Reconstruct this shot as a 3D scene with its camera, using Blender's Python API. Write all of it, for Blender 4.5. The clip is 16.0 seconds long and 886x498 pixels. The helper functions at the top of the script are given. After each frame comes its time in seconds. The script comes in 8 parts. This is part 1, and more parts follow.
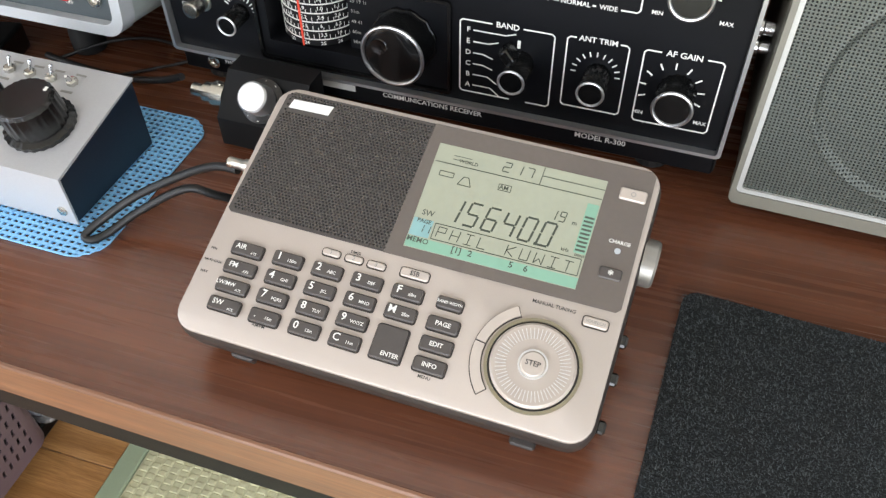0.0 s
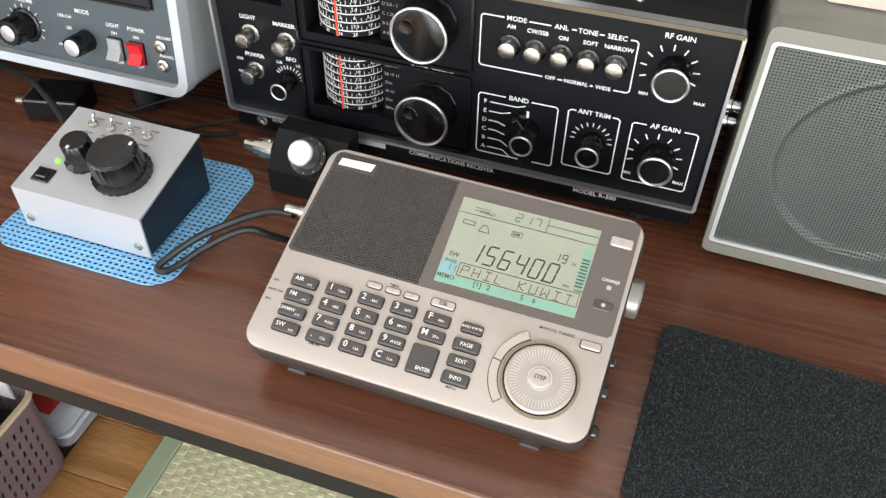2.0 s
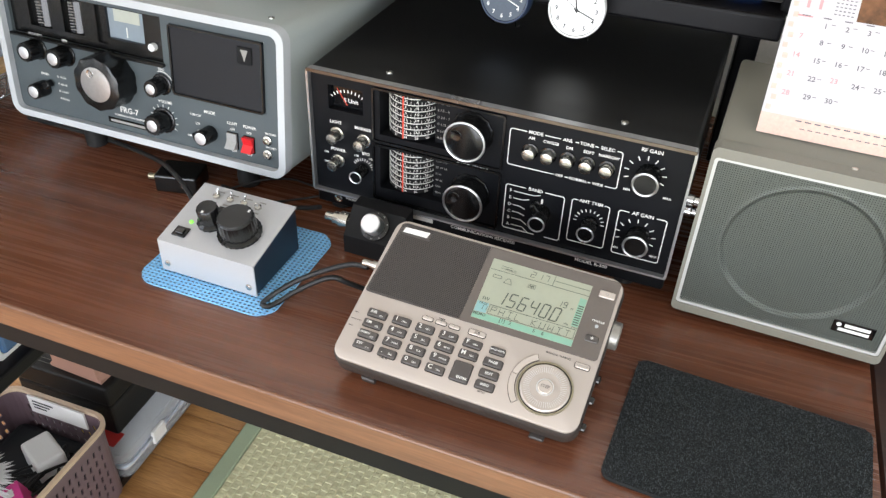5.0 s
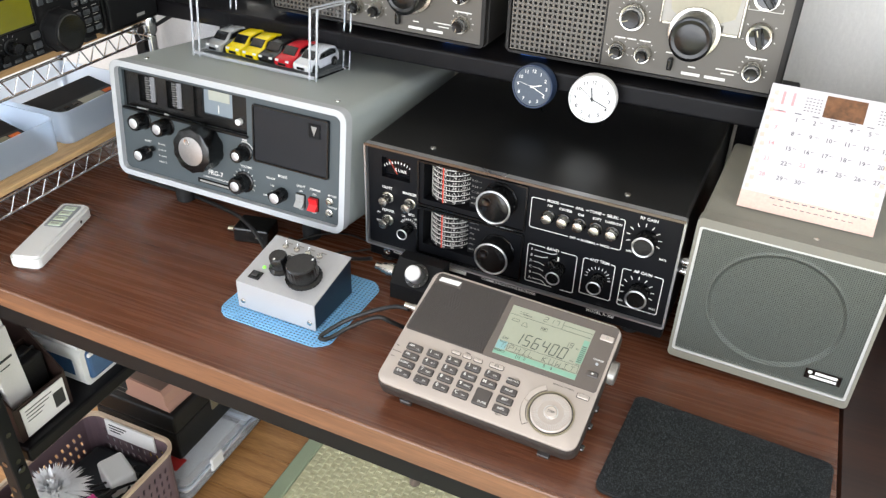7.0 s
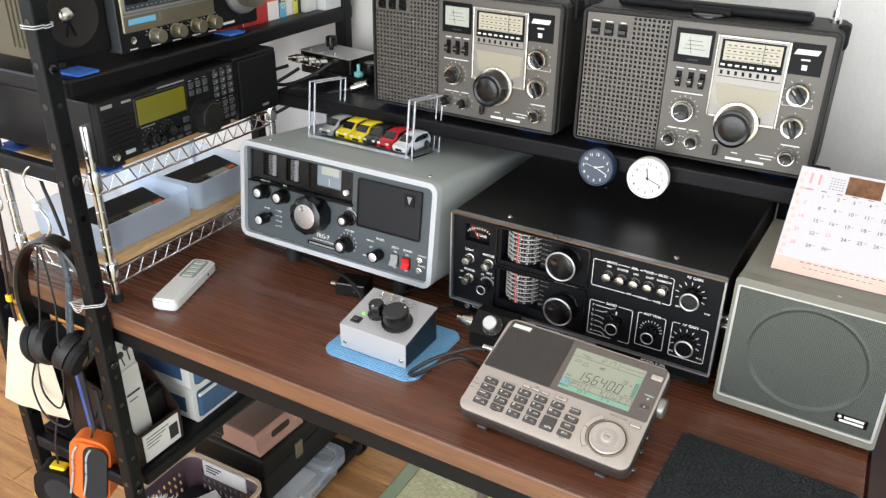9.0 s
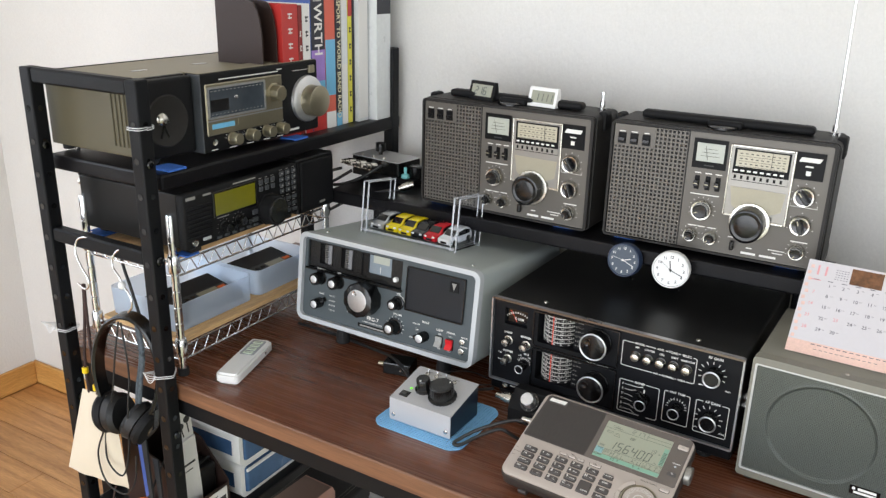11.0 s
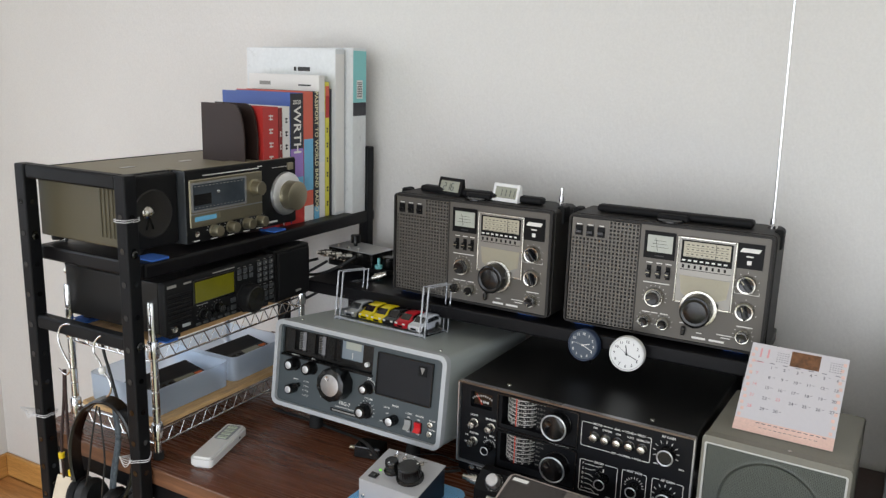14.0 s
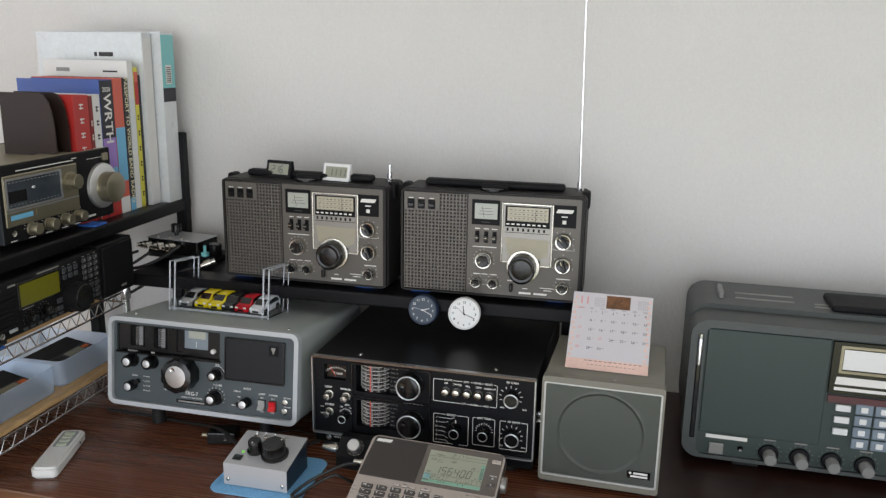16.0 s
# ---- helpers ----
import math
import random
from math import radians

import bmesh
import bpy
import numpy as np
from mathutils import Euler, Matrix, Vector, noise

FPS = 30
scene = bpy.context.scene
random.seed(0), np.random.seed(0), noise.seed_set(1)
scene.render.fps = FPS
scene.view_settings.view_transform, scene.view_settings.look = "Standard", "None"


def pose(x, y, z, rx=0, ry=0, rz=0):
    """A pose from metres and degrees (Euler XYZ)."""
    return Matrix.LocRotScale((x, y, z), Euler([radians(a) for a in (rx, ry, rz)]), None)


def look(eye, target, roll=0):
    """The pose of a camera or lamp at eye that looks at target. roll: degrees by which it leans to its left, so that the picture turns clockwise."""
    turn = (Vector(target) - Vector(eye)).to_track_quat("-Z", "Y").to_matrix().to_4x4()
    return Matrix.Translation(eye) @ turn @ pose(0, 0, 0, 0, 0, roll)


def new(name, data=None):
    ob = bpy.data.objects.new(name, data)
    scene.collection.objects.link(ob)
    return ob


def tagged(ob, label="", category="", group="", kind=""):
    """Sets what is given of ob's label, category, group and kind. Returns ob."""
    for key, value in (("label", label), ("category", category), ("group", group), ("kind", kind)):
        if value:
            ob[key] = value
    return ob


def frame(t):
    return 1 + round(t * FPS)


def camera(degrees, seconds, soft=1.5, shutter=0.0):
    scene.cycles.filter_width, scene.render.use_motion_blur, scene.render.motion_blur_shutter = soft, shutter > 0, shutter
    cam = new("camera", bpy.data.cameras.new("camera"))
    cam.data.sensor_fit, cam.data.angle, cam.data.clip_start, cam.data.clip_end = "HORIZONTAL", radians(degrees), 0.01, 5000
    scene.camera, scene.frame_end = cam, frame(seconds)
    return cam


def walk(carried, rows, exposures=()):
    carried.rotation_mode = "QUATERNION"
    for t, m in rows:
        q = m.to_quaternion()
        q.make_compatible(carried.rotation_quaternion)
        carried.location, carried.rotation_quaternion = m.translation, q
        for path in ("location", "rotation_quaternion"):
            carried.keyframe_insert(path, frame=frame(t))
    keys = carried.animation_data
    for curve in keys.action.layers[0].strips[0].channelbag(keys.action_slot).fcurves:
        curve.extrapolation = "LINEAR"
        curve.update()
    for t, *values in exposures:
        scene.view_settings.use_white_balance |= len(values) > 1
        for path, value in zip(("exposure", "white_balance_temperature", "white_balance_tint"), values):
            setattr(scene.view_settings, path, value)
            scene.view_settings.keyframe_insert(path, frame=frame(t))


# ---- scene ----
cam = camera(57.5, 16.0, soft=1.35)
PATH = [
    (0, (0.015, 0.036, 1.025), (-0.41, 1.353, -0.419), -0.6),
    (0.5, (0.016, 0.024, 1.038), (-0.407, 1.358, -0.391), -0.0),
    (1, (0.013, 0.01, 1.05), (-0.409, 1.366, -0.358), 0.4),
    (1.5, (0.014, -0.008, 1.067), (-0.406, 1.366, -0.325), 1.0),
    (2, (0.015, -0.027, 1.082), (-0.407, 1.366, -0.289), 1.2),
    (2.5, (0.02, -0.044, 1.102), (-0.413, 1.377, -0.237), 1.1),
    (3, (0.027, -0.066, 1.118), (-0.425, 1.372, -0.197), 1.1),
    (3.5, (0.026, -0.097, 1.139), (-0.432, 1.371, -0.141), 1.6),
    (4, (0.033, -0.122, 1.158), (-0.453, 1.346, -0.111), 1.5),
    (4.2, (0.034, -0.134, 1.167), (-0.454, 1.336, -0.098), 1.7),
    (6.3, (0.075, -0.244, 1.213), (-0.443, 1.323, 0.083), 3.7),
    (6.5, (0.081, -0.254, 1.232), (-0.439, 1.307, 0.096), 3.8),
    (7, (0.098, -0.281, 1.255), (-0.548, 1.261, 0.157), 1.9),
    (7.5, (0.11, -0.321, 1.262), (-0.619, 1.23, 0.23), 1.1),
    (8, (0.123, -0.362, 1.268), (-0.638, 1.205, 0.286), 1.5),
    (8.5, (0.143, -0.396, 1.279), (-0.657, 1.174, 0.334), 1.4),
    (9, (0.149, -0.427, 1.295), (-0.694, 1.145, 0.39), 0.9),
    (9.2, (0.149, -0.449, 1.282), (-0.705, 1.143, 0.427), 1.5),
    (11.3, (0.187, -0.551, 1.313), (-0.766, 1.092, 0.688), 1.2),
    (11.5, (0.196, -0.553, 1.314), (-0.765, 1.096, 0.718), 1.2),
    (12, (0.203, -0.573, 1.317), (-0.747, 1.102, 0.777), 1.5),
    (12.5, (0.217, -0.589, 1.325), (-0.746, 1.099, 0.851), 1.5),
    (13, (0.228, -0.596, 1.322), (-0.731, 1.104, 0.886), 1.6),
    (13.5, (0.226, -0.599, 1.314), (-0.724, 1.108, 0.888), 1.8),
    (14, (0.226, -0.599, 1.321), (-0.706, 1.116, 0.886), 1.7),
    (14.5, (0.21, -0.62, 1.326), (-0.705, 1.101, 0.88), 0.6),
    (15, (0.178, -0.652, 1.326), (-0.593, 1.137, 0.871), 0.1),
    (15.5, (0.162, -0.677, 1.328), (-0.404, 1.185, 0.866), 0.3),
    (16, (0.152, -0.695, 1.327), (-0.257, 1.205, 0.854), 1.0),
]
walk(cam, [(t, look(eye, target, roll)) for t, eye, target, roll in PATH],
     [(0.0, 0.37), (1.5, 0.34), (2.5, 0.62), (3.0, 0.65), (4.0, 0.34), (7.0, 0.42), (9.0, 0.24), (11.5, -0.23), (13.0, -0.57), (14.5, -0.64), (16.0, -0.73)])

# ---- light ----
world = bpy.data.worlds.new("sky")
world.use_nodes = True
scene.world = world
wn = world.node_tree
sky = wn.nodes.new("ShaderNodeTexSky")
sky.sky_type = "NISHITA"
sky.sun_disc = False
sky.sun_elevation, sky.sun_rotation = radians(38), radians(160)
wn.links.new(sky.outputs[0], wn.nodes["Background"].inputs[0])
wn.nodes["Background"].inputs[1].default_value = 0.12

sun = new("sun", bpy.data.lights.new("sun", "SUN"))
sun.data.energy, sun.data.angle, sun.data.color = 2.0, radians(0.5), (1, 0.96, 0.9)
sun.matrix_world = look((0, 0, 0), (0.3, -0.8, -0.65))


def window_light(x, y, z, tx, ty, tz, w, h, power, colour=(1, 1, 1)):
    lamp = new("window_light", bpy.data.lights.new("window_light", "AREA"))
    lamp.data.shape, lamp.data.size, lamp.data.size_y = "RECTANGLE", w, h
    lamp.data.energy, lamp.data.color = power, colour
    lamp.matrix_world = look((x, y, z), (tx, ty, tz))


# daylight in the openings of the windows behind and to the right of the camera
window_light(0.02, -2.53, 1.06, 0.02, 0, 0.8, 3.15, 1.9, 86, (0.93, 0.98, 1.07))
window_light(1.94, -0.9, 1.45, 0, -0.6, 1.1, 1.5, 1.25, 9, (0.93, 0.98, 1.07))
# added fill that brightens the left side; no window is known there
window_light(-2.07, -0.9, 1.45, 0, -0.3, 0.5, 1.5, 1.25, 17, (0.93, 0.98, 1.07))
scene.view_settings.exposure = 0.0

# ---- materials ----


def lin(h):
    """sRGB hex to linear."""
    v = [int(h[i:i + 2], 16) / 255 for i in (0, 2, 4)]
    return tuple(c / 12.92 if c <= 0.04045 else ((c + 0.055) / 1.055) ** 2.4 for c in v)


def material(name, colour, rough=0.5, metal=0.0, vary=0.12, grain=400.0, stain=18.0, bump=0.05, coat=0.0, stretch=(1, 1, 1), spec=0.5, emit=0.0):
    """Paint, plastic or metal with fine grain, broad stains and slight relief."""
    m = bpy.data.materials.new(name)
    m.use_nodes = True
    nt = m.node_tree
    p = nt.nodes["Principled BSDF"]
    c = lin(colour) if isinstance(colour, str) else colour
    co = nt.nodes.new("ShaderNodeTexCoord")
    mp = nt.nodes.new("ShaderNodeMapping")
    mp.inputs["Scale"].default_value = stretch
    nt.links.new(co.outputs["Object"], mp.inputs[0])
    fine = nt.nodes.new("ShaderNodeTexNoise")
    fine.inputs["Scale"].default_value, fine.inputs["Detail"].default_value = grain, 3
    broad = nt.nodes.new("ShaderNodeTexNoise")
    broad.inputs["Scale"].default_value, broad.inputs["Detail"].default_value = stain, 4
    nt.links.new(mp.outputs[0], fine.inputs[0])
    nt.links.new(co.outputs["Object"], broad.inputs[0])
    add = nt.nodes.new("ShaderNodeMath")
    add.operation = "ADD"
    nt.links.new(fine.outputs[0], add.inputs[0])
    nt.links.new(broad.outputs[0], add.inputs[1])
    ramp = nt.nodes.new("ShaderNodeMapRange")
    ramp.inputs["From Min"].default_value, ramp.inputs["From Max"].default_value = 0.6, 1.4
    ramp.inputs["To Min"].default_value, ramp.inputs["To Max"].default_value = 1 - vary, 1 + vary
    nt.links.new(add.outputs[0], ramp.inputs[0])
    mul = nt.nodes.new("ShaderNodeVectorMath")
    mul.operation = "SCALE"
    mul.inputs[0].default_value = c
    nt.links.new(ramp.outputs[0], mul.inputs["Scale"])
    nt.links.new(mul.outputs[0], p.inputs["Base Color"])
    rr = nt.nodes.new("ShaderNodeMapRange")
    rr.inputs["To Min"].default_value, rr.inputs["To Max"].default_value = max(0.02, rough - 0.08), min(1, rough + 0.08)
    nt.links.new(broad.outputs[0], rr.inputs[0])
    nt.links.new(rr.outputs[0], p.inputs["Roughness"])
    p.inputs["Metallic"].default_value = metal
    p.inputs["Specular IOR Level"].default_value = spec
    p.inputs["Coat Weight"].default_value = coat
    if bump:
        b = nt.nodes.new("ShaderNodeBump")
        b.inputs["Strength"].default_value, b.inputs["Distance"].default_value = bump, 0.001
        nt.links.new(fine.outputs[0], b.inputs["Height"])
        nt.links.new(b.outputs[0], p.inputs["Normal"])
    if emit:
        p.inputs["Emission Color"].default_value = (*c, 1)
        p.inputs["Emission Strength"].default_value = emit
    return m


def wood(name, dark, light, rough=0.3, along=(2.2, 60, 60), coat=0.15, tone=0.1):
    """Wood with long grain along x, pores, broad tone and a clear finish."""
    m = bpy.data.materials.new(name)
    m.use_nodes = True
    nt = m.node_tree
    p = nt.nodes["Principled BSDF"]
    co = nt.nodes.new("ShaderNodeTexCoord")
    mp = nt.nodes.new("ShaderNodeMapping")
    mp.inputs["Scale"].default_value = along
    nt.links.new(co.outputs["Object"], mp.inputs[0])
    n1 = nt.nodes.new("ShaderNodeTexNoise")
    n1.inputs["Scale"].default_value, n1.inputs["Detail"].default_value, n1.inputs["Distortion"].default_value = 1.0, 6, 0.6
    n2 = nt.nodes.new("ShaderNodeTexNoise")
    n2.inputs["Scale"].default_value, n2.inputs["Detail"].default_value = 6.0, 4
    nt.links.new(mp.outputs[0], n1.inputs[0])
    nt.links.new(mp.outputs[0], n2.inputs[0])
    mix = nt.nodes.new("ShaderNodeMath")
    mix.operation = "MULTIPLY_ADD"
    mix.inputs[1].default_value = 0.45
    nt.links.new(n2.outputs[0], mix.inputs[0])
    nt.links.new(n1.outputs[0], mix.inputs[2])
    ramp = nt.nodes.new("ShaderNodeValToRGB")
    ramp.color_ramp.elements[0].position, ramp.color_ramp.elements[1].position = 0.5, 0.95
    ramp.color_ramp.elements[0].color = (*lin(dark), 1)
    ramp.color_ramp.elements[1].color = (*lin(light), 1)
    nt.links.new(mix.outputs[0], ramp.inputs[0])
    info = nt.nodes.new("ShaderNodeObjectInfo")
    rnd = nt.nodes.new("ShaderNodeMapRange")
    rnd.inputs["To Min"].default_value, rnd.inputs["To Max"].default_value = 1 - tone, 1 + tone
    nt.links.new(info.outputs["Random"], rnd.inputs[0])
    mul = nt.nodes.new("ShaderNodeVectorMath")
    mul.operation = "SCALE"
    nt.links.new(ramp.outputs[0], mul.inputs[0])
    nt.links.new(rnd.outputs[0], mul.inputs["Scale"])
    n3 = nt.nodes.new("ShaderNodeTexNoise")
    n3.inputs["Scale"].default_value, n3.inputs["Detail"].default_value = 14.0, 2
    nt.links.new(mp.outputs[0], n3.inputs[0])
    pore = nt.nodes.new("ShaderNodeMapRange")
    pore.inputs["From Min"].default_value, pore.inputs["From Max"].default_value = 0.36, 0.6
    pore.inputs["To Min"].default_value, pore.inputs["To Max"].default_value = 0.84, 1.06
    nt.links.new(n3.outputs[0], pore.inputs[0])
    fine = nt.nodes.new("ShaderNodeVectorMath")
    fine.operation = "SCALE"
    nt.links.new(mul.outputs[0], fine.inputs[0])
    nt.links.new(pore.outputs[0], fine.inputs["Scale"])
    nt.links.new(fine.outputs[0], p.inputs["Base Color"])
    rr = nt.nodes.new("ShaderNodeMapRange")
    rr.inputs["To Min"].default_value, rr.inputs["To Max"].default_value = rough - 0.06, rough + 0.12
    nt.links.new(n2.outputs[0], rr.inputs[0])
    nt.links.new(rr.outputs[0], p.inputs["Roughness"])
    p.inputs["Coat Weight"].default_value, p.inputs["Coat Roughness"].default_value = coat, 0.25
    b = nt.nodes.new("ShaderNodeBump")
    b.inputs["Strength"].default_value, b.inputs["Distance"].default_value = 0.12, 0.0006
    nt.links.new(n2.outputs[0], b.inputs["Height"])
    nt.links.new(b.outputs[0], p.inputs["Normal"])
    return m


def clear(name, colour=(1, 1, 1), rough=0.02, transmission=1.0, ior=1.46):
    m = bpy.data.materials.new(name)
    m.use_nodes = True
    p = m.node_tree.nodes["Principled BSDF"]
    p.inputs["Base Color"].default_value = (*colour, 1)
    p.inputs["Roughness"].default_value, p.inputs["Transmission Weight"].default_value, p.inputs["IOR"].default_value = rough, transmission, ior
    return m


def wallpaper(name, colour):
    """Off-white embossed wallpaper with a fine vertical weave."""
    m = material(name, colour, 0.85, vary=0.05, grain=260, stain=3, bump=0.0)
    nt = m.node_tree
    co = nt.nodes.new("ShaderNodeTexCoord")
    mp = nt.nodes.new("ShaderNodeMapping")
    mp.inputs["Scale"].default_value = (190, 190, 80)
    nt.links.new(co.outputs["Object"], mp.inputs[0])
    n = nt.nodes.new("ShaderNodeTexNoise")
    n.inputs["Scale"].default_value, n.inputs["Detail"].default_value = 1.0, 3
    nt.links.new(mp.outputs[0], n.inputs[0])
    b = nt.nodes.new("ShaderNodeBump")
    b.inputs["Strength"].default_value, b.inputs["Distance"].default_value = 0.6, 0.0015
    nt.links.new(n.outputs[0], b.inputs["Height"])
    nt.links.new(b.outputs[0], nt.nodes["Principled BSDF"].inputs["Normal"])
    return m


WALL = wallpaper("wallpaper", "dbd9d5")
CEIL = material("ceiling_paint", "dedbd6", 0.9, vary=0.03)
DESK = wood("walnut_laminate", "55301f", "744630", 0.24, (1.1, 46, 46), 0.3, 0.0)
EDGE = wood("walnut_edge", "5c3d2c", "80593f", 0.36, (2.0, 70, 70), 0.1, 0.0)
DARKWOOD = wood("dark_table_wood", "241410", "3a2219", 0.3, (1.6, 38, 38), 0.25, 0.0)
PLANK = wood("floor_plank", "9d6c3c", "cb9860", 0.33, (3, 45, 45), 0.2, 0.12)
PINE = wood("pine_board", "b58c5c", "d9b886", 0.5, (45, 3, 45), 0.0, 0.0)
BASE = wood("baseboard_wood", "b27e3c", "d2a05c", 0.45, (3, 3, 60), 0.1, 0.0)
STEEL = material("black_steel", "0e0f11", 0.5, 0.0, 0.18, 900, 12, 0.08, spec=0.2)
SHELFBLK = material("black_shelf_laminate", "0f0e10", 0.36, 0.0, 0.15, 300, 10, 0.05, spec=0.22)
BLKCASE = material("black_crackle_case", "0e0e0e", 0.36, 0.0, 0.15, 1500, 10, 0.1, spec=0.34)
BLKFACE = material("black_panel", "0c0d10", 0.42, 0.0, 0.12, 900, 14, 0.04, spec=0.18)
BLKPL = material("black_plastic", "0c0c0c", 0.24, 0.0, 0.1, 700, 20, 0.04, spec=0.5)
BLKMAT = material("matt_black_plastic", "131314", 0.6, 0.0, 0.12, 900, 20, 0.08, spec=0.2)
GLOSS = material("gloss_black", "060606", 0.12, 0.0, 0.1, 300, 20, 0.0, 0.5)
INKBLK = material("ink_black_panel", "070708", 0.4, 0.0, 0.1, 500, 20, 0.02, spec=0.16)
RUBBER = material("black_rubber", "101010", 0.7, 0.0, 0.15, 900, 30, 0.08)
CHROME = material("chrome", "e4e4e4", 0.2, 1.0, 0.05, 300, 30, 0.0)
NICKEL = material("nickel_plate", "c9c6bd", 0.26, 1.0, 0.08, 300, 40, 0.02)
BRUSHED = material("brushed_aluminium", "dedede", 0.46, 1.0, 0.1, 300, 30, 0.08, stretch=(1, 1, 12))
RIMALU = material("turned_aluminium_rim", "c9c9c9", 0.34, 1.0, 0.1, 300, 30, 0.05)
SATIN = material("satin_aluminium_box", "bcbcbd", 0.42, 0.35, 0.05, 900, 10, 0.06)
PRINT = material("white_print", "e2e0da", 0.55, 0.0, 0.03, 300, 10, 0.0)
GREYPRINT = material("grey_print", "8d8b86", 0.6, 0.0, 0.05, 300, 10, 0.0)
DKPRINT = material("dark_print", "2b2b2b", 0.6, 0.0, 0.05, 300, 10, 0.0)
REDPT = material("red_pointer", "d8452c", 0.5, 0.0, 0.04, 300, 10, 0.0)
LEGTUBE = material("taupe_steel_tube", "7d7068", 0.35, 0.4, 0.06, 300, 20, 0.02)
COPPER = material("copper_trim", "73685f", 0.3, 0.9, 0.08, 200, 10, 0.0)
SILVER = material("silver_paint", "c4c4c0", 0.38, 0.25, 0.05, 400, 12, 0.02)
TRIM = material("silver_trim", "b9b9ba", 0.3, 0.8, 0.06, 200, 10, 0.02)
FRGFACE = material("slate_grey_panel", "454d50", 0.55, 0.0, 0.06, 900, 10, 0.08)
FRGCASE = material("pale_grey_enamel", "a3aaa7", 0.4, 0.0, 0.04, 600, 6, 0.06)
FRGFRAME = material("light_grey_bezel", "b5b8ba", 0.42, 0.0, 0.04, 500, 10, 0.03)
GREYSW = material("grey_rocker", "9b9b98", 0.45)
REDSW = material("red_rocker", "d4252b", 0.35)
PANELBLK = material("satin_black_panel", "17191d", 0.45, 0.0, 0.08, 900, 8, 0.04, spec=0.3)
SMOKE = material("smoked_window", "0a0b0e", 0.14, 0.0, 0.1, 200, 8, 0.0, 0.4)
METER = material("meter_card", "aaada2", 0.4, 0.0, 0.05, 200, 10, 0.0, 0.4)
METERBLUE = material("dial_card_blue", "7d8890", 0.35, 0.0, 0.06, 200, 10, 0.0, 0.4)
DIALCARD = material("cream_dial_card", "b3ac96", 0.4, 0.0, 0.06, 200, 14, 0.0, 0.3)
COUGFACE = material("bronze_grey_face", "5f5b55", 0.42, 0.35, 0.06, 900, 10, 0.06)
COUGSILVER = material("silver_dial_frame", "8f8c86", 0.34, 0.6, 0.06, 700, 10, 0.04)
COUGBODY = material("grey_brown_body", "262422", 0.55, 0.0, 0.08, 700, 10, 0.1, spec=0.28)
SPKBODY = material("warm_grey_case", "7a776c", 0.5, 0.0, 0.05, 900, 8, 0.1)
SPKMESH = material("dark_grey_mesh", "5a5e58", 0.42, 0.3, 0.06, 900, 8, 0.05)
SANGFACE = material("champagne_face", "b3a89f", 0.38, 0.3, 0.03, 1500, 8, 0.03)
SANGSIDE = material("dark_brown_side", "35302d", 0.4, 0.0, 0.06, 700, 10, 0.05)
SANGKEY = material("dark_key", "4a4542", 0.42, 0.1, 0.05, 700, 10, 0.03)
SANGGR = material("dark_grille", "47423f", 0.5, 0.2, 0.06, 900, 10, 0.03)
SANGBZ = material("taupe_bezel", "5e5650", 0.25, 0.0, 0.05, 400, 8, 0.0, 0.4)
SANGKEYL = material("light_key", "b9aea4", 0.35, 0.2, 0.03, 700, 10, 0.02)
# LCD and LCDTEAL: backlight is put into the base colour, nothing emits
LCD = material("lcd_green", "9a9d8a", 0.3, 0.0, 0.03, 300, 8, 0.0, 0.3)
LCDTEAL = material("lcd_teal", "7da690", 0.3, 0.0, 0.04, 300, 8, 0.0, 0.3)
LCDBLUE = material("lcd_blue", "7fa5a5", 0.3, 0.0, 0.04, 300, 8, 0.0, 0.3)
LCDSEG = material("lcd_segment", "4b5047", 0.4, 0.0, 0.03, 300, 8, 0.0)
LCDSMALL = material("clock_lcd", "84846e", 0.3, 0.0, 0.03, 300, 8, 0.0, 0.3)
LCDYEL = material("olive_lcd", "6a6812", 0.25, 0.0, 0.06, 100, 8, 0.0, 0.4)
GOLD = material("pale_gold", "98917c", 0.3, 0.8, 0.06, 400, 10, 0.03)
OLIVE = material("olive_case", "4d4733", 0.55, 0.0, 0.08, 600, 8, 0.1)
OLIVETOP = material("olive_top", "857d68", 0.5, 0.0, 0.06, 600, 6, 0.08)
BLUEPAD = material("blue_pad", "2f62b5", 0.8, 0.0, 0.15, 600, 40, 0.2)
BLUENET = material("blue_net_mat", "86c2ee", 0.6, 0.0, 0.08, 700, 20, 0.1)
CARPET = material("charcoal_carpet", "131516", 0.95, 0.0, 0.45, 900, 60, 0.9)
FIBRE = material("charcoal_fibre", "464a4b", 0.95, 0.0, 0.5, 900, 60, 0.0)
NAVY = material("navy_side", "16202c", 0.35, 0.0, 0.08, 700, 10, 0.04)
LED = material("green_led", "7fe04a", 0.3, emit=0.7)
WHITEPL = material("white_plastic", "dfdfdc", 0.32, 0.0, 0.02, 300, 10, 0.02)
GREYPL = material("grey_plastic", "a9adb0", 0.4, 0.0, 0.04, 300, 10, 0.02)
PALEGREEN = material("pale_button", "cdd8c4", 0.4)
FROST = clear("frosted_plastic", (0.78, 0.86, 0.95), 0.34, 0.8, 1.25)
CLEARPL = clear("clear_acrylic", (0.97, 0.98, 1.0), 0.03, 1.0, 1.2)
# less clear than the sheet: edge highlights are put into this whitish plastic
EDGEPL = clear("acrylic_highlight_edge", (0.9, 0.92, 0.94), 0.12, 0.7, 1.35)
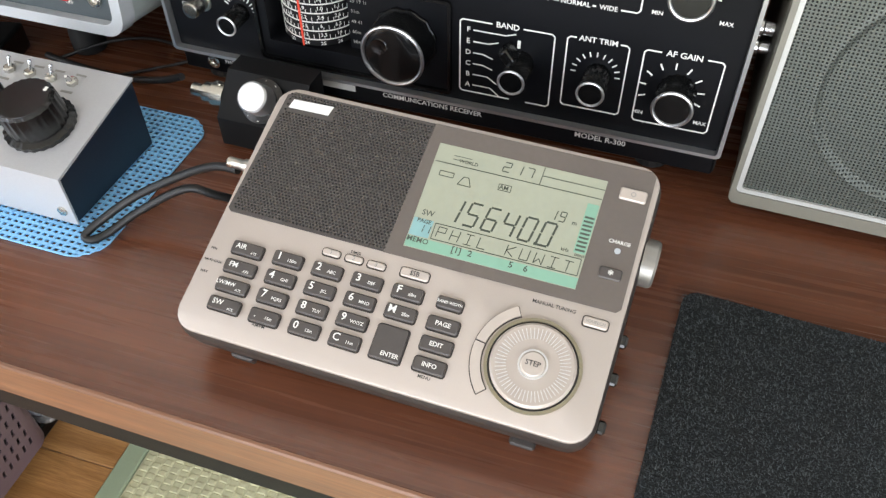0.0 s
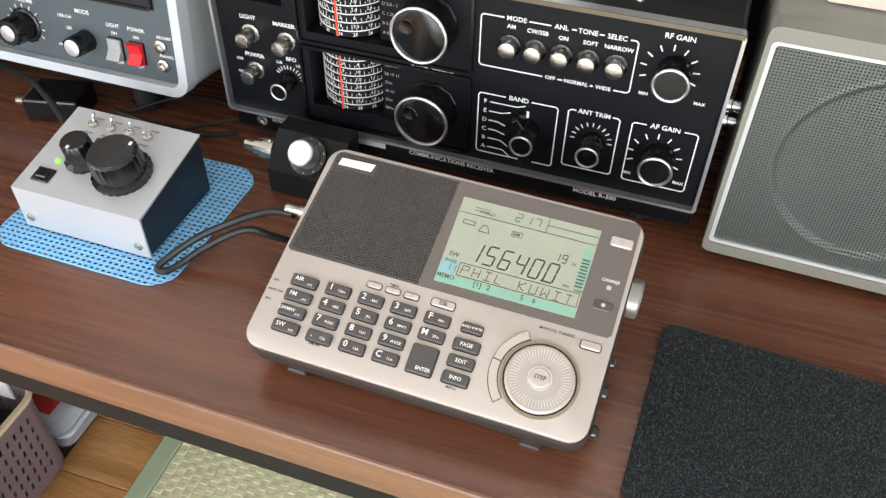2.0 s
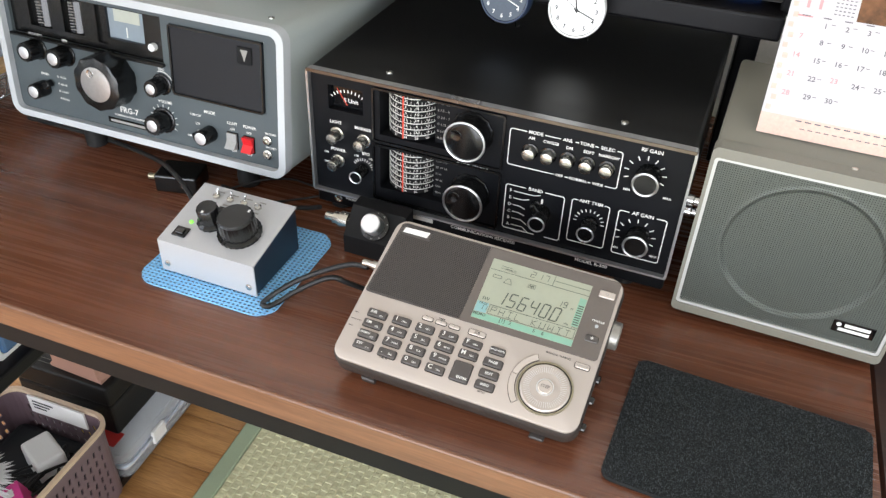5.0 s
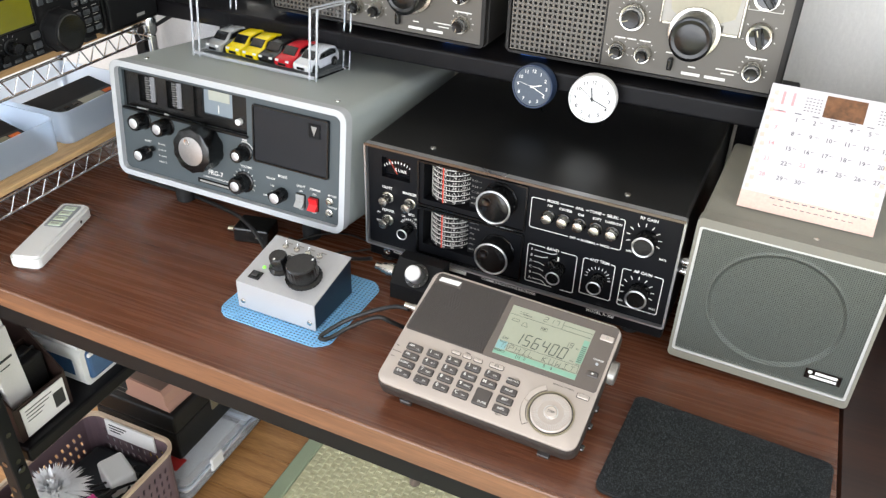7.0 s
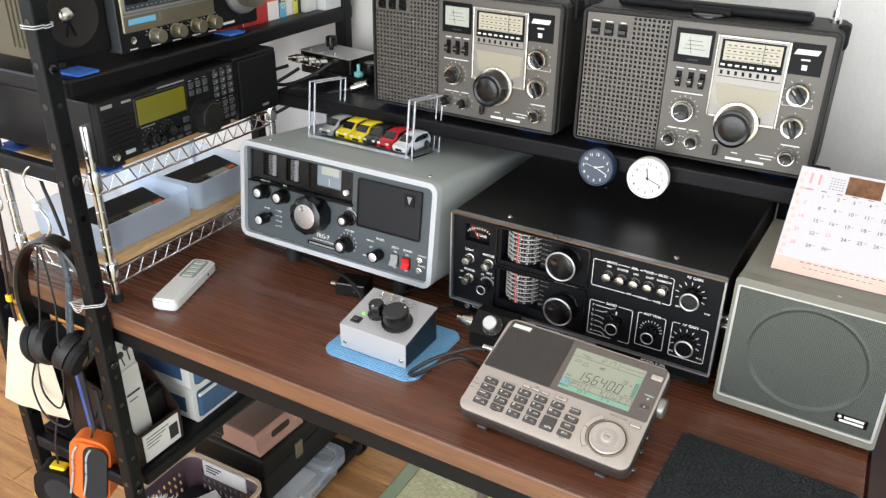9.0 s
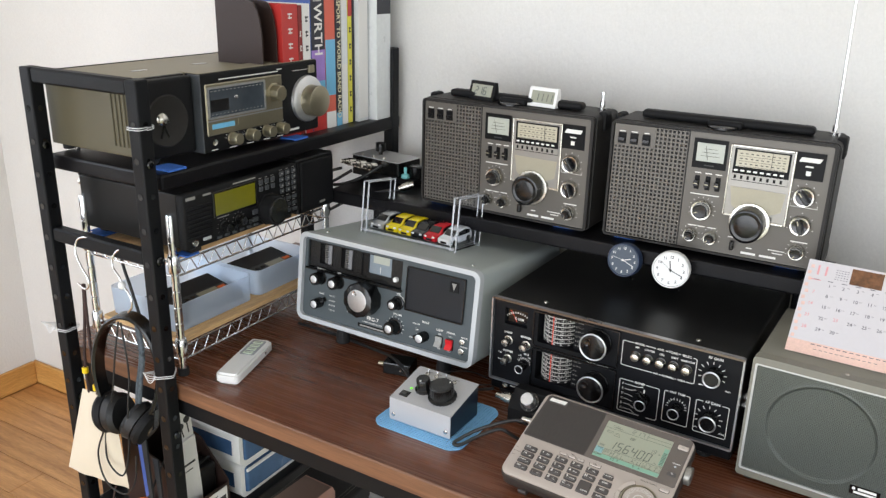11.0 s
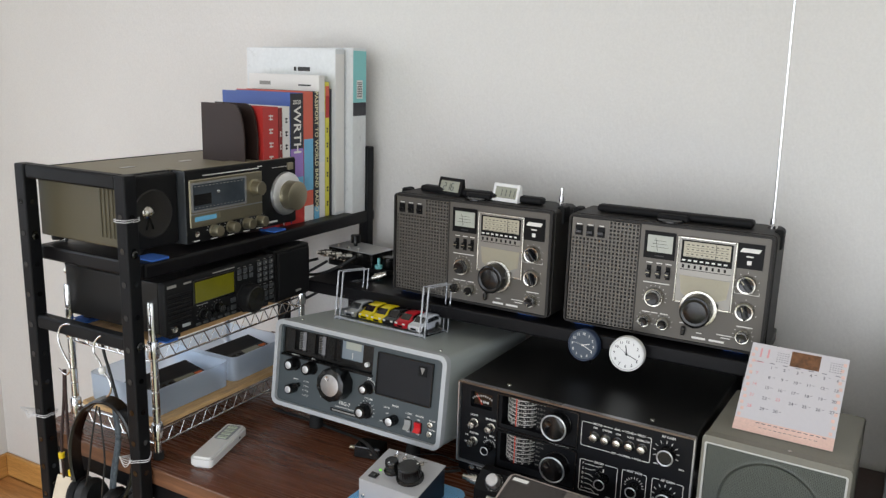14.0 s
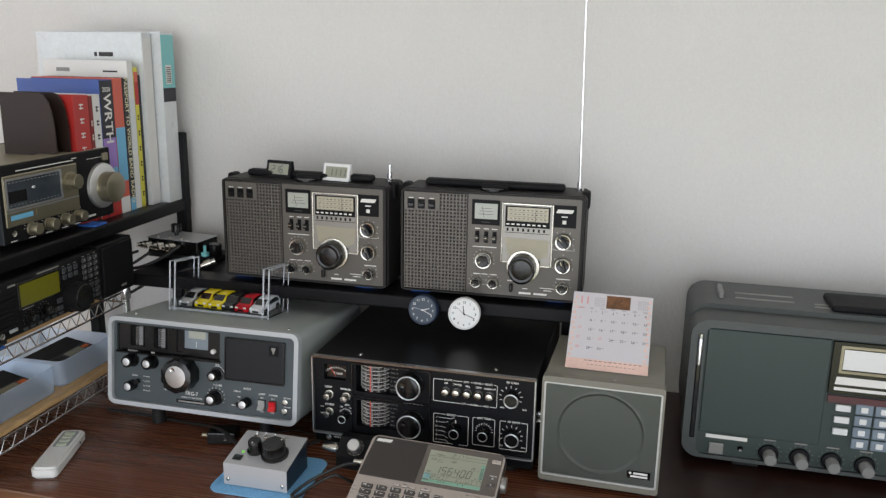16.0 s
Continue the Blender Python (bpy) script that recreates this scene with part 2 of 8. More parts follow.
KEYDARK = material("charcoal_panel", "232426", 0.5, spec=0.3)
KEYLIGHT = material("mid_grey_panel", "8b9092", 0.45)
KEYGREY = material("dull_grey_key", "3b3e41", 0.5)
# the grey base colour stands in for the reflection on the dial glass
REFLECTGREY = material("reflection_grey_window", "3c434a", 0.18, 0.0, 0.2, 60, 14, 0.0, 0.5)
ARC = material("dull_cream_arc", "9d9784", 0.45, 0.2, 0.05, 300, 10, 0.0)
GLASSDULL = clear("clear_lid", (0.93, 0.95, 0.97), 0.2, 0.85, 1.2)
BLUEDRAW = material("blue_drawer", "3c5a7d", 0.25, 0.0, 0.15, 60, 14, 0.02, 0.3)
BROWNPL = material("brown_plastic", "30231f", 0.45, 0.0, 0.06, 400, 10, 0.03, spec=0.3)
BASKET = material("mauve_brown_plastic", "67555a", 0.45, 0.0, 0.05, 400, 10, 0.03)
BASKETRIM = material("beige_rim", "c6b096", 0.45, 0.0, 0.05, 400, 10, 0.03)
PINKBOX = material("rose_gold_box", "b08878", 0.4, 0.25, 0.05, 600, 8, 0.05)
PINKTOP = material("taupe_box_top", "7d6659", 0.45, 0.2, 0.06, 600, 8, 0.06)
LEATHER = material("black_leatherette", "121110", 0.45, 0.0, 0.15, 1200, 10, 0.3, spec=0.28)
STITCH = material("grey_stitch", "6b6862", 0.7)
PAPER = material("white_paper", "dfddd9", 0.7, 0.0, 0.03, 300, 8, 0.02)
CLOTH = material("cream_cloth", "cfc3ae", 0.95, 0.0, 0.08, 1800, 16, 0.4)
ORANGE = material("orange_nylon", "d8671f", 0.7, 0.0, 0.1, 1500, 20, 0.3)
NYLON = material("charcoal_nylon", "26282a", 0.7, 0.0, 0.12, 1500, 20, 0.3, spec=0.28)
YELLOW = material("yellow_plastic", "e3c21d", 0.35)
PINK = material("pink_carton", "d6418c", 0.45)
FLUFF = material("white_fluff", "f2f2f2", 0.95, 0.0, 0.06, 600, 30, 0.3)
CORD = material("dark_brown_cord", "34231f", 0.85, 0.0, 0.15, 1500, 40, 0.3)
CABLE = material("black_cable", "151515", 0.5, 0.0, 0.1, 500, 40, 0.02)
TIE = material("white_twist_tie", "d9d9da", 0.6)
TATAMI = material("tatami_straw", "c8c5a0", 0.8, 0.0, 0.16, 90, 14, 0.2)
TATEDGE = material("tatami_border", "98a588", 0.85, 0.0, 0.1, 900, 10, 0.3)
CLOCKBLUE = material("navy_clock", "2a3850", 0.4)
CLOCKFACE = material("slate_clock_face", "4c5560", 0.6)
CALPAPER = material("calendar_paper", "c7c3c5", 0.7, 0.0, 0.02, 200, 8, 0.0)
CALPINK = material("calendar_pink", "dbb9ab", 0.7)
CALRED = material("calendar_red", "d6999b", 0.7)
CALINK = material("calendar_ink", "6f6d72", 0.7)
CALPHOTO = material("calendar_photo", "6d4a30", 0.5, 0.0, 0.7, 60, 160, 0.0)
EARPAD = material("black_ear_pad", "101010", 0.55, 0.0, 0.1, 400, 20, 0.1)
BADGE = material("bronze_badge", "4a3c2c", 0.4, 0.5)
STRAP = material("braided_strap", "4d555b", 0.9, 0.0, 0.5, 300, 160, 0.4)
CARY = material("car_yellow", "e6cf14", 0.2, 0.0, 0.04, 300, 10, 0.0, 0.6)
CARS_ = material("car_silver", "b7b9bb", 0.25, 0.5, 0.04, 300, 10, 0.0, 0.6)
CARK = material("car_black", "151517", 0.2, 0.0, 0.04, 300, 10, 0.0, 0.6)
CARR = material("car_red", "c01f2a", 0.2, 0.0, 0.04, 300, 10, 0.0, 0.6)
CARW = material("car_white", "e2e3e4", 0.2, 0.0, 0.03, 300, 10, 0.0, 0.6)
TINT = material("car_glass", "101214", 0.1, 0.0, 0.05, 300, 10, 0.0, 0.6)
TEAL = material("teal_label", "7cc4c4", 0.4, 0.0, 0.04, 300, 8, 0.0, 0.4)
FILEW = material("milky_file", "d5d8d8", 0.3, 0.0, 0.06, 120, 30, 0.05, 0.3)
BK_RED = material("red_cover", "b3302c", 0.4)
BK_DKRED = material("dark_red_cover", "7d2320", 0.45)
BK_BLUE = material("blue_cover", "3a559a", 0.4)
BK_BLACK = material("black_cover", "20202a", 0.4)
BK_SKY = material("sky_cover", "6fb3d6", 0.4)
BK_YEL = material("yellow_cover", "d8d04a", 0.4)
BK_CREAM = material("cream_print", "e6dfb8", 0.5)
BK_ORANGE = material("salmon_cover", "d0604c", 0.4)
BK_PURPLE = material("purple_cover", "9a7ac0", 0.4)
PAGES = material("page_edges", "d8d2c2", 0.8, 0.0, 0.1, 900, 10, 0.1, stretch=(1, 20, 1))
SATFACE = material("green_grey_face", "333f3b", 0.5, 0.0, 0.05, 600, 8, 0.05)
SATBODY = material("grey_body", "474b49", 0.5, 0.0, 0.05, 600, 8, 0.08)
SATKNOB = material("grey_knob", "83837f", 0.45)
SATKEY = material("blue_grey_key", "76828c", 0.45)
SATRED = material("maroon_strip", "553232", 0.5)

nt = FIBRE.node_tree
geo = nt.nodes.new("ShaderNodeNewGeometry")
rng = nt.nodes.new("ShaderNodeMapRange")
rng.inputs["To Min"].default_value, rng.inputs["To Max"].default_value = 0.1, 2.0
nt.links.new(geo.outputs["Random Per Island"], rng.inputs[0])
tint = nt.nodes.new("ShaderNodeVectorMath")
tint.operation = "SCALE"
tint.inputs[0].default_value = lin("34393b")
nt.links.new(rng.outputs[0], tint.inputs["Scale"])
nt.links.new(tint.outputs[0], nt.nodes["Principled BSDF"].inputs["Base Color"])

# ---- building helpers (millimetres inside a thing, metres in the world) ----
MM = 0.001


def part(name, bm, mat, parent, label="", smooth=False, scale=MM):
    """Links a bmesh as one mesh object under a thing or a part."""
    me = bpy.data.meshes.new(name)
    bmesh.ops.scale(bm, vec=(scale,) * 3, verts=bm.verts)
    bm.normal_update()
    bm.to_mesh(me)
    bm.free()
    me.materials.append(mat)
    if smooth:
        me.shade_smooth()
        me.set_sharp_from_angle(angle=radians(38))
    ob = new(name, me)
    if name.endswith(("lettering", "print", "bolt_hole", "segments", "numbers", "numerals", "range_chart")):
        ob["kind"] = "stuff"
    if parent:
        ob.parent = parent
    return tagged(ob, label)


def thing(name, m, label, category, group="", kind=""):
    ob = new(name)
    ob.empty_display_size = 0.02
    ob.matrix_world = m
    return tagged(ob, label, category, group, kind)


def solid(name, bm, mat, m, label, category, group="", kind="", smooth=False, scale=MM):
    """A thing that is one mesh."""
    ob = part(name, bm, mat, None, "", smooth, scale)
    ob.matrix_world = m
    return tagged(ob, label, category, group, kind)


def B():
    return bmesh.new()


def box(bm, x0, x1, y0, y1, z0, z1, bev=0.0, seg=2, m=None):
    r = bmesh.ops.create_cube(bm, size=1)
    vs = r["verts"]
    for v in vs:
        v.co = Vector((x0 + (v.co.x + 0.5) * (x1 - x0), y0 + (v.co.y + 0.5) * (y1 - y0), z0 + (v.co.z + 0.5) * (z1 - z0)))
    if bev:
        es = {e for v in vs for e in v.link_edges}
        out = bmesh.ops.bevel(bm, geom=list(es), offset=bev, segments=seg, affect="EDGES", profile=0.5)
        vs = list({v for f in out["faces"] for v in f.verts} | {v for v in vs if v.is_valid})
    if m is not None:
        done = set()
        stack = [v for v in vs if v.is_valid]
        while stack:
            v = stack.pop()
            if v in done:
                continue
            done.add(v)
            stack += [e.other_vert(v) for e in v.link_edges]
        for v in done:
            v.co = m @ v.co
    return bm


def prism(bm, pts, a0, a1, axis="y"):
    """A polygon of 2D points drawn out between a0 and a1 along an axis (y: points are x, z; x: y, z; z: x, y)."""
    put = {"y": lambda p, a: (p[0], a, p[1]), "x": lambda p, a: (a, p[0], p[1]), "z": lambda p, a: (p[0], p[1], a)}[axis]
    lo = [bm.verts.new(put(p, a0)) for p in pts]
    hi = [bm.verts.new(put(p, a1)) for p in pts]
    n = len(pts)
    f = [bm.faces.new(lo), bm.faces.new(hi)]
    for i in range(n):
        f.append(bm.faces.new((lo[i], lo[(i + 1) % n], hi[(i + 1) % n], hi[i])))
    bmesh.ops.recalc_face_normals(bm, faces=f)
    return bm


def rounded(x0, x1, z0, z1, r, n=5):
    """Outline of a rectangle with round corners."""
    out = []
    for cx, cz, a in ((x1 - r, z1 - r, 0), (x0 + r, z1 - r, 90), (x0 + r, z0 + r, 180), (x1 - r, z0 + r, 270)):
        for i in range(n + 1):
            t = radians(a + 90 * i / n)
            out.append((cx + r * math.cos(t), cz + r * math.sin(t)))
    return out


def ring(bm, outer, inner, a0, a1, axis="y"):
    """A frame between two outlines with the same number of points."""
    put = {"y": lambda p, a: (p[0], a, p[1]), "z": lambda p, a: (p[0], p[1], a), "x": lambda p, a: (a, p[0], p[1])}[axis]
    n = len(outer)
    rows = [[bm.verts.new(put(p, a)) for p in o] for o, a in ((outer, a0), (outer, a1), (inner, a1), (inner, a0))]
    f = []
    for k in range(4):
        for i in range(n):
            f.append(bm.faces.new((rows[k][i], rows[k][(i + 1) % n], rows[(k + 1) % 4][(i + 1) % n], rows[(k + 1) % 4][i])))
    bmesh.ops.recalc_face_normals(bm, faces=f)
    return bm


def lathe(bm, profile, m=None, seg=28, flute=0.0, flutes=0):
    """Turns (radius, height) pairs about z; with flutes the radius swings."""
    m = m or Matrix()
    rows = []
    for r, h in profile:
        row = []
        for i in range(seg):
            a = 2 * math.pi * i / seg
            q = r * (1 - flute * (0.5 + 0.5 * math.cos(a * flutes))) if flutes and r > 0.3 * max(p[0] for p in profile) else r
            row.append(bm.verts.new(m @ Vector((q * math.cos(a), q * math.sin(a), h))))
        rows.append(row)
    f = []
    for j in range(len(rows) - 1):
        for i in range(seg):
            f.append(bm.faces.new((rows[j][i], rows[j][(i + 1) % seg], rows[j + 1][(i + 1) % seg], rows[j + 1][i])))
    f.append(bm.faces.new(rows[-1]))
    f.append(bm.faces.new(list(reversed(rows[0]))))
    bmesh.ops.recalc_face_normals(bm, faces=f)
    return bm


def out_y(x, y, z):
    """Local pose for things that stick out of a front (towards -y)."""
    return pose(x, y, z, 90, 0, 0)


def tube(bm, pts, r, seg=8, closed=False):
    """A round cord along points, smoothed."""
    P = [Vector(p) for p in pts]
    S = []
    n = len(P)
    for i in range(n - 1):
        p0, p1, p2, p3 = P[max(i - 1, 0)], P[i], P[i + 1], P[min(i + 2, n - 1)]
        for k in range(6):
            t = k / 6
            S.append(0.5 * ((2 * p1) + (p2 - p0) * t + (2 * p0 - 5 * p1 + 4 * p2 - p3) * t * t + (3 * p1 - p0 - 3 * p2 + p3) * t ** 3))
    S.append(P[-1])
    rows = []
    up = Vector((0, 0, 1))
    for i, c in enumerate(S):
        d = (S[min(i + 1, len(S) - 1)] - S[max(i - 1, 0)]).normalized()
        a = d.cross(up)
        if a.length < 1e-3:
            a = d.cross(Vector((1, 0, 0)))
        a.normalize()
        b = d.cross(a).normalized()
        up = a.cross(d) if abs(a.cross(d).z) > 0.2 else up
        rows.append([bm.verts.new(c + a * r * math.cos(2 * math.pi * k / seg) + b * r * math.sin(2 * math.pi * k / seg)) for k in range(seg)])
    f = []
    for j in range(len(rows) - 1):
        for k in range(seg):
            f.append(bm.faces.new((rows[j][k], rows[j][(k + 1) % seg], rows[j + 1][(k + 1) % seg], rows[j + 1][k])))
    f += [bm.faces.new(rows[0]), bm.faces.new(list(reversed(rows[-1])))]
    bmesh.ops.recalc_face_normals(bm, faces=f)
    return bm


GLYPHS = {}


def text(bm, s, size, m, align="CENTER", depth=0.15):
    """Lettering in the built-in font, in the local x-y plane of m; size in millimetres of cap height."""
    key = (s, align)
    if key not in GLYPHS:
        cu = bpy.data.curves.new("lettering", "FONT")
        cu.body, cu.size, cu.align_x, cu.align_y, cu.resolution_u = s, 1.42, align, "CENTER", 2
        cu.offset = 0.022
        ob = bpy.data.objects.new("lettering", cu)
        GLYPHS[key] = bpy.data.meshes.new_from_object(ob)
        bpy.data.objects.remove(ob)
    me = GLYPHS[key].copy()
    me.transform(m @ Matrix.Scale(size, 4) @ Matrix.Translation((0, 0, depth / size)))
    bm.from_mesh(me)
    bpy.data.meshes.remove(me)
    return bm


def ftext(bm, s, x, z, size, y=0.0, align="CENTER", turn=0):
    """Lettering on a front panel."""
    return text(bm, s, size, pose(x, y, z, 90, 0, 0) @ pose(0, 0, 0, 0, 0, turn), align)


def bar(bm, x, z, w, h, y=0.0, d=0.25):
    return box(bm, x - w / 2, x + w / 2, y - d, y, z - h / 2, z + h / 2)


def line(bm, a, b, w=0.8, y=0.0, d=0.2):
    """A printed stroke on a front panel between two (x, z) points."""
    dx, dz = b[0] - a[0], b[1] - a[1]
    L = math.hypot(dx, dz)
    px, pz = -dz / L * w / 2, dx / L * w / 2
    return prism(bm, [(a[0] + px, a[1] + pz), (a[0] - px, a[1] - pz), (b[0] - px, b[1] - pz), (b[0] + px, b[1] + pz)], y, y - d)


def ticks(bm, x, z, r0, r1, a0, a1, n, w=0.7, y=0.0):
    for i in range(n):
        a = radians(a0 + (a1 - a0) * i / (n - 1))
        line(bm, (x + r0 * math.cos(a), z + r0 * math.sin(a)), (x + r1 * math.cos(a), z + r1 * math.sin(a)), w, y)


def plate(bm, x0, x1, z0, z1, holes, y=0.0, deep=6.0, back=True):
    """A front plate at y with rectangular openings (x0, x1, z0, z1) that go deep, each closed by a floor."""
    xs = sorted({x0, x1, *[h[0] for h in holes], *[h[1] for h in holes]})
    zs = sorted({z0, z1, *[h[2] for h in holes], *[h[3] for h in holes]})
    for i in range(len(xs) - 1):
        for j in range(len(zs) - 1):
            cx, cz = (xs[i] + xs[i + 1]) / 2, (zs[j] + zs[j + 1]) / 2
            if any(h[0] < cx < h[1] and h[2] < cz < h[3] for h in holes):
                continue
            bm.faces.new([bm.verts.new(p) for p in ((xs[i], y, zs[j]), (xs[i + 1], y, zs[j]), (xs[i + 1], y, zs[j + 1]), (xs[i], y, zs[j + 1]))])
    for h in holes:
        d = h[4] if len(h) > 4 else deep
        c = ((h[0], h[2]), (h[1], h[2]), (h[1], h[3]), (h[0], h[3]))
        for k in range(4):
            a, b = c[k], c[(k + 1) % 4]
            bm.faces.new([bm.verts.new(p) for p in ((a[0], y, a[1]), (a[0], y + d, a[1]), (b[0], y + d, b[1]), (b[0], y, b[1]))])
        if back:
            bm.faces.new([bm.verts.new((p[0], y + d, p[1])) for p in c])
    for a, b, c_, d_ in ((x0, x1, z0, 0), (x0, x1, z1, 1)):
        bm.faces.new([bm.verts.new(p) for p in ((a, y, c_), (b, y, c_), (b, y + 2, c_), (a, y + 2, c_))])
    for a in (x0, x1):
        bm.faces.new([bm.verts.new(p) for p in ((a, y, z0), (a, y, z1), (a, y + 2, z1), (a, y + 2, z0))])
    return bm


def perforated(bm, x0, x1, z0, z1, pitch, hole, deep=1.2, y=0.0, skip=None):
    """A sheet with a square grid of real holes."""
    nx, nz = int((x1 - x0) / pitch), int((z1 - z0) / pitch)
    px, pz = (x1 - x0) / nx, (z1 - z0) / nz
    h = hole / 2
    for i in range(nx):
        for j in range(nz):
            cx, cz = x0 + (i + 0.5) * px, z0 + (j + 0.5) * pz
            o = [(cx - px / 2, cz - pz / 2), (cx + px / 2, cz - pz / 2), (cx + px / 2, cz + pz / 2), (cx - px / 2, cz + pz / 2)]
            ov = [bm.verts.new((a, y, b)) for a, b in o]
            if skip and skip(cx, cz):
                bm.faces.new(ov)
                continue
            q = [(cx - h, cz - h), (cx + h, cz - h), (cx + h, cz + h), (cx - h, cz + h)]
            iv = [bm.verts.new((a, y, b)) for a, b in q]
            dv = [bm.verts.new((a, y + deep, b)) for a, b in q]
            for k in range(4):
                k2 = (k + 1) % 4
                bm.faces.new((ov[k], ov[k2], iv[k2], iv[k]))
                bm.faces.new((iv[k], iv[k2], dv[k2], dv[k]))
    return bm


def knob(parent, x, z, r, length, y=0.0, body=BLKPL, cap=None, cap_r=0.85, skirt=0.0, flutes=16, rim=None, label="black fluted knob", pointer=None, mark=None):
    """A control knob on a front panel: fluted body, and cap, rim ring or pointer mark as its pieces."""
    bm = B()
    prof = ([(r + skirt, 0), (r + skirt, 1.5), (r + skirt * 0.6, 2.2)] if skirt else []) + [(r, 2.2 if skirt else 0), (r * 0.97, length - 1), (r * 0.9, length)]
    lathe(bm, prof, out_y(x, y, z), 32, 0.07 if flutes else 0, flutes)
    if pointer is not None:
        a = radians(pointer)
        d = pose(x, y, z, 90, 0, 0) @ pose(0, 0, 0, 0, 0, pointer)
        box(bm, -r * 0.5, r * 1.9, -r * 0.42, r * 0.42, 1, length * 0.55, 0.8, 1, d)
    k = part("knob", bm, body, parent, label, True)
    if cap:
        c = lathe(B(), [(r * cap_r, length - 0.6), (r * cap_r, length + 0.5), (r * cap_r * 0.85, length + 0.9)], out_y(x, y, z), 28)
        part("knob_cap", c, cap, k, "bright metal knob cap", True)
    if rim:
        c = B()
        n = 36
        rows = []
        for q in range(8):
            b_ = 2 * math.pi * q / 8
            rr, hh = r * 0.95 + min(1.15, r * 0.1) * math.cos(b_), length + min(1.15, r * 0.1) * math.sin(b_)
            rows.append([c.verts.new((x + rr * math.cos(2 * math.pi * i / n), y - hh, z + rr * math.sin(2 * math.pi * i / n))) for i in range(n)])
        for q in range(8):
            for i in range(n):
                c.faces.new((rows[q][i], rows[q][(i + 1) % n], rows[(q + 1) % 8][(i + 1) % n], rows[(q + 1) % 8][i]))
        bmesh.ops.recalc_face_normals(c, faces=c.faces)
        part("knob_rim", c, rim, k, "bright metal rim", True)
    if mark is not None:
        a = radians(mark)
        c = line(B(), (x + r * 0.25 * math.cos(a), z + r * 0.25 * math.sin(a)), (x + r * 0.85 * math.cos(a), z + r * 0.85 * math.sin(a)), max(0.6, r * 0.1), y - length - 0.2, 0.4)
        part("pointer_mark", c, PRINT, k)
    return k


SEG = {"0": "abcdef", "1": "bc", "2": "abged", "3": "abgcd", "4": "fgbc", "5": "afgcd", "6": "afgedc", "7": "abc", "8": "abcdefg", "9": "abcdfg", " ": ""}


def seven(bm, s, x, z, w, h, pitch, t, y=0.0, slant=0.12, flat=False):
    """Seven-segment digits; flat lays them in the x-y plane at height y."""
    for i, ch in enumerate(s):
        x0 = x + i * pitch
        for q in SEG.get(ch, ""):
            g = t * 0.25
            a, b = {"a": ((g, h), (w - g, h)), "b": ((w, h - g), (w, h / 2 + g)), "c": ((w, h / 2 - g), (w, g)), "d": ((g, 0), (w - g, 0)),
                    "e": ((0, h / 2 - g), (0, g)), "f": ((0, h - g), (0, h / 2 + g)), "g": ((g, h / 2), (w - g, h / 2))}[q]
            a = (x0 + a[0] + a[1] * slant, z + a[1])
            b = (x0 + b[0] + b[1] * slant, z + b[1])
            if flat:
                dx, dz = b[0] - a[0], b[1] - a[1]
                L = math.hypot(dx, dz)
                px, pz = -dz / L * t / 2, dx / L * t / 2
                prism(bm, [(a[0] + px, a[1] + pz), (a[0] - px, a[1] - pz), (b[0] - px, b[1] - pz), (b[0] + px, b[1] + pz)], y, y + 0.1, "z")
            else:
                line(bm, a, b, t, y)
    return bm

# ---- the room ----
XL, XR, YB, YF, H = -2.13, 2.0, 0.84, -2.6, 2.4


def slab(name, boxes, mat, label, category):
    bm = B()
    for b in boxes:
        box(bm, *b)
    return solid(name, bm, mat, Matrix(), label, category, kind="structure", scale=1)


slab("wall_back", [(XL - 0.12, XR + 0.12, YB, YB + 0.12, 0, H)], WALL, "off-white embossed wallpaper wall behind the desk", "wall")
# the opening in the left wall is added to let in the fill
slab("wall_left", [(XL - 0.12, XL, YF, -1.7, 0, H), (XL - 0.12, XL, -0.1, YB, 0, H), (XL - 0.12, XL, -1.7, -0.1, 0, 0.8), (XL - 0.12, XL, -1.7, -0.1, 2.1, H)], WALL, "off-white embossed wallpaper wall with an opening added for fill light", "wall")
slab("wall_right", [(XR, XR + 0.12, YF, -1.7, 0, H), (XR, XR + 0.12, -0.1, YB, 0, H), (XR, XR + 0.12, -1.7, -0.1, 0, 0.8), (XR, XR + 0.12, -1.7, -0.1, 2.1, H)], WALL, "off-white wall with a window opening", "wall")
slab("wall_front", [(XL - 0.12, -1.6, YF - 0.12, YF, 0, H), (1.65, XR + 0.12, YF - 0.12, YF, 0, H), (-1.6, 1.65, YF - 0.12, YF, 0, 0.05), (-1.6, 1.65, YF - 0.12, YF, 2.05, H)], WALL, "off-white wall with a window opening", "wall")
slab("ceiling", [(XL - 0.12, XR + 0.12, YF - 0.12, YB + 0.12, H, H + 0.1)], CEIL, "plain white ceiling", "ceiling")
for nm, bs in (("baseboard_back", (XL, -0.96, YB - 0.012, YB, 0.0, 0.078)), ("baseboard_left", (XL, XL + 0.012, YF, YB - 0.012, 0.0, 0.078))):
    bm = B()
    box(bm, *bs, 0.003, 1)
    solid(nm, bm, BASE, Matrix(), "honey-coloured wooden baseboard along the wall", "baseboard", kind="structure", scale=1)


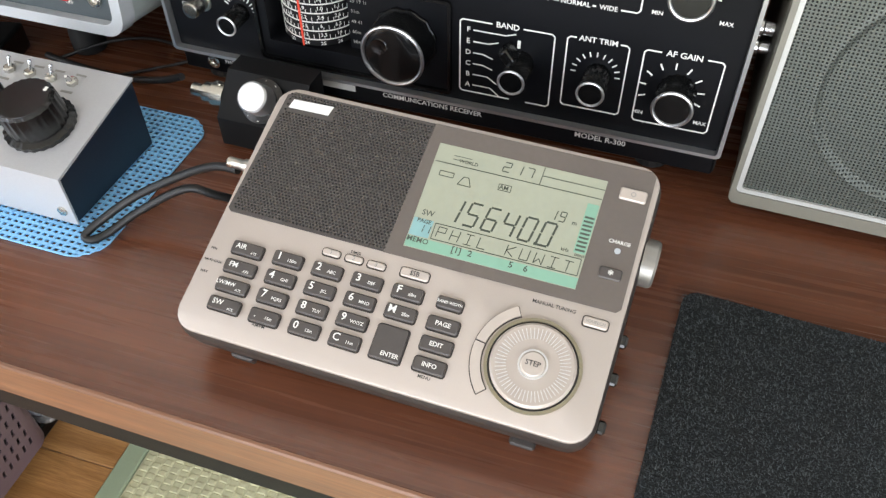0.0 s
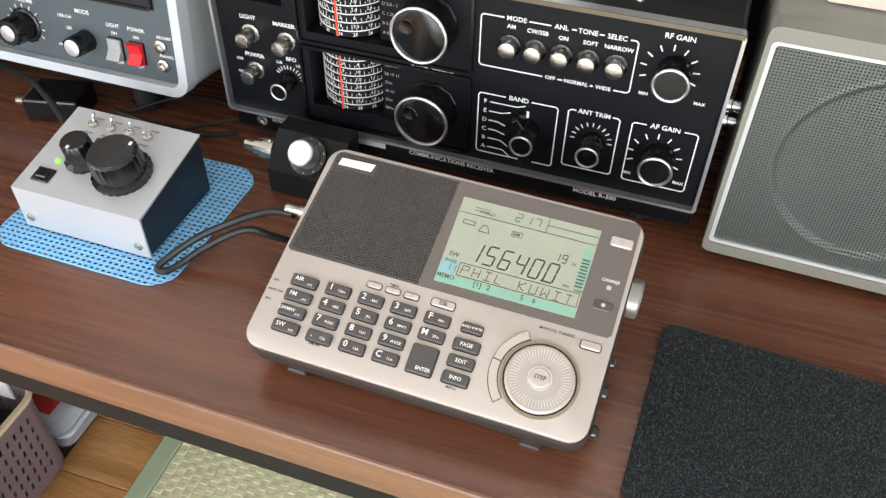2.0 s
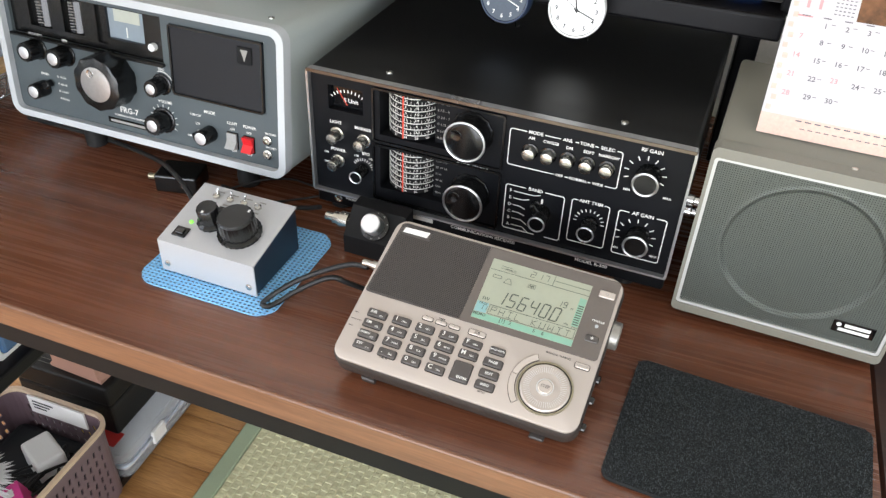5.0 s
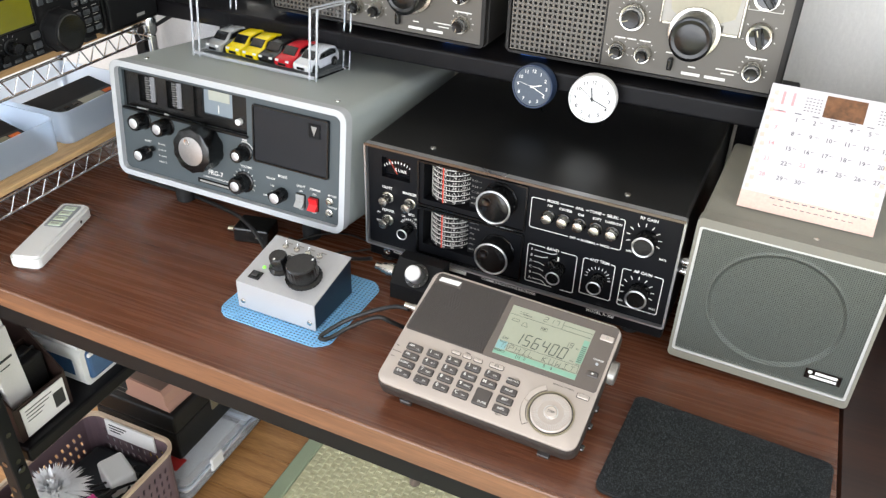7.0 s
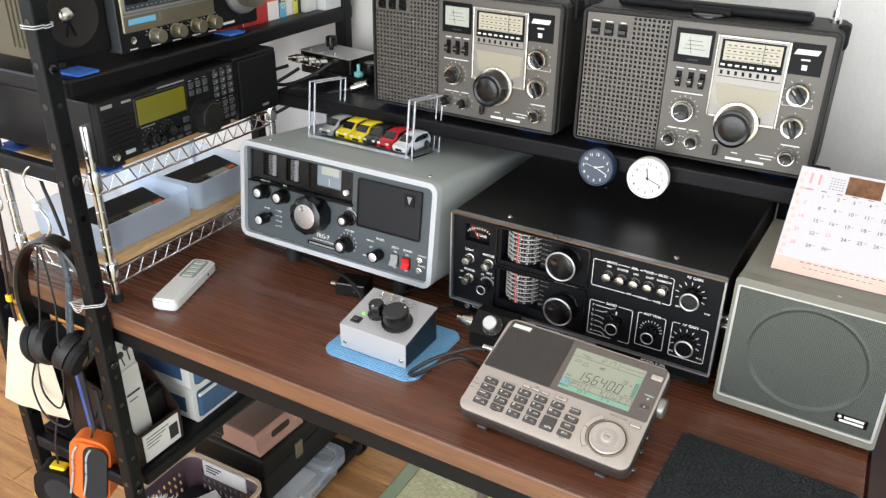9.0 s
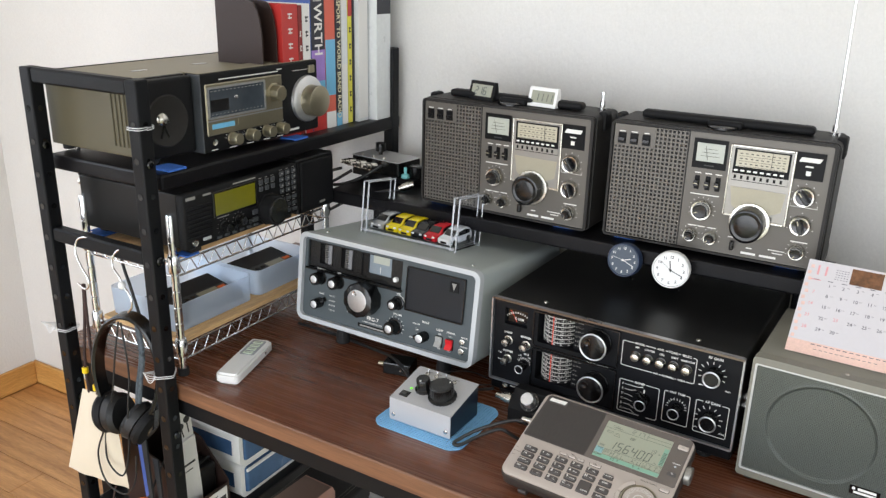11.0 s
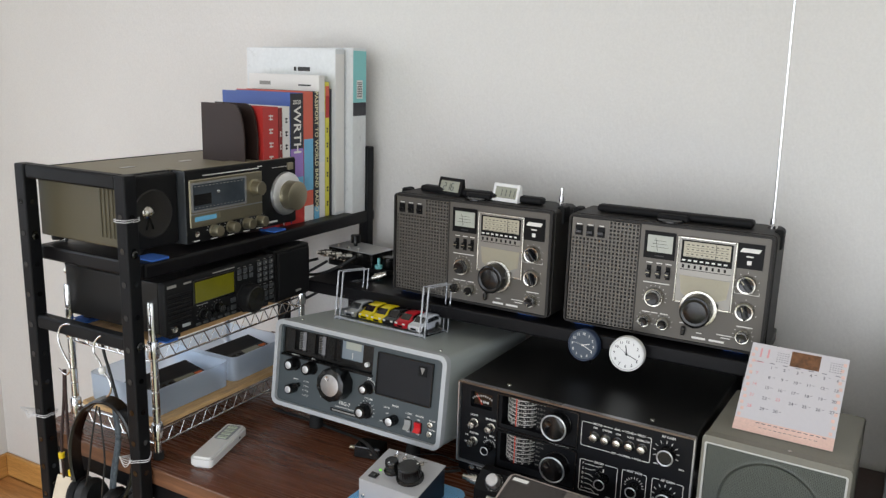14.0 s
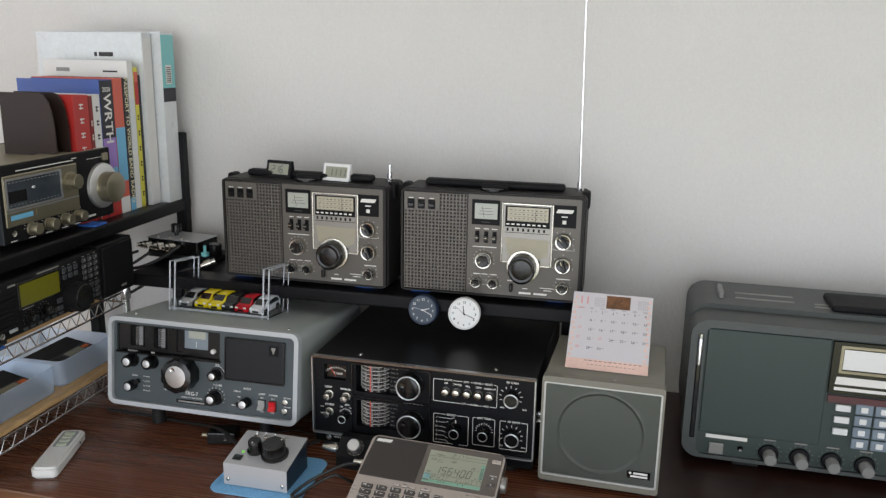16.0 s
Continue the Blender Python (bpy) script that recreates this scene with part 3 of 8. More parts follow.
def window(name, m, w, h):
    t = thing(name, m, "unseen white aluminium window frame with a clear pane", "window", kind="structure")
    bm = B()
    for b in ((0, w, 0, 60, 0, 45), (0, w, 0, 60, h - 45, h), (0, 45, 0, 60, 45, h - 45), (w - 45, w, 0, 60, 45, h - 45), (w / 2 - 25, w / 2 + 25, 5, 55, 45, h - 45)):
        box(bm, *b, 2, 1)
    part("window_frame", bm, WHITEPL, t)
    for a, b in ((45, w / 2 - 25), (w / 2 + 25, w - 45)):
        p = part("pane", box(B(), a, b, 28, 32, 45, h - 45), CLEARPL, t)
        p.visible_shadow = False


window("window_1", pose(-1.6, YF - 0.1, 0.05), 3250, 2000)
window("window_2", pose(XR + 0.1, -1.7, 0.8, 0, 0, 90), 1600, 1300)
# unseen window added round the left fill lamp
window("added_fill_window", pose(XL - 0.04, -1.7, 0.8, 0, 0, 90), 1600, 1300)

# floor: base slab, planks left of the tatami, tatami under the desk
floor = slab("floor", [(XL - 0.12, XR + 0.12, YF - 0.12, YB + 0.12, -0.1, -0.012)], BASE, "honey-coloured wooden plank floor", "floor")
TATX = -0.60

# ---- desk ----
desk = thing("desk", pose(0, 0, 0), "dark walnut laminate desk with lighter front edge and black steel frame", "desk")


def front(x, off=0.0):
    """Front edge line of the desk."""
    return 0.1925 - 0.0215 * (x + 0.25) + off


def strip(x0, x1, ya, yb, z0, z1):
    """A bar whose front and back follow the desk edge."""
    bm = B()
    prism(bm, [(x0, front(x0, ya)), (x1, front(x1, ya)), (x1, front(x1, yb)), (x0, front(x0, yb))], z0, z1, "z")
    return bm


bm = B()
prism(bm, [(-1.0, front(-1.0, 0.0022)), (0.236, front(0.236, 0.0022)), (0.236, 0.82), (-1.0, 0.82)], 0.674, 0.70, "z")
part("desktop", bm, DESK, desk, scale=1)
bm = B()
prof = [(0.0021, 0.6999), (0.0008, 0.6994), (0.0, 0.698), (-0.0005, 0.674), (0.0021, 0.674)]
vs = [[bm.verts.new((x, front(x, a), z)) for a, z in prof] for x in (-1.0, 0.236)]
for i in range(5):
    bm.faces.new((vs[0][i], vs[1][i], vs[1][(i + 1) % 5], vs[0][(i + 1) % 5]))
bm.faces.new(vs[0]), bm.faces.new(vs[1])
bmesh.ops.recalc_face_normals(bm, faces=bm.faces)
part("front_edge", bm, EDGE, desk, "lighter worn wooden front edge", scale=1)
part("front_beam", strip(-0.985, 0.225, 0.006, 0.03, 0.644, 0.6735), STEEL, desk, "black steel beam", scale=1)
part("back_beam", box(B(), -0.985, 0.225, 0.76, 0.785, 0.644, 0.6735), STEEL, desk, scale=1)
for x in (-0.99, 0.19):
    for y in (0.24, 0.76):
        part("leg", box(B(), x, x + 0.03, y, y + 0.03, 0.0, 0.673, 0.002, 1), STEEL, desk, scale=1)
part("support_leg", lathe(B(), [(0.011, 0.004), (0.011, 0.643)], pose(-0.352, 0.690, 0), 20), LEGTUBE, desk, "round taupe steel support leg", True, 1)
bm = B()
box(bm, 0.2375, 1.55, 0.175, 0.82, 0.668, 0.698, 0.003, 1)
side = thing("side_table", Matrix(), "very dark brown wooden table standing against the desk", "table")
part("tabletop", bm, DARKWOOD, side, scale=1)
for x in (0.26, 1.49):
    for y in (0.2, 0.76):
        part("leg", box(B(), x, x + 0.04, y, y + 0.04, 0, 0.668, 0.002, 1), STEEL, side, scale=1)

# black riser shelf at the back of the desk
riser = thing("riser_shelf", pose(-0.765, 0.587, 0.70, 0, 0, -0.5), "long black riser shelf standing on the back of the desk", "shelf")
part("shelf_board", box(B(), 45, 868, 0, 205, 198, 221, 3, 2), SHELFBLK, riser)
for x in (60, 836):
    part("support", box(B(), x, x + 22, 120, 200, 0, 198, 2, 1), SHELFBLK, riser)
part("clip", box(B(), 862, 891, 20, 55, 216, 238, 2, 1), BLKMAT, riser, "small black plastic clip")

# ---- black steel rack ----
RK = 1.026
rack = thing("steel_rack", Matrix(), "black steel rack with punched posts, shelves above and below the desk", "rack")
for x, y in ((-0.7385, 0.170), (-0.9635, 0.170), (-0.7385, 0.782), (-0.9635, 0.782)):
    bm = B()
    x, y = x + 0.006, y + 0.006
    box(bm, x, x + 0.0225, y, y + 0.0225, 0.0, 1.160, 0.0025, 2)
    p = part("post", bm, STEEL, rack, "black steel post", scale=1)
    if y < 0.5:
        h = B()
        for k in range(24):
            z = 1.10 - 0.05 * k
            lathe(h, [(0.0048, 0), (0.0048, 0.0006)], pose(x + 0.0112, y, z, 90, 0, 0), 10)
            lathe(h, [(0.0042, 0), (0.0042, 0.0006)], pose(x + 0.0225, y + 0.0112, z, 0, 90, 0), 10)
        part("bolt_hole", h, GLOSS, p, "round punched holes", scale=1)
        for z in (1.045, 0.905, 0.62, 0.385):
            part("bolt", lathe(B(), [(0.006, 0), (0.006, 0.002), (0.004, 0.0035)], pose(x + 0.0225, y + 0.0112, z, 0, 90, 0), 12), GLOSS, p, "black bolt head", scale=1)
for z in (1.138, 0.895, 0.385):
    part("side_bar", box(B(), -0.935, -0.7325, 0.178, 0.197, z, z + 0.022, 0.003, 1), STEEL, rack, scale=1)
for z, y1 in ((RK, 0.822), (0.40, 0.78), (0.035, 0.78)):
    bm = B()
    box(bm, -0.958, -0.712, 0.206, y1 - 0.004, z - 0.024, z, 0.004, 2)
    part("shelf", bm, SHELFBLK, rack, "black shelf board with rounded edge", scale=1)
for x in (-0.722, -0.947):
    part("caster", lathe(B(), [(0.015, -0.012), (0.018, -0.008), (0.018, 0.008), (0.015, 0.012)], pose(x, 0.785, 0.018, 0, 90, 0), 20), RUBBER, rack, "black caster", scale=1)

# ---- chrome wire shelf on the desk ----
wire = thing("wire_shelf", pose(0, 0, 0), "small chrome wire shelf with pine boards standing on the desk", "shelf")
PY0, PY1, PX0, PX1 = 0.230, 0.592, -0.925, -0.730
for x in (PX0, PX1):
    for y in (PY0, PY1):
        bm = B()
        lathe(bm, [(0.0085, 0.700), (0.0085, 0.712), (0.0068, 0.7125)], pose(x, y, 0), 16)
        f = part("foot", bm, RUBBER, wire, "black plastic foot", scale=1)
        bm = B()
        pr = [(0.0063, 0.712)]
        for k in range(8):
            z = 0.735 + 0.026 * k
            pr += [(0.0063, z), (0.0055, z + 0.001), (0.0055, z + 0.002), (0.0063, z + 0.003)]
        lathe(bm, pr + [(0.0063, 0.957), (0.005, 0.96)], pose(x, y, 0), 16)
        p = part("post", bm, CHROME, wire, "ringed chrome post", smooth=True, scale=1)
        for z in (0.745, 0.882):
            part("collar", lathe(B(), [(0.0085, z - 0.012), (0.0092, z - 0.01), (0.0092, z + 0.014), (0.008, z + 0.016)], pose(x, y, 0), 16), CHROME, p, smooth=True, scale=1)
for z in (0.7525, 0.8905):
    for ax in range(4):
        bm = B()
        if ax < 2:
            x = (PX1, PX0)[ax]
            ends = [(x, PY0), (x, PY1)]
        else:
            y = (PY0, PY1)[ax - 2]
            ends = [(PX0, y), (PX1, y)]
        (xa, ya), (xb, yb) = ends
        L = math.hypot(xb - xa, yb - ya)
        for dz in (0.0, -0.022):
            tube(bm, [(xa, ya, z - 0.006 + dz), ((xa + xb) / 2, (ya + yb) / 2, z - 0.006 + dz), (xb, yb, z - 0.006 + dz)], 0.0018, 8)
        n = int(L / 0.0125)
        zig = []
        for k in range(n + 1):
            t = 0.02 + 0.96 * k / n
            zig.append((xa + (xb - xa) * t, ya + (yb - ya) * t, z - 0.006 - (0.022 if k % 2 else 0)))
        for a, b in zip(zig, zig[1:]):
            tube(bm, [a, b], 0.0009, 6)
        part("truss", bm, CHROME, wire, "zigzag chrome wire edge", smooth=True, scale=1)
    bm = B()
    box(bm, PX0 + 0.012, PX1 - 0.003, PY0 + 0.004, PY1 - 0.004, z - 0.004, z + 0.004, 0.001, 1)
    part("board", bm, PINE, wire, "pale pine board", scale=1)


# ---- communications receiver with two dial drums ----
def build_receiver():
    t = thing("communications_receiver", pose(-0.299, 0.436, 0.70, 0, 0, -2), "black communications receiver with two lit dial drums and chrome-rimmed knobs", "radio")
    W, T, BZ = 355, 160, 30
    bm = B()
    box(bm, 0, W, 24, 318, 12, 160, 3, 2)
    ring(bm, rounded(0, W, 12, 160, 3, 3), rounded(2, W - 2, 14, 157.6, 2, 3), 3, 28)
    part("case", bm, BLKCASE, t, "black painted steel case")
    for x in (18, 318):
        for y in (20, 290):
            part("foot", lathe(B(), [(9, 0), (11, 2), (11, 12)], pose(x, y, 0), 16), RUBBER, t)
    bm = B()
    holes = [(19, 55, 121, 146, 8), (72, 141, 106, 152, 22), (72, 141, 47, 92, 22)]
    plate(bm, 2, W - 2, BZ, T - 2, holes, 0.0, 8)
    panel = part("front_panel", bm, BLKFACE, t, "black front panel")
    part("lower_lip", box(B(), 1, W - 1, 1, 6, 12, 29.4, 1, 1), BLKFACE, t)
    bm = B()
    o, i = rounded(-1, W + 1, BZ - 1.5, T + 0.5, 3, 3), rounded(1.2, W - 1.2, BZ + 0.6, T - 1.6, 2, 3)
    ring(bm, o, i, -5, 3)
    part("bezel", bm, TRIM, t, "thin silver bezel, copper tinted along the top")
    part("bezel_top", box(B(), 0, W, -5.6, -4.9, T - 2.2, T + 0.7), COPPER, t, "copper-coloured top trim")
    # raised dial fields
    for z0, z1 in ((98, 155), (34, 97)):
        bm = B()
        ring(bm, rounded(65, 194, z0, z1 - 1, 3, 3), rounded(67, 192, z0 + 2, z1 - 3, 2, 3), -2.5, 0)
        part("field_edge", bm, BLKPL, panel, "raised black edge round the dial")
    # meter
    m = part("signal_meter", box(B(), 20, 54, 6, 7.8, 122, 145), SMOKE, t, "dark signal strength meter with red needle")
    bm = B()
    for k in range(12):
        a = radians(140 - 8 * k)
        line(bm, (38 + 26 * math.cos(a), 112 + 26 * math.sin(a)), (38 + 29 * math.cos(a), 112 + 29 * math.sin(a)), 1.0, 5.8)
    ftext(bm, "S Unit", 40, 130, 4.2, 5.8)
    part("scale", bm, PRINT, m)
    part("needle", line(B(), (26, 141), (36, 125), 0.7, 5.5), REDPT, m, "red needle")
    # drums
    for n, (z0, z1) in enumerate(((107, 151), (48, 91))):
        bm = lathe(B(), [(25, z0), (25, z1)], pose(98, 26, 0), 48)
        d = part("dial_drum", bm, BLKMAT, t, "black drum printed with white scales", True)
        bm = B()
        for k in range(7):
            z = z0 + 4 + (z1 - z0 - 7) * k / 6
            lathe(bm, [(25.15, z), (25.35, z), (25.35, z + 0.7), (25.15, z + 0.7)], pose(98, 26, 0), 48)
            for q in range(22):
                a = radians(190 + 160 * q / 21)
                c = pose(98, 26, z + 1.2) @ pose(25.2 * math.cos(a), 25.2 * math.sin(a), 0, 0, 0, math.degrees(a))
                box(bm, -0.1, 0.2, -0.16, 0.16, 0, 1.6 if q % 3 else 2.6, 0, 1, c)
            for q in range(5):
                s = (("22", "23", "24", "25", "26"), ("12", "12.5", "13", "13.5", "14"), ("4.5", "5", "5.5", "6", "6.5"), ("1.8", "2.0", "2.2", "2.4", "2.6"), (".8", ".85", ".9", "1.0", "1.1"), ("7", "8", "9", "10", "11"), (".25", ".3", ".35", ".4", ".45"))[k][q]
                a = radians(222 + 24 * q)
                text(bm, s, 2.4, pose(98 + 25.4 * math.cos(a), 26 + 25.4 * math.sin(a), z - 2.2, 90, 0, math.degrees(a) + 90))
        part("scale_print", bm, PRINT, d, "white scale lines and numbers")
        part("pointer", box(B(), 95.2, 96.4, -0.3, 0.4, z0, z1 + 0.5), REDPT, t, "orange-red dial pointer")
        bm = B()
        for k, s in enumerate(("F 18 - 30", "E 7.5 - 18", "D 3.0 - 7.5", "C 1.25 - 3", "B 0.525", "A 0.17") if n == 0 else ("13m 11m", "25 19 16", "31m", "49 41", "60m", "MHz")):
            ftext(bm, s, 126.5, z1 - 4 - 7 * k, 2.3, 8.0, "LEFT")
        part("range_chart", bm, GREYPRINT, t, "small printed band chart")
        part("chart_plate", box(B(), 124.5, 140.6, 8.3, 9.3, z0 - 1, z1 + 0.8), BLKFACE, t)
    # tuning knobs
    for x, z in ((163, 130), (164.5, 66)):
        k = knob(t, x, z, 19.5, 20, 0, BLKPL, None, rim=RIMALU, skirt=1.5, flutes=20, label="large black tuning knob with chrome rim")
        part("finger_dimple", lathe(B(), [(5.2, 20), (4.8, 20.6), (2, 20.2)], out_y(x - 8, 0, z + 5), 20), GLOSS, k, smooth=True)
    for x, z in ((27, 96), (26.5, 66), (55.5, 95)):
        bm = lathe(B(), [(7, 0), (7, 1), (5.6, 1.2), (5.6, 13), (4.8, 14.2), (2, 14.6)], out_y(x, 0, z), 24)
        part("push_button", bm, NICKEL, t, "round bright metal push button", True)
    for x in (218, 234.5, 251.5, 268.5, 286):
        c = part("button_socket", lathe(B(), [(7.4, 0), (7.4, 1.4), (6.2, 1.6)], out_y(x, 0, 125), 24), GLOSS, t, "", True)
        part("push_button", lathe(B(), [(5.9, 1), (5.9, 8), (5.3, 9.3), (3.0, 9.9), (1.2, 10)], out_y(x, 0, 125), 24), NICKEL, c, "round bright metal push button", True)
    knob(t, 54, 63, 6.3, 18, 0, BLKPL, None, rim=RIMALU, flutes=14)
    knob(t, 321, 128, 10.8, 18, 0, BLKPL, None, rim=RIMALU, flutes=16)
    knob(t, 324, 65, 10.8, 18, 0, BLKPL, None, rim=RIMALU, flutes=16)
    knob(t, 280, 66, 7.6, 20, 0, BLKPL, None, rim=RIMALU, flutes=14)
    knob(t, 236, 65, 7.6, 22, 0, BLKPL, None, rim=RIMALU, flutes=14, pointer=128)
    # lettering and outlines
    bm = B()

    def frame_line(x0, x1, z0, z1, gaps):
        for side_, z in (("t", z1), ("b", z0)):
            cuts = [g for g in gaps if g[0] == side_]
            x = x0 + 1.5
            for _, a, b in sorted(cuts, key=lambda g: g[1]):
                line(bm, (x, z), (a, z), 0.8)
                x = b
            line(bm, (x, z), (x1 - 1.5, z), 0.8)
        line(bm, (x0, z0 + 1.5), (x0, z1 - 1.5), 0.8), line(bm, (x1, z0 + 1.5), (x1, z1 - 1.5), 0.8)
        for a, b in (((x0, z0 + 1.5), (x0 + 1.5, z0)), ((x1, z0 + 1.5), (x1 - 1.5, z0)), ((x0, z1 - 1.5), (x0 + 1.5, z1)), ((x1, z1 - 1.5), (x1 - 1.5, z1))):
            line(bm, a, b, 0.8)

    frame_line(198, 297, 107, 143, [("t", 213, 229), ("t", 243, 256), ("t", 259, 273), ("t", 276, 292), ("b", 241, 251), ("b", 254, 272), ("b", 274, 287)])
    for s, x in (("MODE", 221), ("ANL", 249.5), ("TONE", 266), ("SELEC", 284)):
        ftext(bm, s, x, 143, 3.2)
    for s, x in (("OFF", 246), ("NORMAL", 263), ("WIDE", 280.5)):
        ftext(bm, s, x, 107, 2.7)
    for s, x, z in (("AM", 218, 137.5), ("CW/SSB", 235, 137), ("ON", 251.5, 136), ("SOFT", 268.5, 136), ("NARROW", 286, 136)):
        ftext(bm, s, x, z, 2.8)
    frame_line(199, 254, 38, 86, [("t", 218, 236), ("b", 230, 240)])
    ftext(bm, "BAND", 227, 86, 3.5)
    for k, s in enumerate("FEDCBA"):
        z = 80 - 7.4 * k
        ftext(bm, s, 204, z, 3.2)
        x1 = (232, 222, 219, 219, 222, 224)[k]
        line(bm, (207, z), (x1 - 6, z), 0.7), line(bm, (x1 - 6, z), (x1, z + (2, 2, -2, -2, -4, -5)[k]), 0.7)
    bar(bm, 234, 76, 1.8, 5)
    frame_line(261, 295, 42, 87, [("t", 266, 290)])
    ftext(bm, "ANT TRIM", 278, 87, 3.3)
    ticks(bm, 278.5, 66, 11, 14, 0, 180, 11, 0.7)
    frame_line(303, 345, 41, 87, [("t", 312, 336)])
    ftext(bm, "AF GAIN", 324, 87, 3.5)
    ticks(bm, 321, 64, 14, 18, -20, 200, 9, 0.9)
    ticks(bm, 318, 127, 14, 18, -20, 200, 9, 0.9)
    ftext(bm, "RF GAIN", 320, 150, 3.4)
    for z in (47, 109):
        ftext(bm, "MIN", 305.5, z, 2.3), ftext(bm, "MAX", 340, z, 2.3)
    ftext(bm, "LIGHT", 26, 108, 3.2), ftext(bm, "POWER", 27, 78, 3.2), ftext(bm, "MARKER", 54.5, 107, 3.2), ftext(bm, "BFO", 57, 80.5, 3.2)
    ftext(bm, "ON", 14, 73, 2.3), ftext(bm, "OFF", 14, 62, 2.3), ftext(bm, "LSB", 47, 76.5, 2.2), ftext(bm, "USB", 63, 76, 2.2)
    ticks(bm, 54, 63, 9, 12, 10, 150, 11, 0.6)
    ftext(bm, "BAND SPREAD", 166, 94.5, 3.4)
    ftext(bm, "PHONES", 40, 22, 2.6, 1), ftext(bm, "COMMUNICATIONS RECEIVER", 180, 21.5, 3.4, 1), ftext(bm, "MODEL R-300", 287, 21.5, 3.6, 1)
    bar(bm, 116, 21.5, 24, 4.5, 1), lathe(bm, [(2.4, 0), (2.4, 0.3)], out_y(100, 1, 21.5), 12)
    part("lettering", bm, PRINT, t, "white printed lettering and outlines")
    part("phones_jack", lathe(B(), [(4.6, 0), (4.6, 2), (3, 2.4), (2.6, 1)], out_y(25, 1, 21), 20), NICKEL, t, "", True)
    for x in (73, 291):
        part("case_screw", lathe(B(), [(3.4, 0), (3.2, 1.2), (1.5, 1.8)], pose(x, 20, 160), 16), NICKEL, t, "", True)
    # terminal posts on the side
    for z in (72, 84):
        part("side_terminal", lathe(B(), [(5, 0), (5, 6), (4, 7), (4, 12), (2, 13)], pose(W, 48, z, 0, 90, 0), 16), CHROME, t, "", True)


# ---- grey receiver with speaker panel and rocker switches ----
def build_grey_receiver():
    t = thing("grey_receiver", pose(-0.653, 0.432, 0.746, -7, 0, -1.5), "pale grey shortwave receiver with slate front panel and red rocker switch", "radio")
    x0, x1, z0, z1 = -10, 333, -5, 146
    bm = B()
    prism(bm, rounded(x0 + 1, x1 - 1, z0 + 1, z1 - 1, 13, 6), 12, 285)
    ring(bm, rounded(x0 + 1, x1 - 1, z0 + 1, z1 - 1, 13, 6), rounded(x0 + 5, x1 - 5, z0 + 5, z1 - 5, 10, 6), 0, 13)
    part("case", bm, FRGCASE, t, "pale grey enamelled steel case", True)
    bm = B()
    ring(bm, rounded(x0, x1, z0, z1, 14, 6), rounded(x0 + 7.5, x1 - 7.5, z0 + 7.5, z1 - 7.5, 8, 6), -10, 3)
    part("bezel", bm, FRGFRAME, t, "rounded light grey bezel", True)
    bm = B()
    plate(bm, x0 + 7, x1 - 7, z0 + 7, z1 - 7, [(3, 193, 86, 133, 14), (203, 308, 58, 129, 2.5)], -3, 9, False)
    part("front_panel", bm, FRGFACE, t, "slate grey front panel")
    # dark dial strip with windows
    bm = B()
    plate(bm, 3.2, 192.8, 86.2, 132.8, [(26, 54, 96, 130, 5), (70, 95, 96, 130, 5), (112, 124, 93, 131, 3), (125, 170, 100, 131, 4)], 0.5, 5)
    d = part("dial_strip", bm, BLKPL, t, "black dial strip")
    for x in (40, 82):
        c = part("scale_drum", lathe(B(), [(13, 97), (13, 129)], pose(x, 14, 0), 28), SMOKE, d, "black scale drum", True)
        bm = B()
        for k in range(10):
            line(bm, (x - 4, 100 + 3 * k), (x + (2 if k % 2 else 4), 100.6 + 3 * k), 0.7, 0.9)
        part("scale_print", bm, GREYPRINT, c)
    part("meter_card", box(B(), 125.3, 169.7, 3.6, 4.4, 100.3, 130.7), METERBLUE, d, "pale blue dial card")
    part("meter_scale", box(B(), 133, 164, 2.8, 3.5, 118, 130.5), METER, d, "white signal meter scale")
    part("dial_line", box(B(), 147, 147.7, 2.5, 3.4, 103, 113), PRINT, d)
    part("shelf_lip", box(B(), 3.5, 196, -9, -3.2, 84, 87.5, 1, 1), BLKPL, d)
    part("dial_set", lathe(B(), [(4, 0), (4, 5), (3.2, 6)], out_y(181, 0.5, 101), 16), WHITEPL, d, "small white calibration button", True)
    sp = part("speaker_panel", box(B(), 204, 307, -5.5, -1, 59, 128, 2, 2), PANELBLK, t, "flat black speaker panel")
    part("speaker_edge", ring(B(), rounded(203, 308, 58, 129, 3, 3), rounded(205, 306, 60, 127, 2, 3), -6.4, -2), BLKPL, sp)
    b = part("badge", box(B(), 281, 297, -6.6, -5.4, 105, 122, 0.8, 1), BLKMAT, sp, "small square badge")
    part("badge_mark", prism(B(), [(285, 119), (293, 119), (289, 108)], -6.7, -7.1), GREYPRINT, b)
    # knobs
    knob(t, 33, 73, 10.5, 19, -3, BLKPL, BRUSHED, 0.6, skirt=2)
    knob(t, 70, 73, 10.5, 19, -3, BLKPL, BRUSHED, 0.6, skirt=2)
    knob(t, 34, 30, 8.5, 17, -3, BLKPL, BRUSHED, 0.72, flutes=0, pointer=35)
    k = knob(t, 129, 60, 29, 27, -3, BLKPL, RIMALU, 0.62, skirt=0, flutes=10, label="large black tuning knob with brushed face")
    part("finger_dimple", lathe(B(), [(4.5, 27.6), (4, 28.3), (1, 27.8)], out_y(124, -3, 71), 18), CHROME, k, smooth=True)
    knob(t, 189, 65, 9, 19, -3, BLKPL, BRUSHED, 0.58, skirt=2.5)
    knob(t, 187, 26, 11, 20, -3, BLKPL, BRUSHED, 0.56, skirt=3)
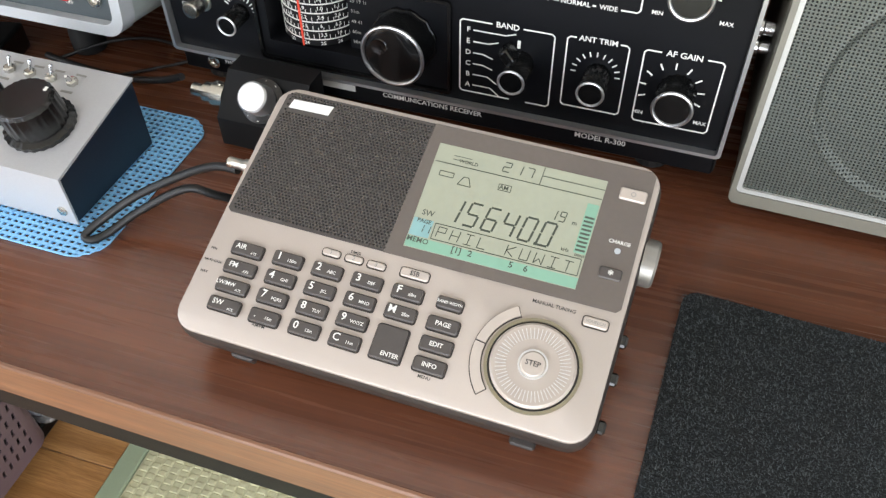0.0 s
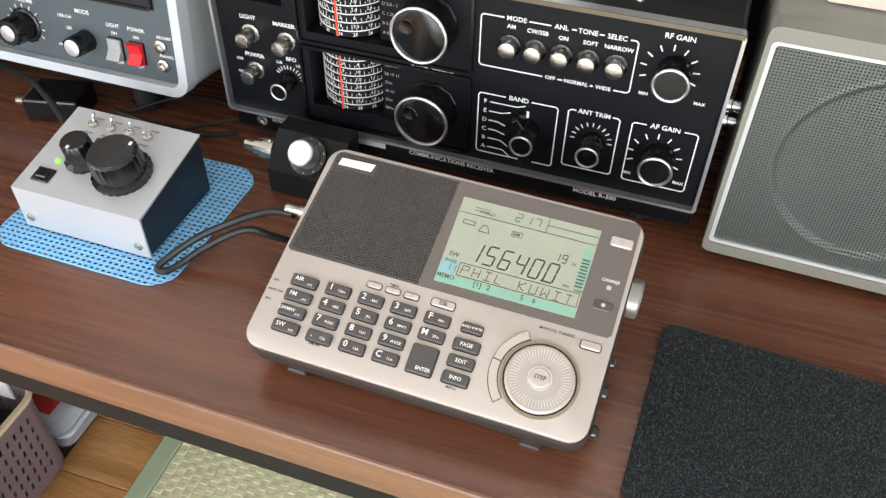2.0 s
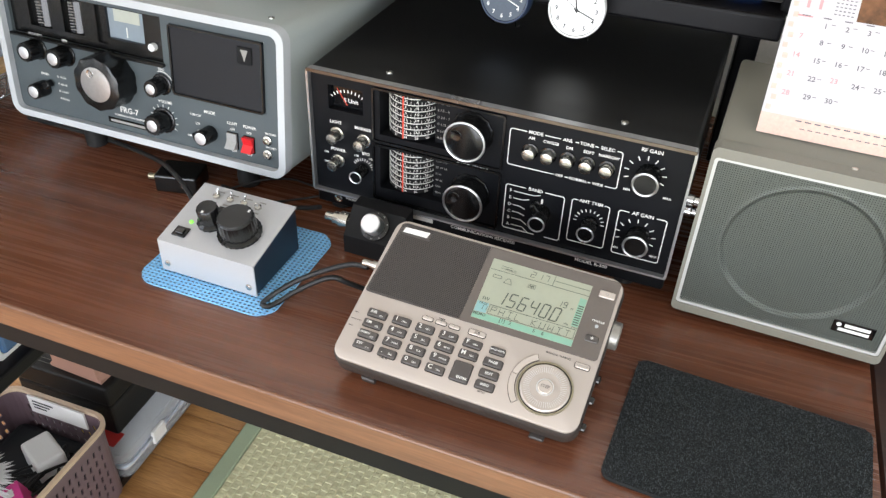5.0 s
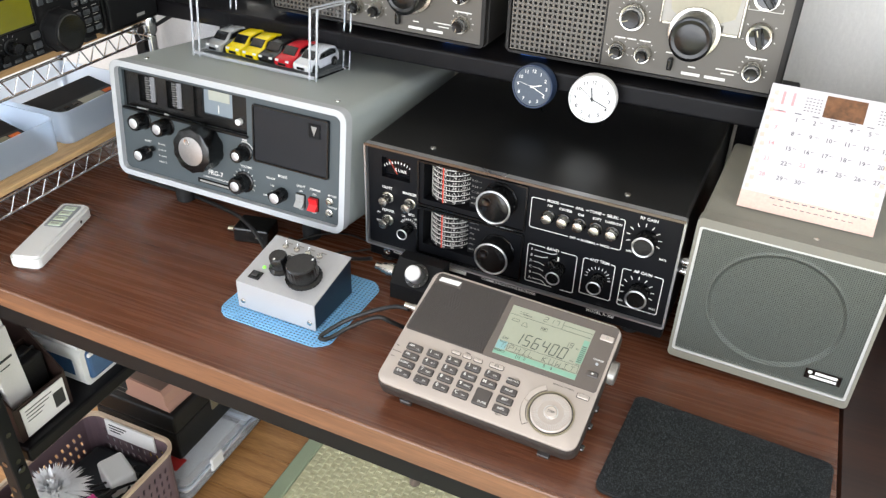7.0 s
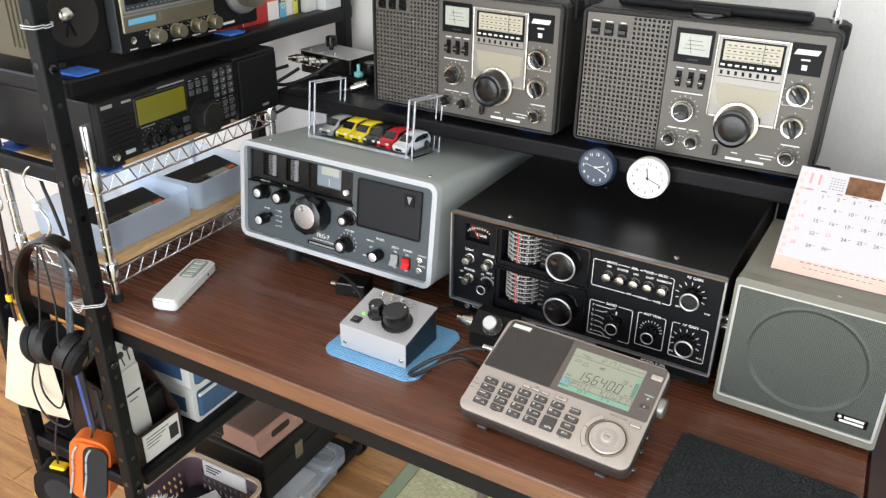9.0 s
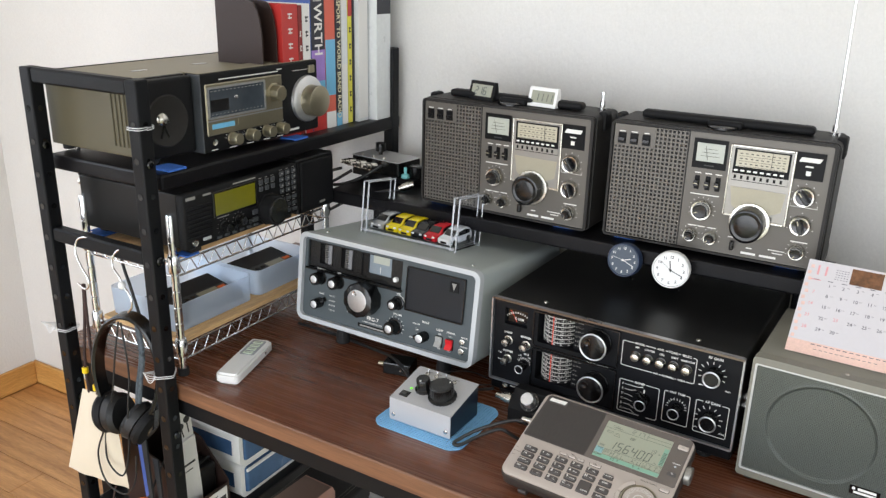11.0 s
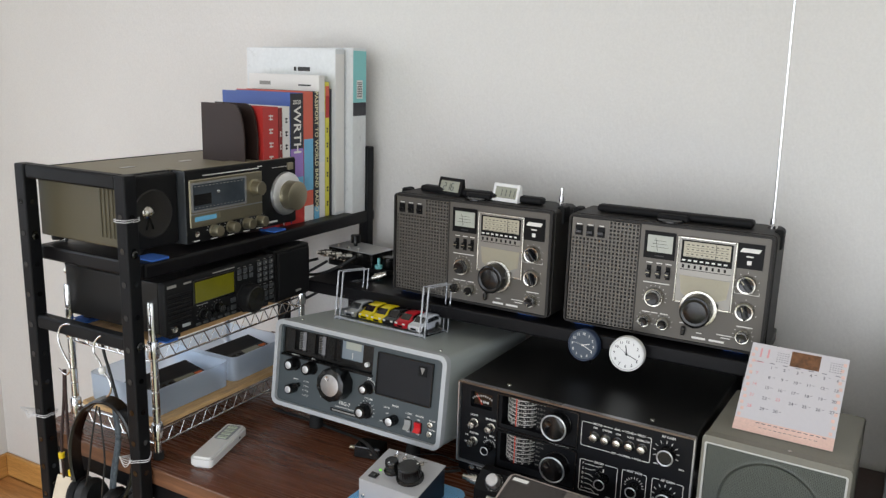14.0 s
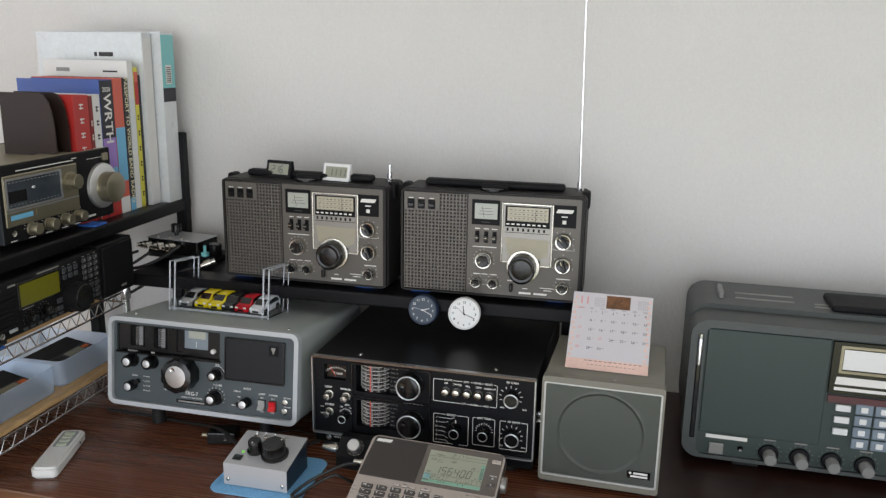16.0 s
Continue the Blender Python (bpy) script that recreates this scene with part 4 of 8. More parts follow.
    knob(t, 243, 24, 8.5, 18, -3, BLKPL, BRUSHED, 0.75, flutes=20, pointer=195)
    for x in (100, 115):
        part("lever_switch", box(B(), x - 3, x + 3, -14, -3, 34, 39, 1, 1), BLKPL, t, "small black lever switch")
    for x, m_, tl in ((269, GREYSW, 8), (288, REDSW, -8)):
        s = part("rocker_socket", box(B(), x - 6.6, x + 6.6, -4, -2, 13, 31, 0.6, 1), BLKPL, t)
        bm = B()
        prism(bm, [(-3, 14), (-11, 15), (-6, 22), (-9 if tl < 0 else -6, 30), (-3, 30)], x - 5.6, x + 5.6, "x")
        part("rocker_switch", bm, m_, s, "red rocker switch" if tl < 0 else "grey rocker switch")
    for z in (31, 16):
        part("jack", lathe(B(), [(5, 0), (5, 2), (3.2, 2.5), (2.6, 0.8)], out_y(309.5, -3, z), 20), NICKEL, t, "nickel jack socket", True)
    bm = B()
    y = -3
    for s, x, z, q in (("PRESELECT", 33, 87.5, 2.6), ("MHz", 71, 88, 2.6), ("BAND", 37, 46, 2.6), ("ATT", 96, 54, 2.4), ("DX", 96, 44, 2.4), ("LOCAL", 97, 28, 2.4), ("LOW", 116, 28, 2.4), ("FINE", 189, 80, 2.6), ("VOLUME", 190, 46, 3.0), ("MODE", 243, 46, 3.2),
                       ("USB-CW", 226, 40, 2.4), ("LSB", 228, 31, 2.4), ("AM", 229, 23, 2.4), ("AM-ANL", 221, 16, 2.4), ("LIGHT", 269, 40, 3.0), ("POWER", 289, 40, 3.0), ("ON", 269, 34, 2.4), ("ON", 288, 34, 2.4), ("OFF", 270, 10.5, 2.4), ("OFF", 288, 10.5, 2.4),
                       ("RECORD", 313, 38, 2.2), ("PHONES", 313, 23.5, 2.2), ("A 0.5-1.5", 59, 22, 2.4), ("B 1.5-4.0", 59, 30, 2.4), ("C 4.0-10", 59, 38, 2.4), ("D 10-30", 59, 46, 2.4), ("FRG-7", 143, 26, 6.2), ("COMMUNICATIONS RECEIVER", 143, 19, 2.0)):
        ftext(bm, s, x, z, q, y)
    ticks(bm, 187, 26, 14, 17, -30, 210, 11, 0.7, y)
    n = 18
    for k in range(n):
        a, b_ = radians(-10 + 120 * k / n), radians(-10 + 120 * (k + 1) / n)
        line(bm, (189 + 13 * math.cos(a), 65 + 13 * math.sin(a)), (189 + 13 * math.cos(b_), 65 + 13 * math.sin(b_)), 0.7, y)
    part("lettering", bm, PRINT, t, "white printed lettering")
    part("name_strip", box(B(), 115, 172, -4.2, -3, 9, 15, 0.5, 1), BLKPL, t, "black name strip")
    part("name_bar", bar(B(), 143, 12, 48, 2.6, -4.2), GREYPRINT, t)
    for x in (22, 302):
        part("case_screw", lathe(B(), [(3.2, 0), (3, 1), (1, 1.6)], pose(x, 22, 145), 16), NICKEL, t, "", True)
        part("case_screw", lathe(B(), [(3.2, 0), (3, 1), (1, 1.6)], pose(332, 60 if x > 100 else 220, 70, 0, 90, 0), 16), NICKEL, t, "", True)
    for x in (60, 262):
        part("front_foot", lathe(B(), [(9, -44), (12, -42), (12, -30), (8, -4)], pose(x, 28, 0, 7), 18), RUBBER, t, "tall black front foot", True)
        part("rear_foot", lathe(B(), [(10, -8), (12, -6), (12, -3)], pose(x, 260, 0, 7), 18), RUBBER, t, "", True)


# ---- portable radios on the riser ----
def build_portable(m, label, antenna, side_dark):
    t = thing("portable_radio", m, label, "radio", "portable radios on the riser shelf")
    W, T, D = 300, 172, 92
    bm = B()
    prism(bm, rounded(-4, W + 6, -3, T + 4, 9, 4), 7, D)
    part("body", bm, side_dark, t, "dark plastic body with rounded corners", True)
    bm = B()
    ring(bm, rounded(-3, W + 4, -2, T + 3, 7, 4), rounded(0.5, W - 1, 1, T - 0.5, 3, 4), -2, 8)
    part("front_rim", bm, side_dark, t, "", True)
    part("speaker_backing", box(B(), 1, 110, 4, 6, 2, 170), INKBLK, t)
    bm = B()
    perforated(bm, 2, 110.5, 2, 170, 6.0, 3.3, 3.4, 0, lambda x, z: z > 138 and x < 62)
    part("speaker_grille", bm, COUGFACE, t, "bronze-grey perforated speaker grille")
    for x in (14, 32, 50):
        s = part("slide_switch", box(B(), x - 6, x + 6, -0.9, 1.5, 142, 158), INKBLK, t, "small slide switch")
        part("slider", box(B(), x - 5, x + 5, -4, 0, 146, 151, 0.5, 1), BLKPL, s)
    bm = B()
    plate(bm, 112, W - 1, 1.5, T - 1, [], 0.0)
    part("control_panel", bm, COUGFACE, t, "bronze-grey metal control panel")
    part("panel_joint", box(B(), 110.4, 112.2, -0.8, 2, 1.5, T - 1), COUGBODY, t)
    # meter
    p = part("meter_panel", box(B(), 119, 166, -1.2, 0.5, 121, 163), INKBLK, t, "black meter surround")
    q = part("tuning_meter", box(B(), 124, 162, -1.8, -1.1, 131, 157), METER, p, "white tuning meter")
    bm = B()
    for k in range(3):
        bar(bm, 143, 139 + 5 * k, 26 - 4 * k, 0.5, -1.8)
    line(bm, (140, 133), (136, 153), 0.6, -1.8)
    bar(bm, 143, 125.5, 14, 1.8, -1.2)
    part("meter_print", bm, DKPRINT, q)
    # dial frame
    bm = B()
    prism(bm, [(172, 160), (252, 159), (254, 56), (236, 58), (236, 66), (190, 66), (190, 62), (170, 61)], -2.2, 0.2)
    f = part("dial_frame", bm, COUGSILVER, t, "silver dial frame")
    part("dial_mask", box(B(), 175.5, 249, -3.0, -2.1, 111, 156), INKBLK, f)
    c = part("dial_card", box(B(), 179, 246, -3.5, -2.9, 131, 154), DIALCARD, f, "cream frequency scale")
    bm = B()
    for k in range(3):
        for j in range(9):
            bar(bm, 185 + 7 * j, 149.5 - 7 * k, 3.4, 1.2, -3.5)
        bar(bm, 212, 146 - 7 * k, 60, 0.4, -3.5)
    part("scale_print", bm, DKPRINT, c)
    part("band_pointer", box(B(), 225, 225.6, -4, -3.4, 131, 154), DKPRINT, c)
    part("band_strip", box(B(), 175.5, 249, -3.6, -2.9, 112, 121), COUGSILVER, f)
    bm = B()
    for j in range(8):
        bar(bm, 180 + 8.6 * j, 116.5, 3.2, 5, -3.6)
    part("band_window", bm, INKBLK, f, "small black band windows")
    bm = B()
    for j in range(8):
        bar(bm, 180 + 8.6 * j, 125.5, 5, 2.4, -3.0)
    part("band_print", bm, PRINT, f)
    part("dial_arc", prism(B(), [(176, 102), (249, 101), (246, 74), (232, 68), (190, 68), (180, 76)], -2.9, -2.1), ARC, f, "cream spread scale")
    # badge
    b = part("badge_panel", box(B(), 254, 291, -1.2, 0.5, 124, 161), INKBLK, t, "black name panel")
    bm = B()
    prism(bm, [(258, 148), (284, 148), (287, 154), (261, 154)], -1.2, -1.6)
    bar(bm, 272, 142, 10, 2, -1.2), bar(bm, 272, 133, 6, 6, -1.2)
    part("badge_mark", bm, PRINT, b)
    # knobs
    part("knob_collar", lathe(B(), [(28, 0), (28, 2.5), (27, 4.5), (24, 5)], out_y(208, 0, 54), 40), NICKEL, t, "bright metal collar", True)
    k = knob(t, 208, 54, 24.6, 26, -2, BLKPL, None, flutes=30, label="large black tuning knob")
    part("knob_face", lathe(B(), [(21, 26), (20, 28.6), (17, 28.2), (11, 26.6), (10, 28.0), (4, 28.4)], out_y(208, 0, 54), 32), BLKPL, k, "", True)
    part("finger_dimple", lathe(B(), [(5, 27.5), (4, 27.9), (1, 27.4)], out_y(218, 0, 56), 16), BLKPL, k, "", True)
    bm = B()
    for b in ((169.5, 172, 60, 161), (252, 255, 55, 161), (172, 252, 157.5, 161)):
        box(bm, b[0], b[1], -4.2, 0.2, b[2], b[3], 1.0, 2)
    box(bm, 172, 191, -3.4, 0.2, 59.5, 62.5, 0.8, 1), box(bm, 235, 252, -3.4, 0.2, 55, 58.5, 0.8, 1)
    part("frame_rim", bm, NICKEL, f, "raised bright rim")
    for x, z, r, mk in ((141, 61, 12.5, 200), (129, 22, 7.5, 210), (158, 22, 7.5, 230), (272, 101, 11.5, 130), (273, 61, 11.5, 110), (274, 23, 8.5, 250)):
        s = part("knob_skirt", lathe(B(), [(r + 2.4, 0), (r + 2.3, 6), (r + 1.2, 8.2), (r * 0.9, 8.0), (r * 0.3, 5)], out_y(x, 0, z), 28), NICKEL, t, "bright metal knob skirt", True)
        ca, sa = math.cos(radians(mk)), math.sin(radians(mk))
        if r == 11.5:
            bm = box(B(), -r * 0.95, r * 0.95, -3.2, 3.2, 8, 15, 1.2, 2, pose(x, 0, z, 90, 0, 0) @ pose(0, 0, 0, 0, 0, mk))
            part("knob", bm, BLKPL, s, "black bar grip")
            part("knob_dish", lathe(B(), [(r * 0.92, 7.6), (r * 0.9, 8.6), (r * 0.4, 7.8)], out_y(x, 0, z), 28), SMOKE, s, "dark glossy dish", True)
        else:
            bm = lathe(B(), [(r * 0.9, 8), (r * 0.86, 14), (r * 0.74, 15), (r * 0.3, 14.6)], out_y(x, 0, z), 28, 0.06, 18)
            part("knob", bm, BLKPL, s, "black knob", True)
        part("pointer_mark", line(B(), (x + 0.25 * r * ca, z + 0.25 * r * sa), (x + 0.8 * r * ca, z + 0.8 * r * sa), 1.1, -15.2), GOLD, s)
    for x in (129, 144, 158):
        s = part("toggle_slot", box(B(), x - 3.5, x + 3.5, -0.8, 0.5, 90, 110, 0.4, 1), INKBLK, t)
        k_ = part("toggle", box(B(), x - 3, x + 3, -9, -0.6, 95, 104, 0.8, 1), BLKPL, s, "black toggle")
        part("toggle_mark", box(B(), x - 2.6, x + 2.6, -9.3, -8.9, 99, 100.2), GOLD, k_)
    part("lever", box(B(), 186, 192, -8, 0, 10, 24, 2, 2), BLKPL, t, "small black selector lever")
    bm = B()
    for x, z, w in ((129, 114, 9), (144, 114, 9), (158, 114, 9), (142, 83, 40), (130, 36, 12), (158, 36, 12), (143, 36, 10), (190, 28, 16), (212, 16, 8), (248, 19, 22), (250, 15, 14), (275, 37, 22), (14, 160, 9), (32, 160, 9), (50, 160, 7), (207, 90, 0.4)):
        bar(bm, x, z, w, 1.3, 0)
    bar(bm, 212, 8, 20, 3.2, 0), bar(bm, 238, 8, 22, 3.2, 0)
    for x, z, r, n in ((141, 61, 17, 11), (272, 101, 16, 7), (273, 61, 16, 5), (274, 23, 13, 9), (129, 22, 12, 7), (158, 22, 12, 7)):
        ticks(bm, x, z, r, r + 1.8, -20, 200, n, 0.6)
    line(bm, (256, 86), (290, 86), 0.5), line(bm, (256, 86), (256, 90), 0.5), line(bm, (290, 86), (290, 90), 0.5)
    part("lettering", bm, PRINT, t, "small white lettering")
    # handle, antenna, feet
    bm = B()
    box(bm, 30, 268, 30, 52, T + 5, T + 17, 5, 3)
    box(bm, 128, 176, 22, 58, T + 3, T + 14, 4, 3)
    h = part("handle", bm, BLKMAT, t, "folded black carrying handle", True)
    part("handle_disc", lathe(B(), [(22, 0), (22, 3), (19, 4.5)], pose(150, 26, T + 3.5), 28), BLKPL, h, "", True)
    for x in (-4, W + 2):
        part("handle_lug", box(B(), x - 6, x + 8, 30, 56, T - 22, T + 8, 4, 2), BLKMAT, h)
    a = part("antenna_base", lathe(B(), [(7, 0), (7, 6), (4.5, 7), (4.5, 16)], pose(W - 10, 62, T + 3), 16), CHROME, t, "", True)
    prof = []
    if antenna:
        z, r = 0, 2.3
        for k in range(6):
            prof += [(r, z), (r, z + 150)]
            z, r = z + 150, r - 0.28
        bm = lathe(B(), prof + [(1.6, z), (1.6, z + 5)], pose(W - 10, 62, T + 17, 0, -1.2, 0), 12)
    else:
        bm = lathe(B(), [(2.6, 0), (2.6, 12), (4, 12.5), (4, 16), (2, 18)], pose(W - 10, 62, T + 17), 12)
    part("antenna_rod", bm, CHROME, a, "telescopic chrome antenna" if antenna else "retracted chrome antenna", True)
    for x in (20, 250):
        part("foot", box(B(), x, x + 26, 8, 30, -5, -2.5, 1, 1), RUBBER, t)
    return t


def build_pads(spots):
    for x, y, z, w, d in spots:
        bm = B()
        prism(bm, rounded(-w / 2, w / 2, -d / 2, d / 2, 3, 3), 0, 2.6, "z")
        solid("blue_pad", bm, BLUEPAD, pose(x, y, z), "small bright blue anti-slip pad under a foot", "pad", "blue anti-slip pads")


build_receiver()
build_grey_receiver()
build_portable(pose(-0.1985, 0.606, 0.929, 0, 0, -0.5), "grey portable shortwave radio with tall antenna raised", True, COUGBODY)
build_portable(pose(-0.530, 0.612, 0.929, 0, 0, -2.5), "grey portable shortwave radio carrying two small clocks", False, COUGBODY)
build_pads([(-0.17, 0.632, 0.9215, 34, 30), (0.065, 0.632, 0.9215, 34, 30), (-0.505, 0.64, 0.9215, 34, 30), (-0.27, 0.628, 0.9215, 34, 30),
            (-0.734, 0.24, RK + 0.0005, 40, 34), (-0.734, 0.515, RK + 0.0005, 40, 34), (-0.722, 0.25, 0.8950, 26, 26), (-0.91, 0.25, 0.8950, 40, 40)])


# ---- digital radio lying on its stand ----
def build_digital_radio():
    c, u, v = Vector((-0.059, 0.264, 0.747)), Vector((0.9985, -0.025, -0.04)).normalized(), Vector((0.04, 0.925, 0.38))
    v = (v - u * v.dot(u)).normalized()
    n = u.cross(v)
    m = Matrix(((u.x, v.x, n.x, c.x), (u.y, v.y, n.y, c.y), (u.z, v.z, n.z, c.z), (0, 0, 0, 1)))
    t = thing("digital_radio", m, "champagne and black digital shortwave radio propped on its stand", "radio")
    L, R, D, U = -117, 82, -49.5, 85

    def outline(grow, r=10.5):
        """Face outline, leaning slightly inwards to the top."""
        out = rounded(L - grow, R + grow, D - grow, U + grow, r + grow, 6)
        return [(x + (3.2 * (y - D) / (U - D) if x < 0 else -2.2 * (U - y) / (U - D)), y + 1.1 * x / 100) for x, y in out]

    def shell(name, rings, mat, label):
        bm = B()
        rows = [[bm.verts.new((p[0], p[1], z)) for p in outline(g)] for g, z in rings]
        k = len(rows[0])
        for a_, b_ in zip(rows, rows[1:]):
            for i in range(k):
                bm.faces.new((a_[i], a_[(i + 1) % k], b_[(i + 1) % k], b_[i]))
        bm.faces.new(rows[0]), bm.faces.new(list(reversed(rows[-1])))
        bmesh.ops.recalc_face_normals(bm, faces=bm.faces)
        return part(name, bm, mat, t, label, True)

    shell("body", [(-0.6, -2), (0.9, -4), (1.6, -9), (1.2, -20), (-2.5, -27)], SANGSIDE, "dark brown plastic body")
    shell("face_plate", [(-1.0, 0), (-0.2, -0.5), (0, -1.6), (0, -3.2)], SANGFACE, "champagne metal face plate")

    def lay(out, z0, z1):
        return prism(B(), out, z0, z1, "z")

    # speaker
    out = [(-106, 81), (-30.5, 82), (-32.8, 10.8), (-112, 10), (-113.8, 11.5), (-109.5, 78.5)]
    g = part("speaker_field", lay(out, 0, 0.5), SANGGR, t, "dark perforated speaker field")
    bm = B()
    row = 0
    y = 12.6
    while y < 80:
        x = -112 + (0.9 if row % 2 else 0)
        while x < -31.5:
            if x > -113 + (y - 12) * 0.065 + 1.0 and not (-107.5 < x < -82 and 69.5 < y < 78):
                bm.faces.new([bm.verts.new((x + 0.62 * math.cos(a), y + 0.62 * math.sin(a), 0.55)) for a in [math.pi / 3 * q for q in range(6)]])
            x += 1.8
        y += 1.56
        row += 1
    tagged(part("perforation", bm, GLOSS, g, "tiny round speaker holes"), kind="stuff")
    bm = B()
    prism(bm, [(-106, 71.6), (-84.6, 72.2), (-83.4, 77.4), (-105, 76.4)], 0.6, 1.2, "z")
    part("maker_bar", bm, PRINT, g, "white maker's plate")
    # display
    bz = part("display_bezel", lay([(-30.3, 82.2), (77, 83.6), (79, 81.5), (78.6, 14), (76.6, 12), (-32.6, 10.6)], 0, 0.6), SANGBZ, t, "taupe glossy display bezel")
    l = part("display", lay([(-24.8, 72.3), (58, 73.4), (56.9, 17.4), (-24.6, 16.2)], 0.6, 0.8), LCD, bz, "pale green display with backlight painted into its colour")
    part("memory_band", lay([(-24.4, 16.4), (56.7, 17.6), (56.9, 22.9), (-24.4, 21.8)], 0.8, 0.9), LCDTEAL, l, "teal memory band")
    part("signal_band", lay([(51.4, 34.5), (56.9, 34.5), (57.2, 60), (51.8, 60)], 0.8, 0.88), LCDTEAL, l)
    part("page_field", lay([(-24.2, 22.4), (-14.6, 22.5), (-14.5, 31.6), (-24.2, 31.5)], 0.8, 0.88), LCDBLUE, l, "blue page field")
    bm = B()
    z = 0.9
    seven(bm, "156400", -10.5, 33.6, 5.4, 12.0, 8.9, 1.05, z, 0.16, True)
    prism(bm, [(33.0, 33.0), (34.5, 33.0), (34.5, 34.5), (33.0, 34.5)], z, z + 0.1, "z")
    seven(bm, "217", 8.6, 65.4, 3.4, 5, 5.6, 0.45, z, 0.1, True)
    seven(bm, "19", 36.5, 47.5, 2.6, 5, 4.4, 0.5, z, 0.13, True)
    flat = lambda s, x, y, q, al="CENTER": text(bm, s, q, pose(x, y, z), al, 0.05)
    flat("SW", -18.5, 34.8, 2.8), flat("PAGE", -19, 30.4, 2.0), flat("AM", 12, 57, 2.2), flat("MEMO", -19, 20.5, 2.6), flat("[1]", 0, 20.5, 3.0), flat("2", 6.5, 20.5, 3.0)
    flat("5", 26, 20.5, 3.0), flat("6", 33, 20.5, 3.0), flat("m", 48.4, 48.4, 2.2), flat("kHz", 47.5, 34.5, 1.6), flat("SIGNAL", 55, 33.4, 1.2), flat("WORLD", -8, 65.2, 1.8)
    seven(bm, "11", -20.5, 24.8, 2.0, 4, 3.2, 0.4, z, 0.1, True)

    def stroke(a, b, w=0.4):
        dx, dy = b[0] - a[0], b[1] - a[1]
        q = math.hypot(dx, dy)
        px, py = -dy / q * w / 2, dx / q * w / 2
        prism(bm, [(a[0] + px, a[1] + py), (a[0] - px, a[1] - py), (b[0] - px, b[1] - py), (b[0] + px, b[1] + py)], z, z + 0.08, "z")

    stroke((-24, 62.4), (57.6, 63.4)), stroke((27.6, 63), (28, 72.8)), stroke((27.8, 68), (57.8, 68.4))
    stroke((-13.4, 22.9), (56, 23.8)), stroke((-13.4, 31), (56, 32)), stroke((-13.4, 22.9), (-13.4, 31)), stroke((56, 23.8), (56, 32))
    letters = {"P": "0002 0222 2221 2101", "H": "0002 2022 0121", "I": "1012 0222 0020", "L": "0002 0020", "K": "0002 0122 0120", "U": "0002 2022 0020", "W": "0002 2022 0011 2011", "T": "1012 0222"}
    for i_, ch in enumerate("PHIL KUWIT"):
        for q in letters.get(ch, "").split():
            xa, ya, xb, yb = (int(w_) for w_ in q)
            x_ = -11.6 + 6.7 * i_
            stroke((x_ + 1.9 * xa + 0.25 * ya, 24.4 + 2.65 * ya), (x_ + 1.9 * xb + 0.25 * yb, 24.4 + 2.65 * yb), 0.42)
    for a, b in (((-16, 65.4), (-7, 65.5)), ((-16, 67.4), (-7, 67.5)), ((9.4, 55.4), (15.4, 55.5)), ((9.4, 58.6), (15.4, 58.7)), ((9.4, 55.4), (9.4, 58.6)), ((15.4, 55.5), (15.4, 58.7))):
        stroke(a, b, 0.3)
    for k_ in range(9):
        stroke((51.9 + 0.04 * k_, 36 + 2.1 * k_), (56.4 + 0.04 * k_, 36 + 2.1 * k_), 1.0)
    for a, b in (((-20, 58), (-13, 58)), ((-20, 55.5), (-13, 55.5)), ((-20, 55.5), (-20, 58)), ((-13, 55.5), (-13, 58)), ((-10, 53), (-8, 57.5)), ((-8, 57.5), (-5.5, 57.5)), ((-5.5, 57.5), (-3.5, 53)), ((-10, 53), (-3.5, 53))):
        stroke(a, b)
    part("segment_print", bm, LCDSEG, l, "dark display segments and symbols")

    def key(x, y, w, h, mat, name="key", lab="dark rectangular key", rise=2.2, r=1.2):
        bm_ = B()
        a = [bm_.verts.new((p[0], p[1], 0)) for p in rounded(x - w / 2, x + w / 2, y - h / 2, y + h / 2, r, 3)]
        b = [bm_.verts.new((p[0], p[1], rise - 0.5)) for p in rounded(x - w / 2, x + w / 2, y - h / 2, y + h / 2, r, 3)]
        c_ = [bm_.verts.new((p[0], p[1], rise)) for p in rounded(x - w / 2 + 0.5, x + w / 2 - 0.5, y - h / 2 + 0.5, y + h / 2 - 0.5, r * 0.7, 3)]
        q = len(a)
        for s_, e_ in ((a, b), (b, c_)):
            for i in range(q):
                bm_.faces.new((s_[i], s_[(i + 1) % q], e_[(i + 1) % q], e_[i]))
        bm_.faces.new(c_)
        bmesh.ops.recalc_face_normals(bm_, faces=bm_.faces)
        k_ = part(name, bm_, mat, t, lab, True)
        # thin dark plate, a little larger than the key and widest below it
        part("key_gap", lay(rounded(x - w / 2 - 0.55, x + w / 2 + 0.55, y - h / 2 - 0.75, y + h / 2 + 0.45, r + 0.4, 3), 0, 0.14), SANGSIDE, k_)
        return k_

    def caption(parent, rows, mat=PRINT):
        bm_ = B()
        for s, x, y, q, zz in rows:
            text(bm_, s, q, pose(x, y, zz), "CENTER", 0.1)
        part("caption", bm_, mat, parent)

    for s, x, y in (("AIR", -95.3, -6.6), ("FM", -95.3, -16.1), ("LW/MW", -95.2, -25.6), ("SW", -95.1, -35.1)):
        caption(key(x, y, 15.6, 6.2, SANGKEY), [(s, x - 3, y + 0.5, 2.5 if len(s) < 4 else 1.9, 2.2), ("ATS", x + 4, y - 1.6, 1.2, 2.2)])
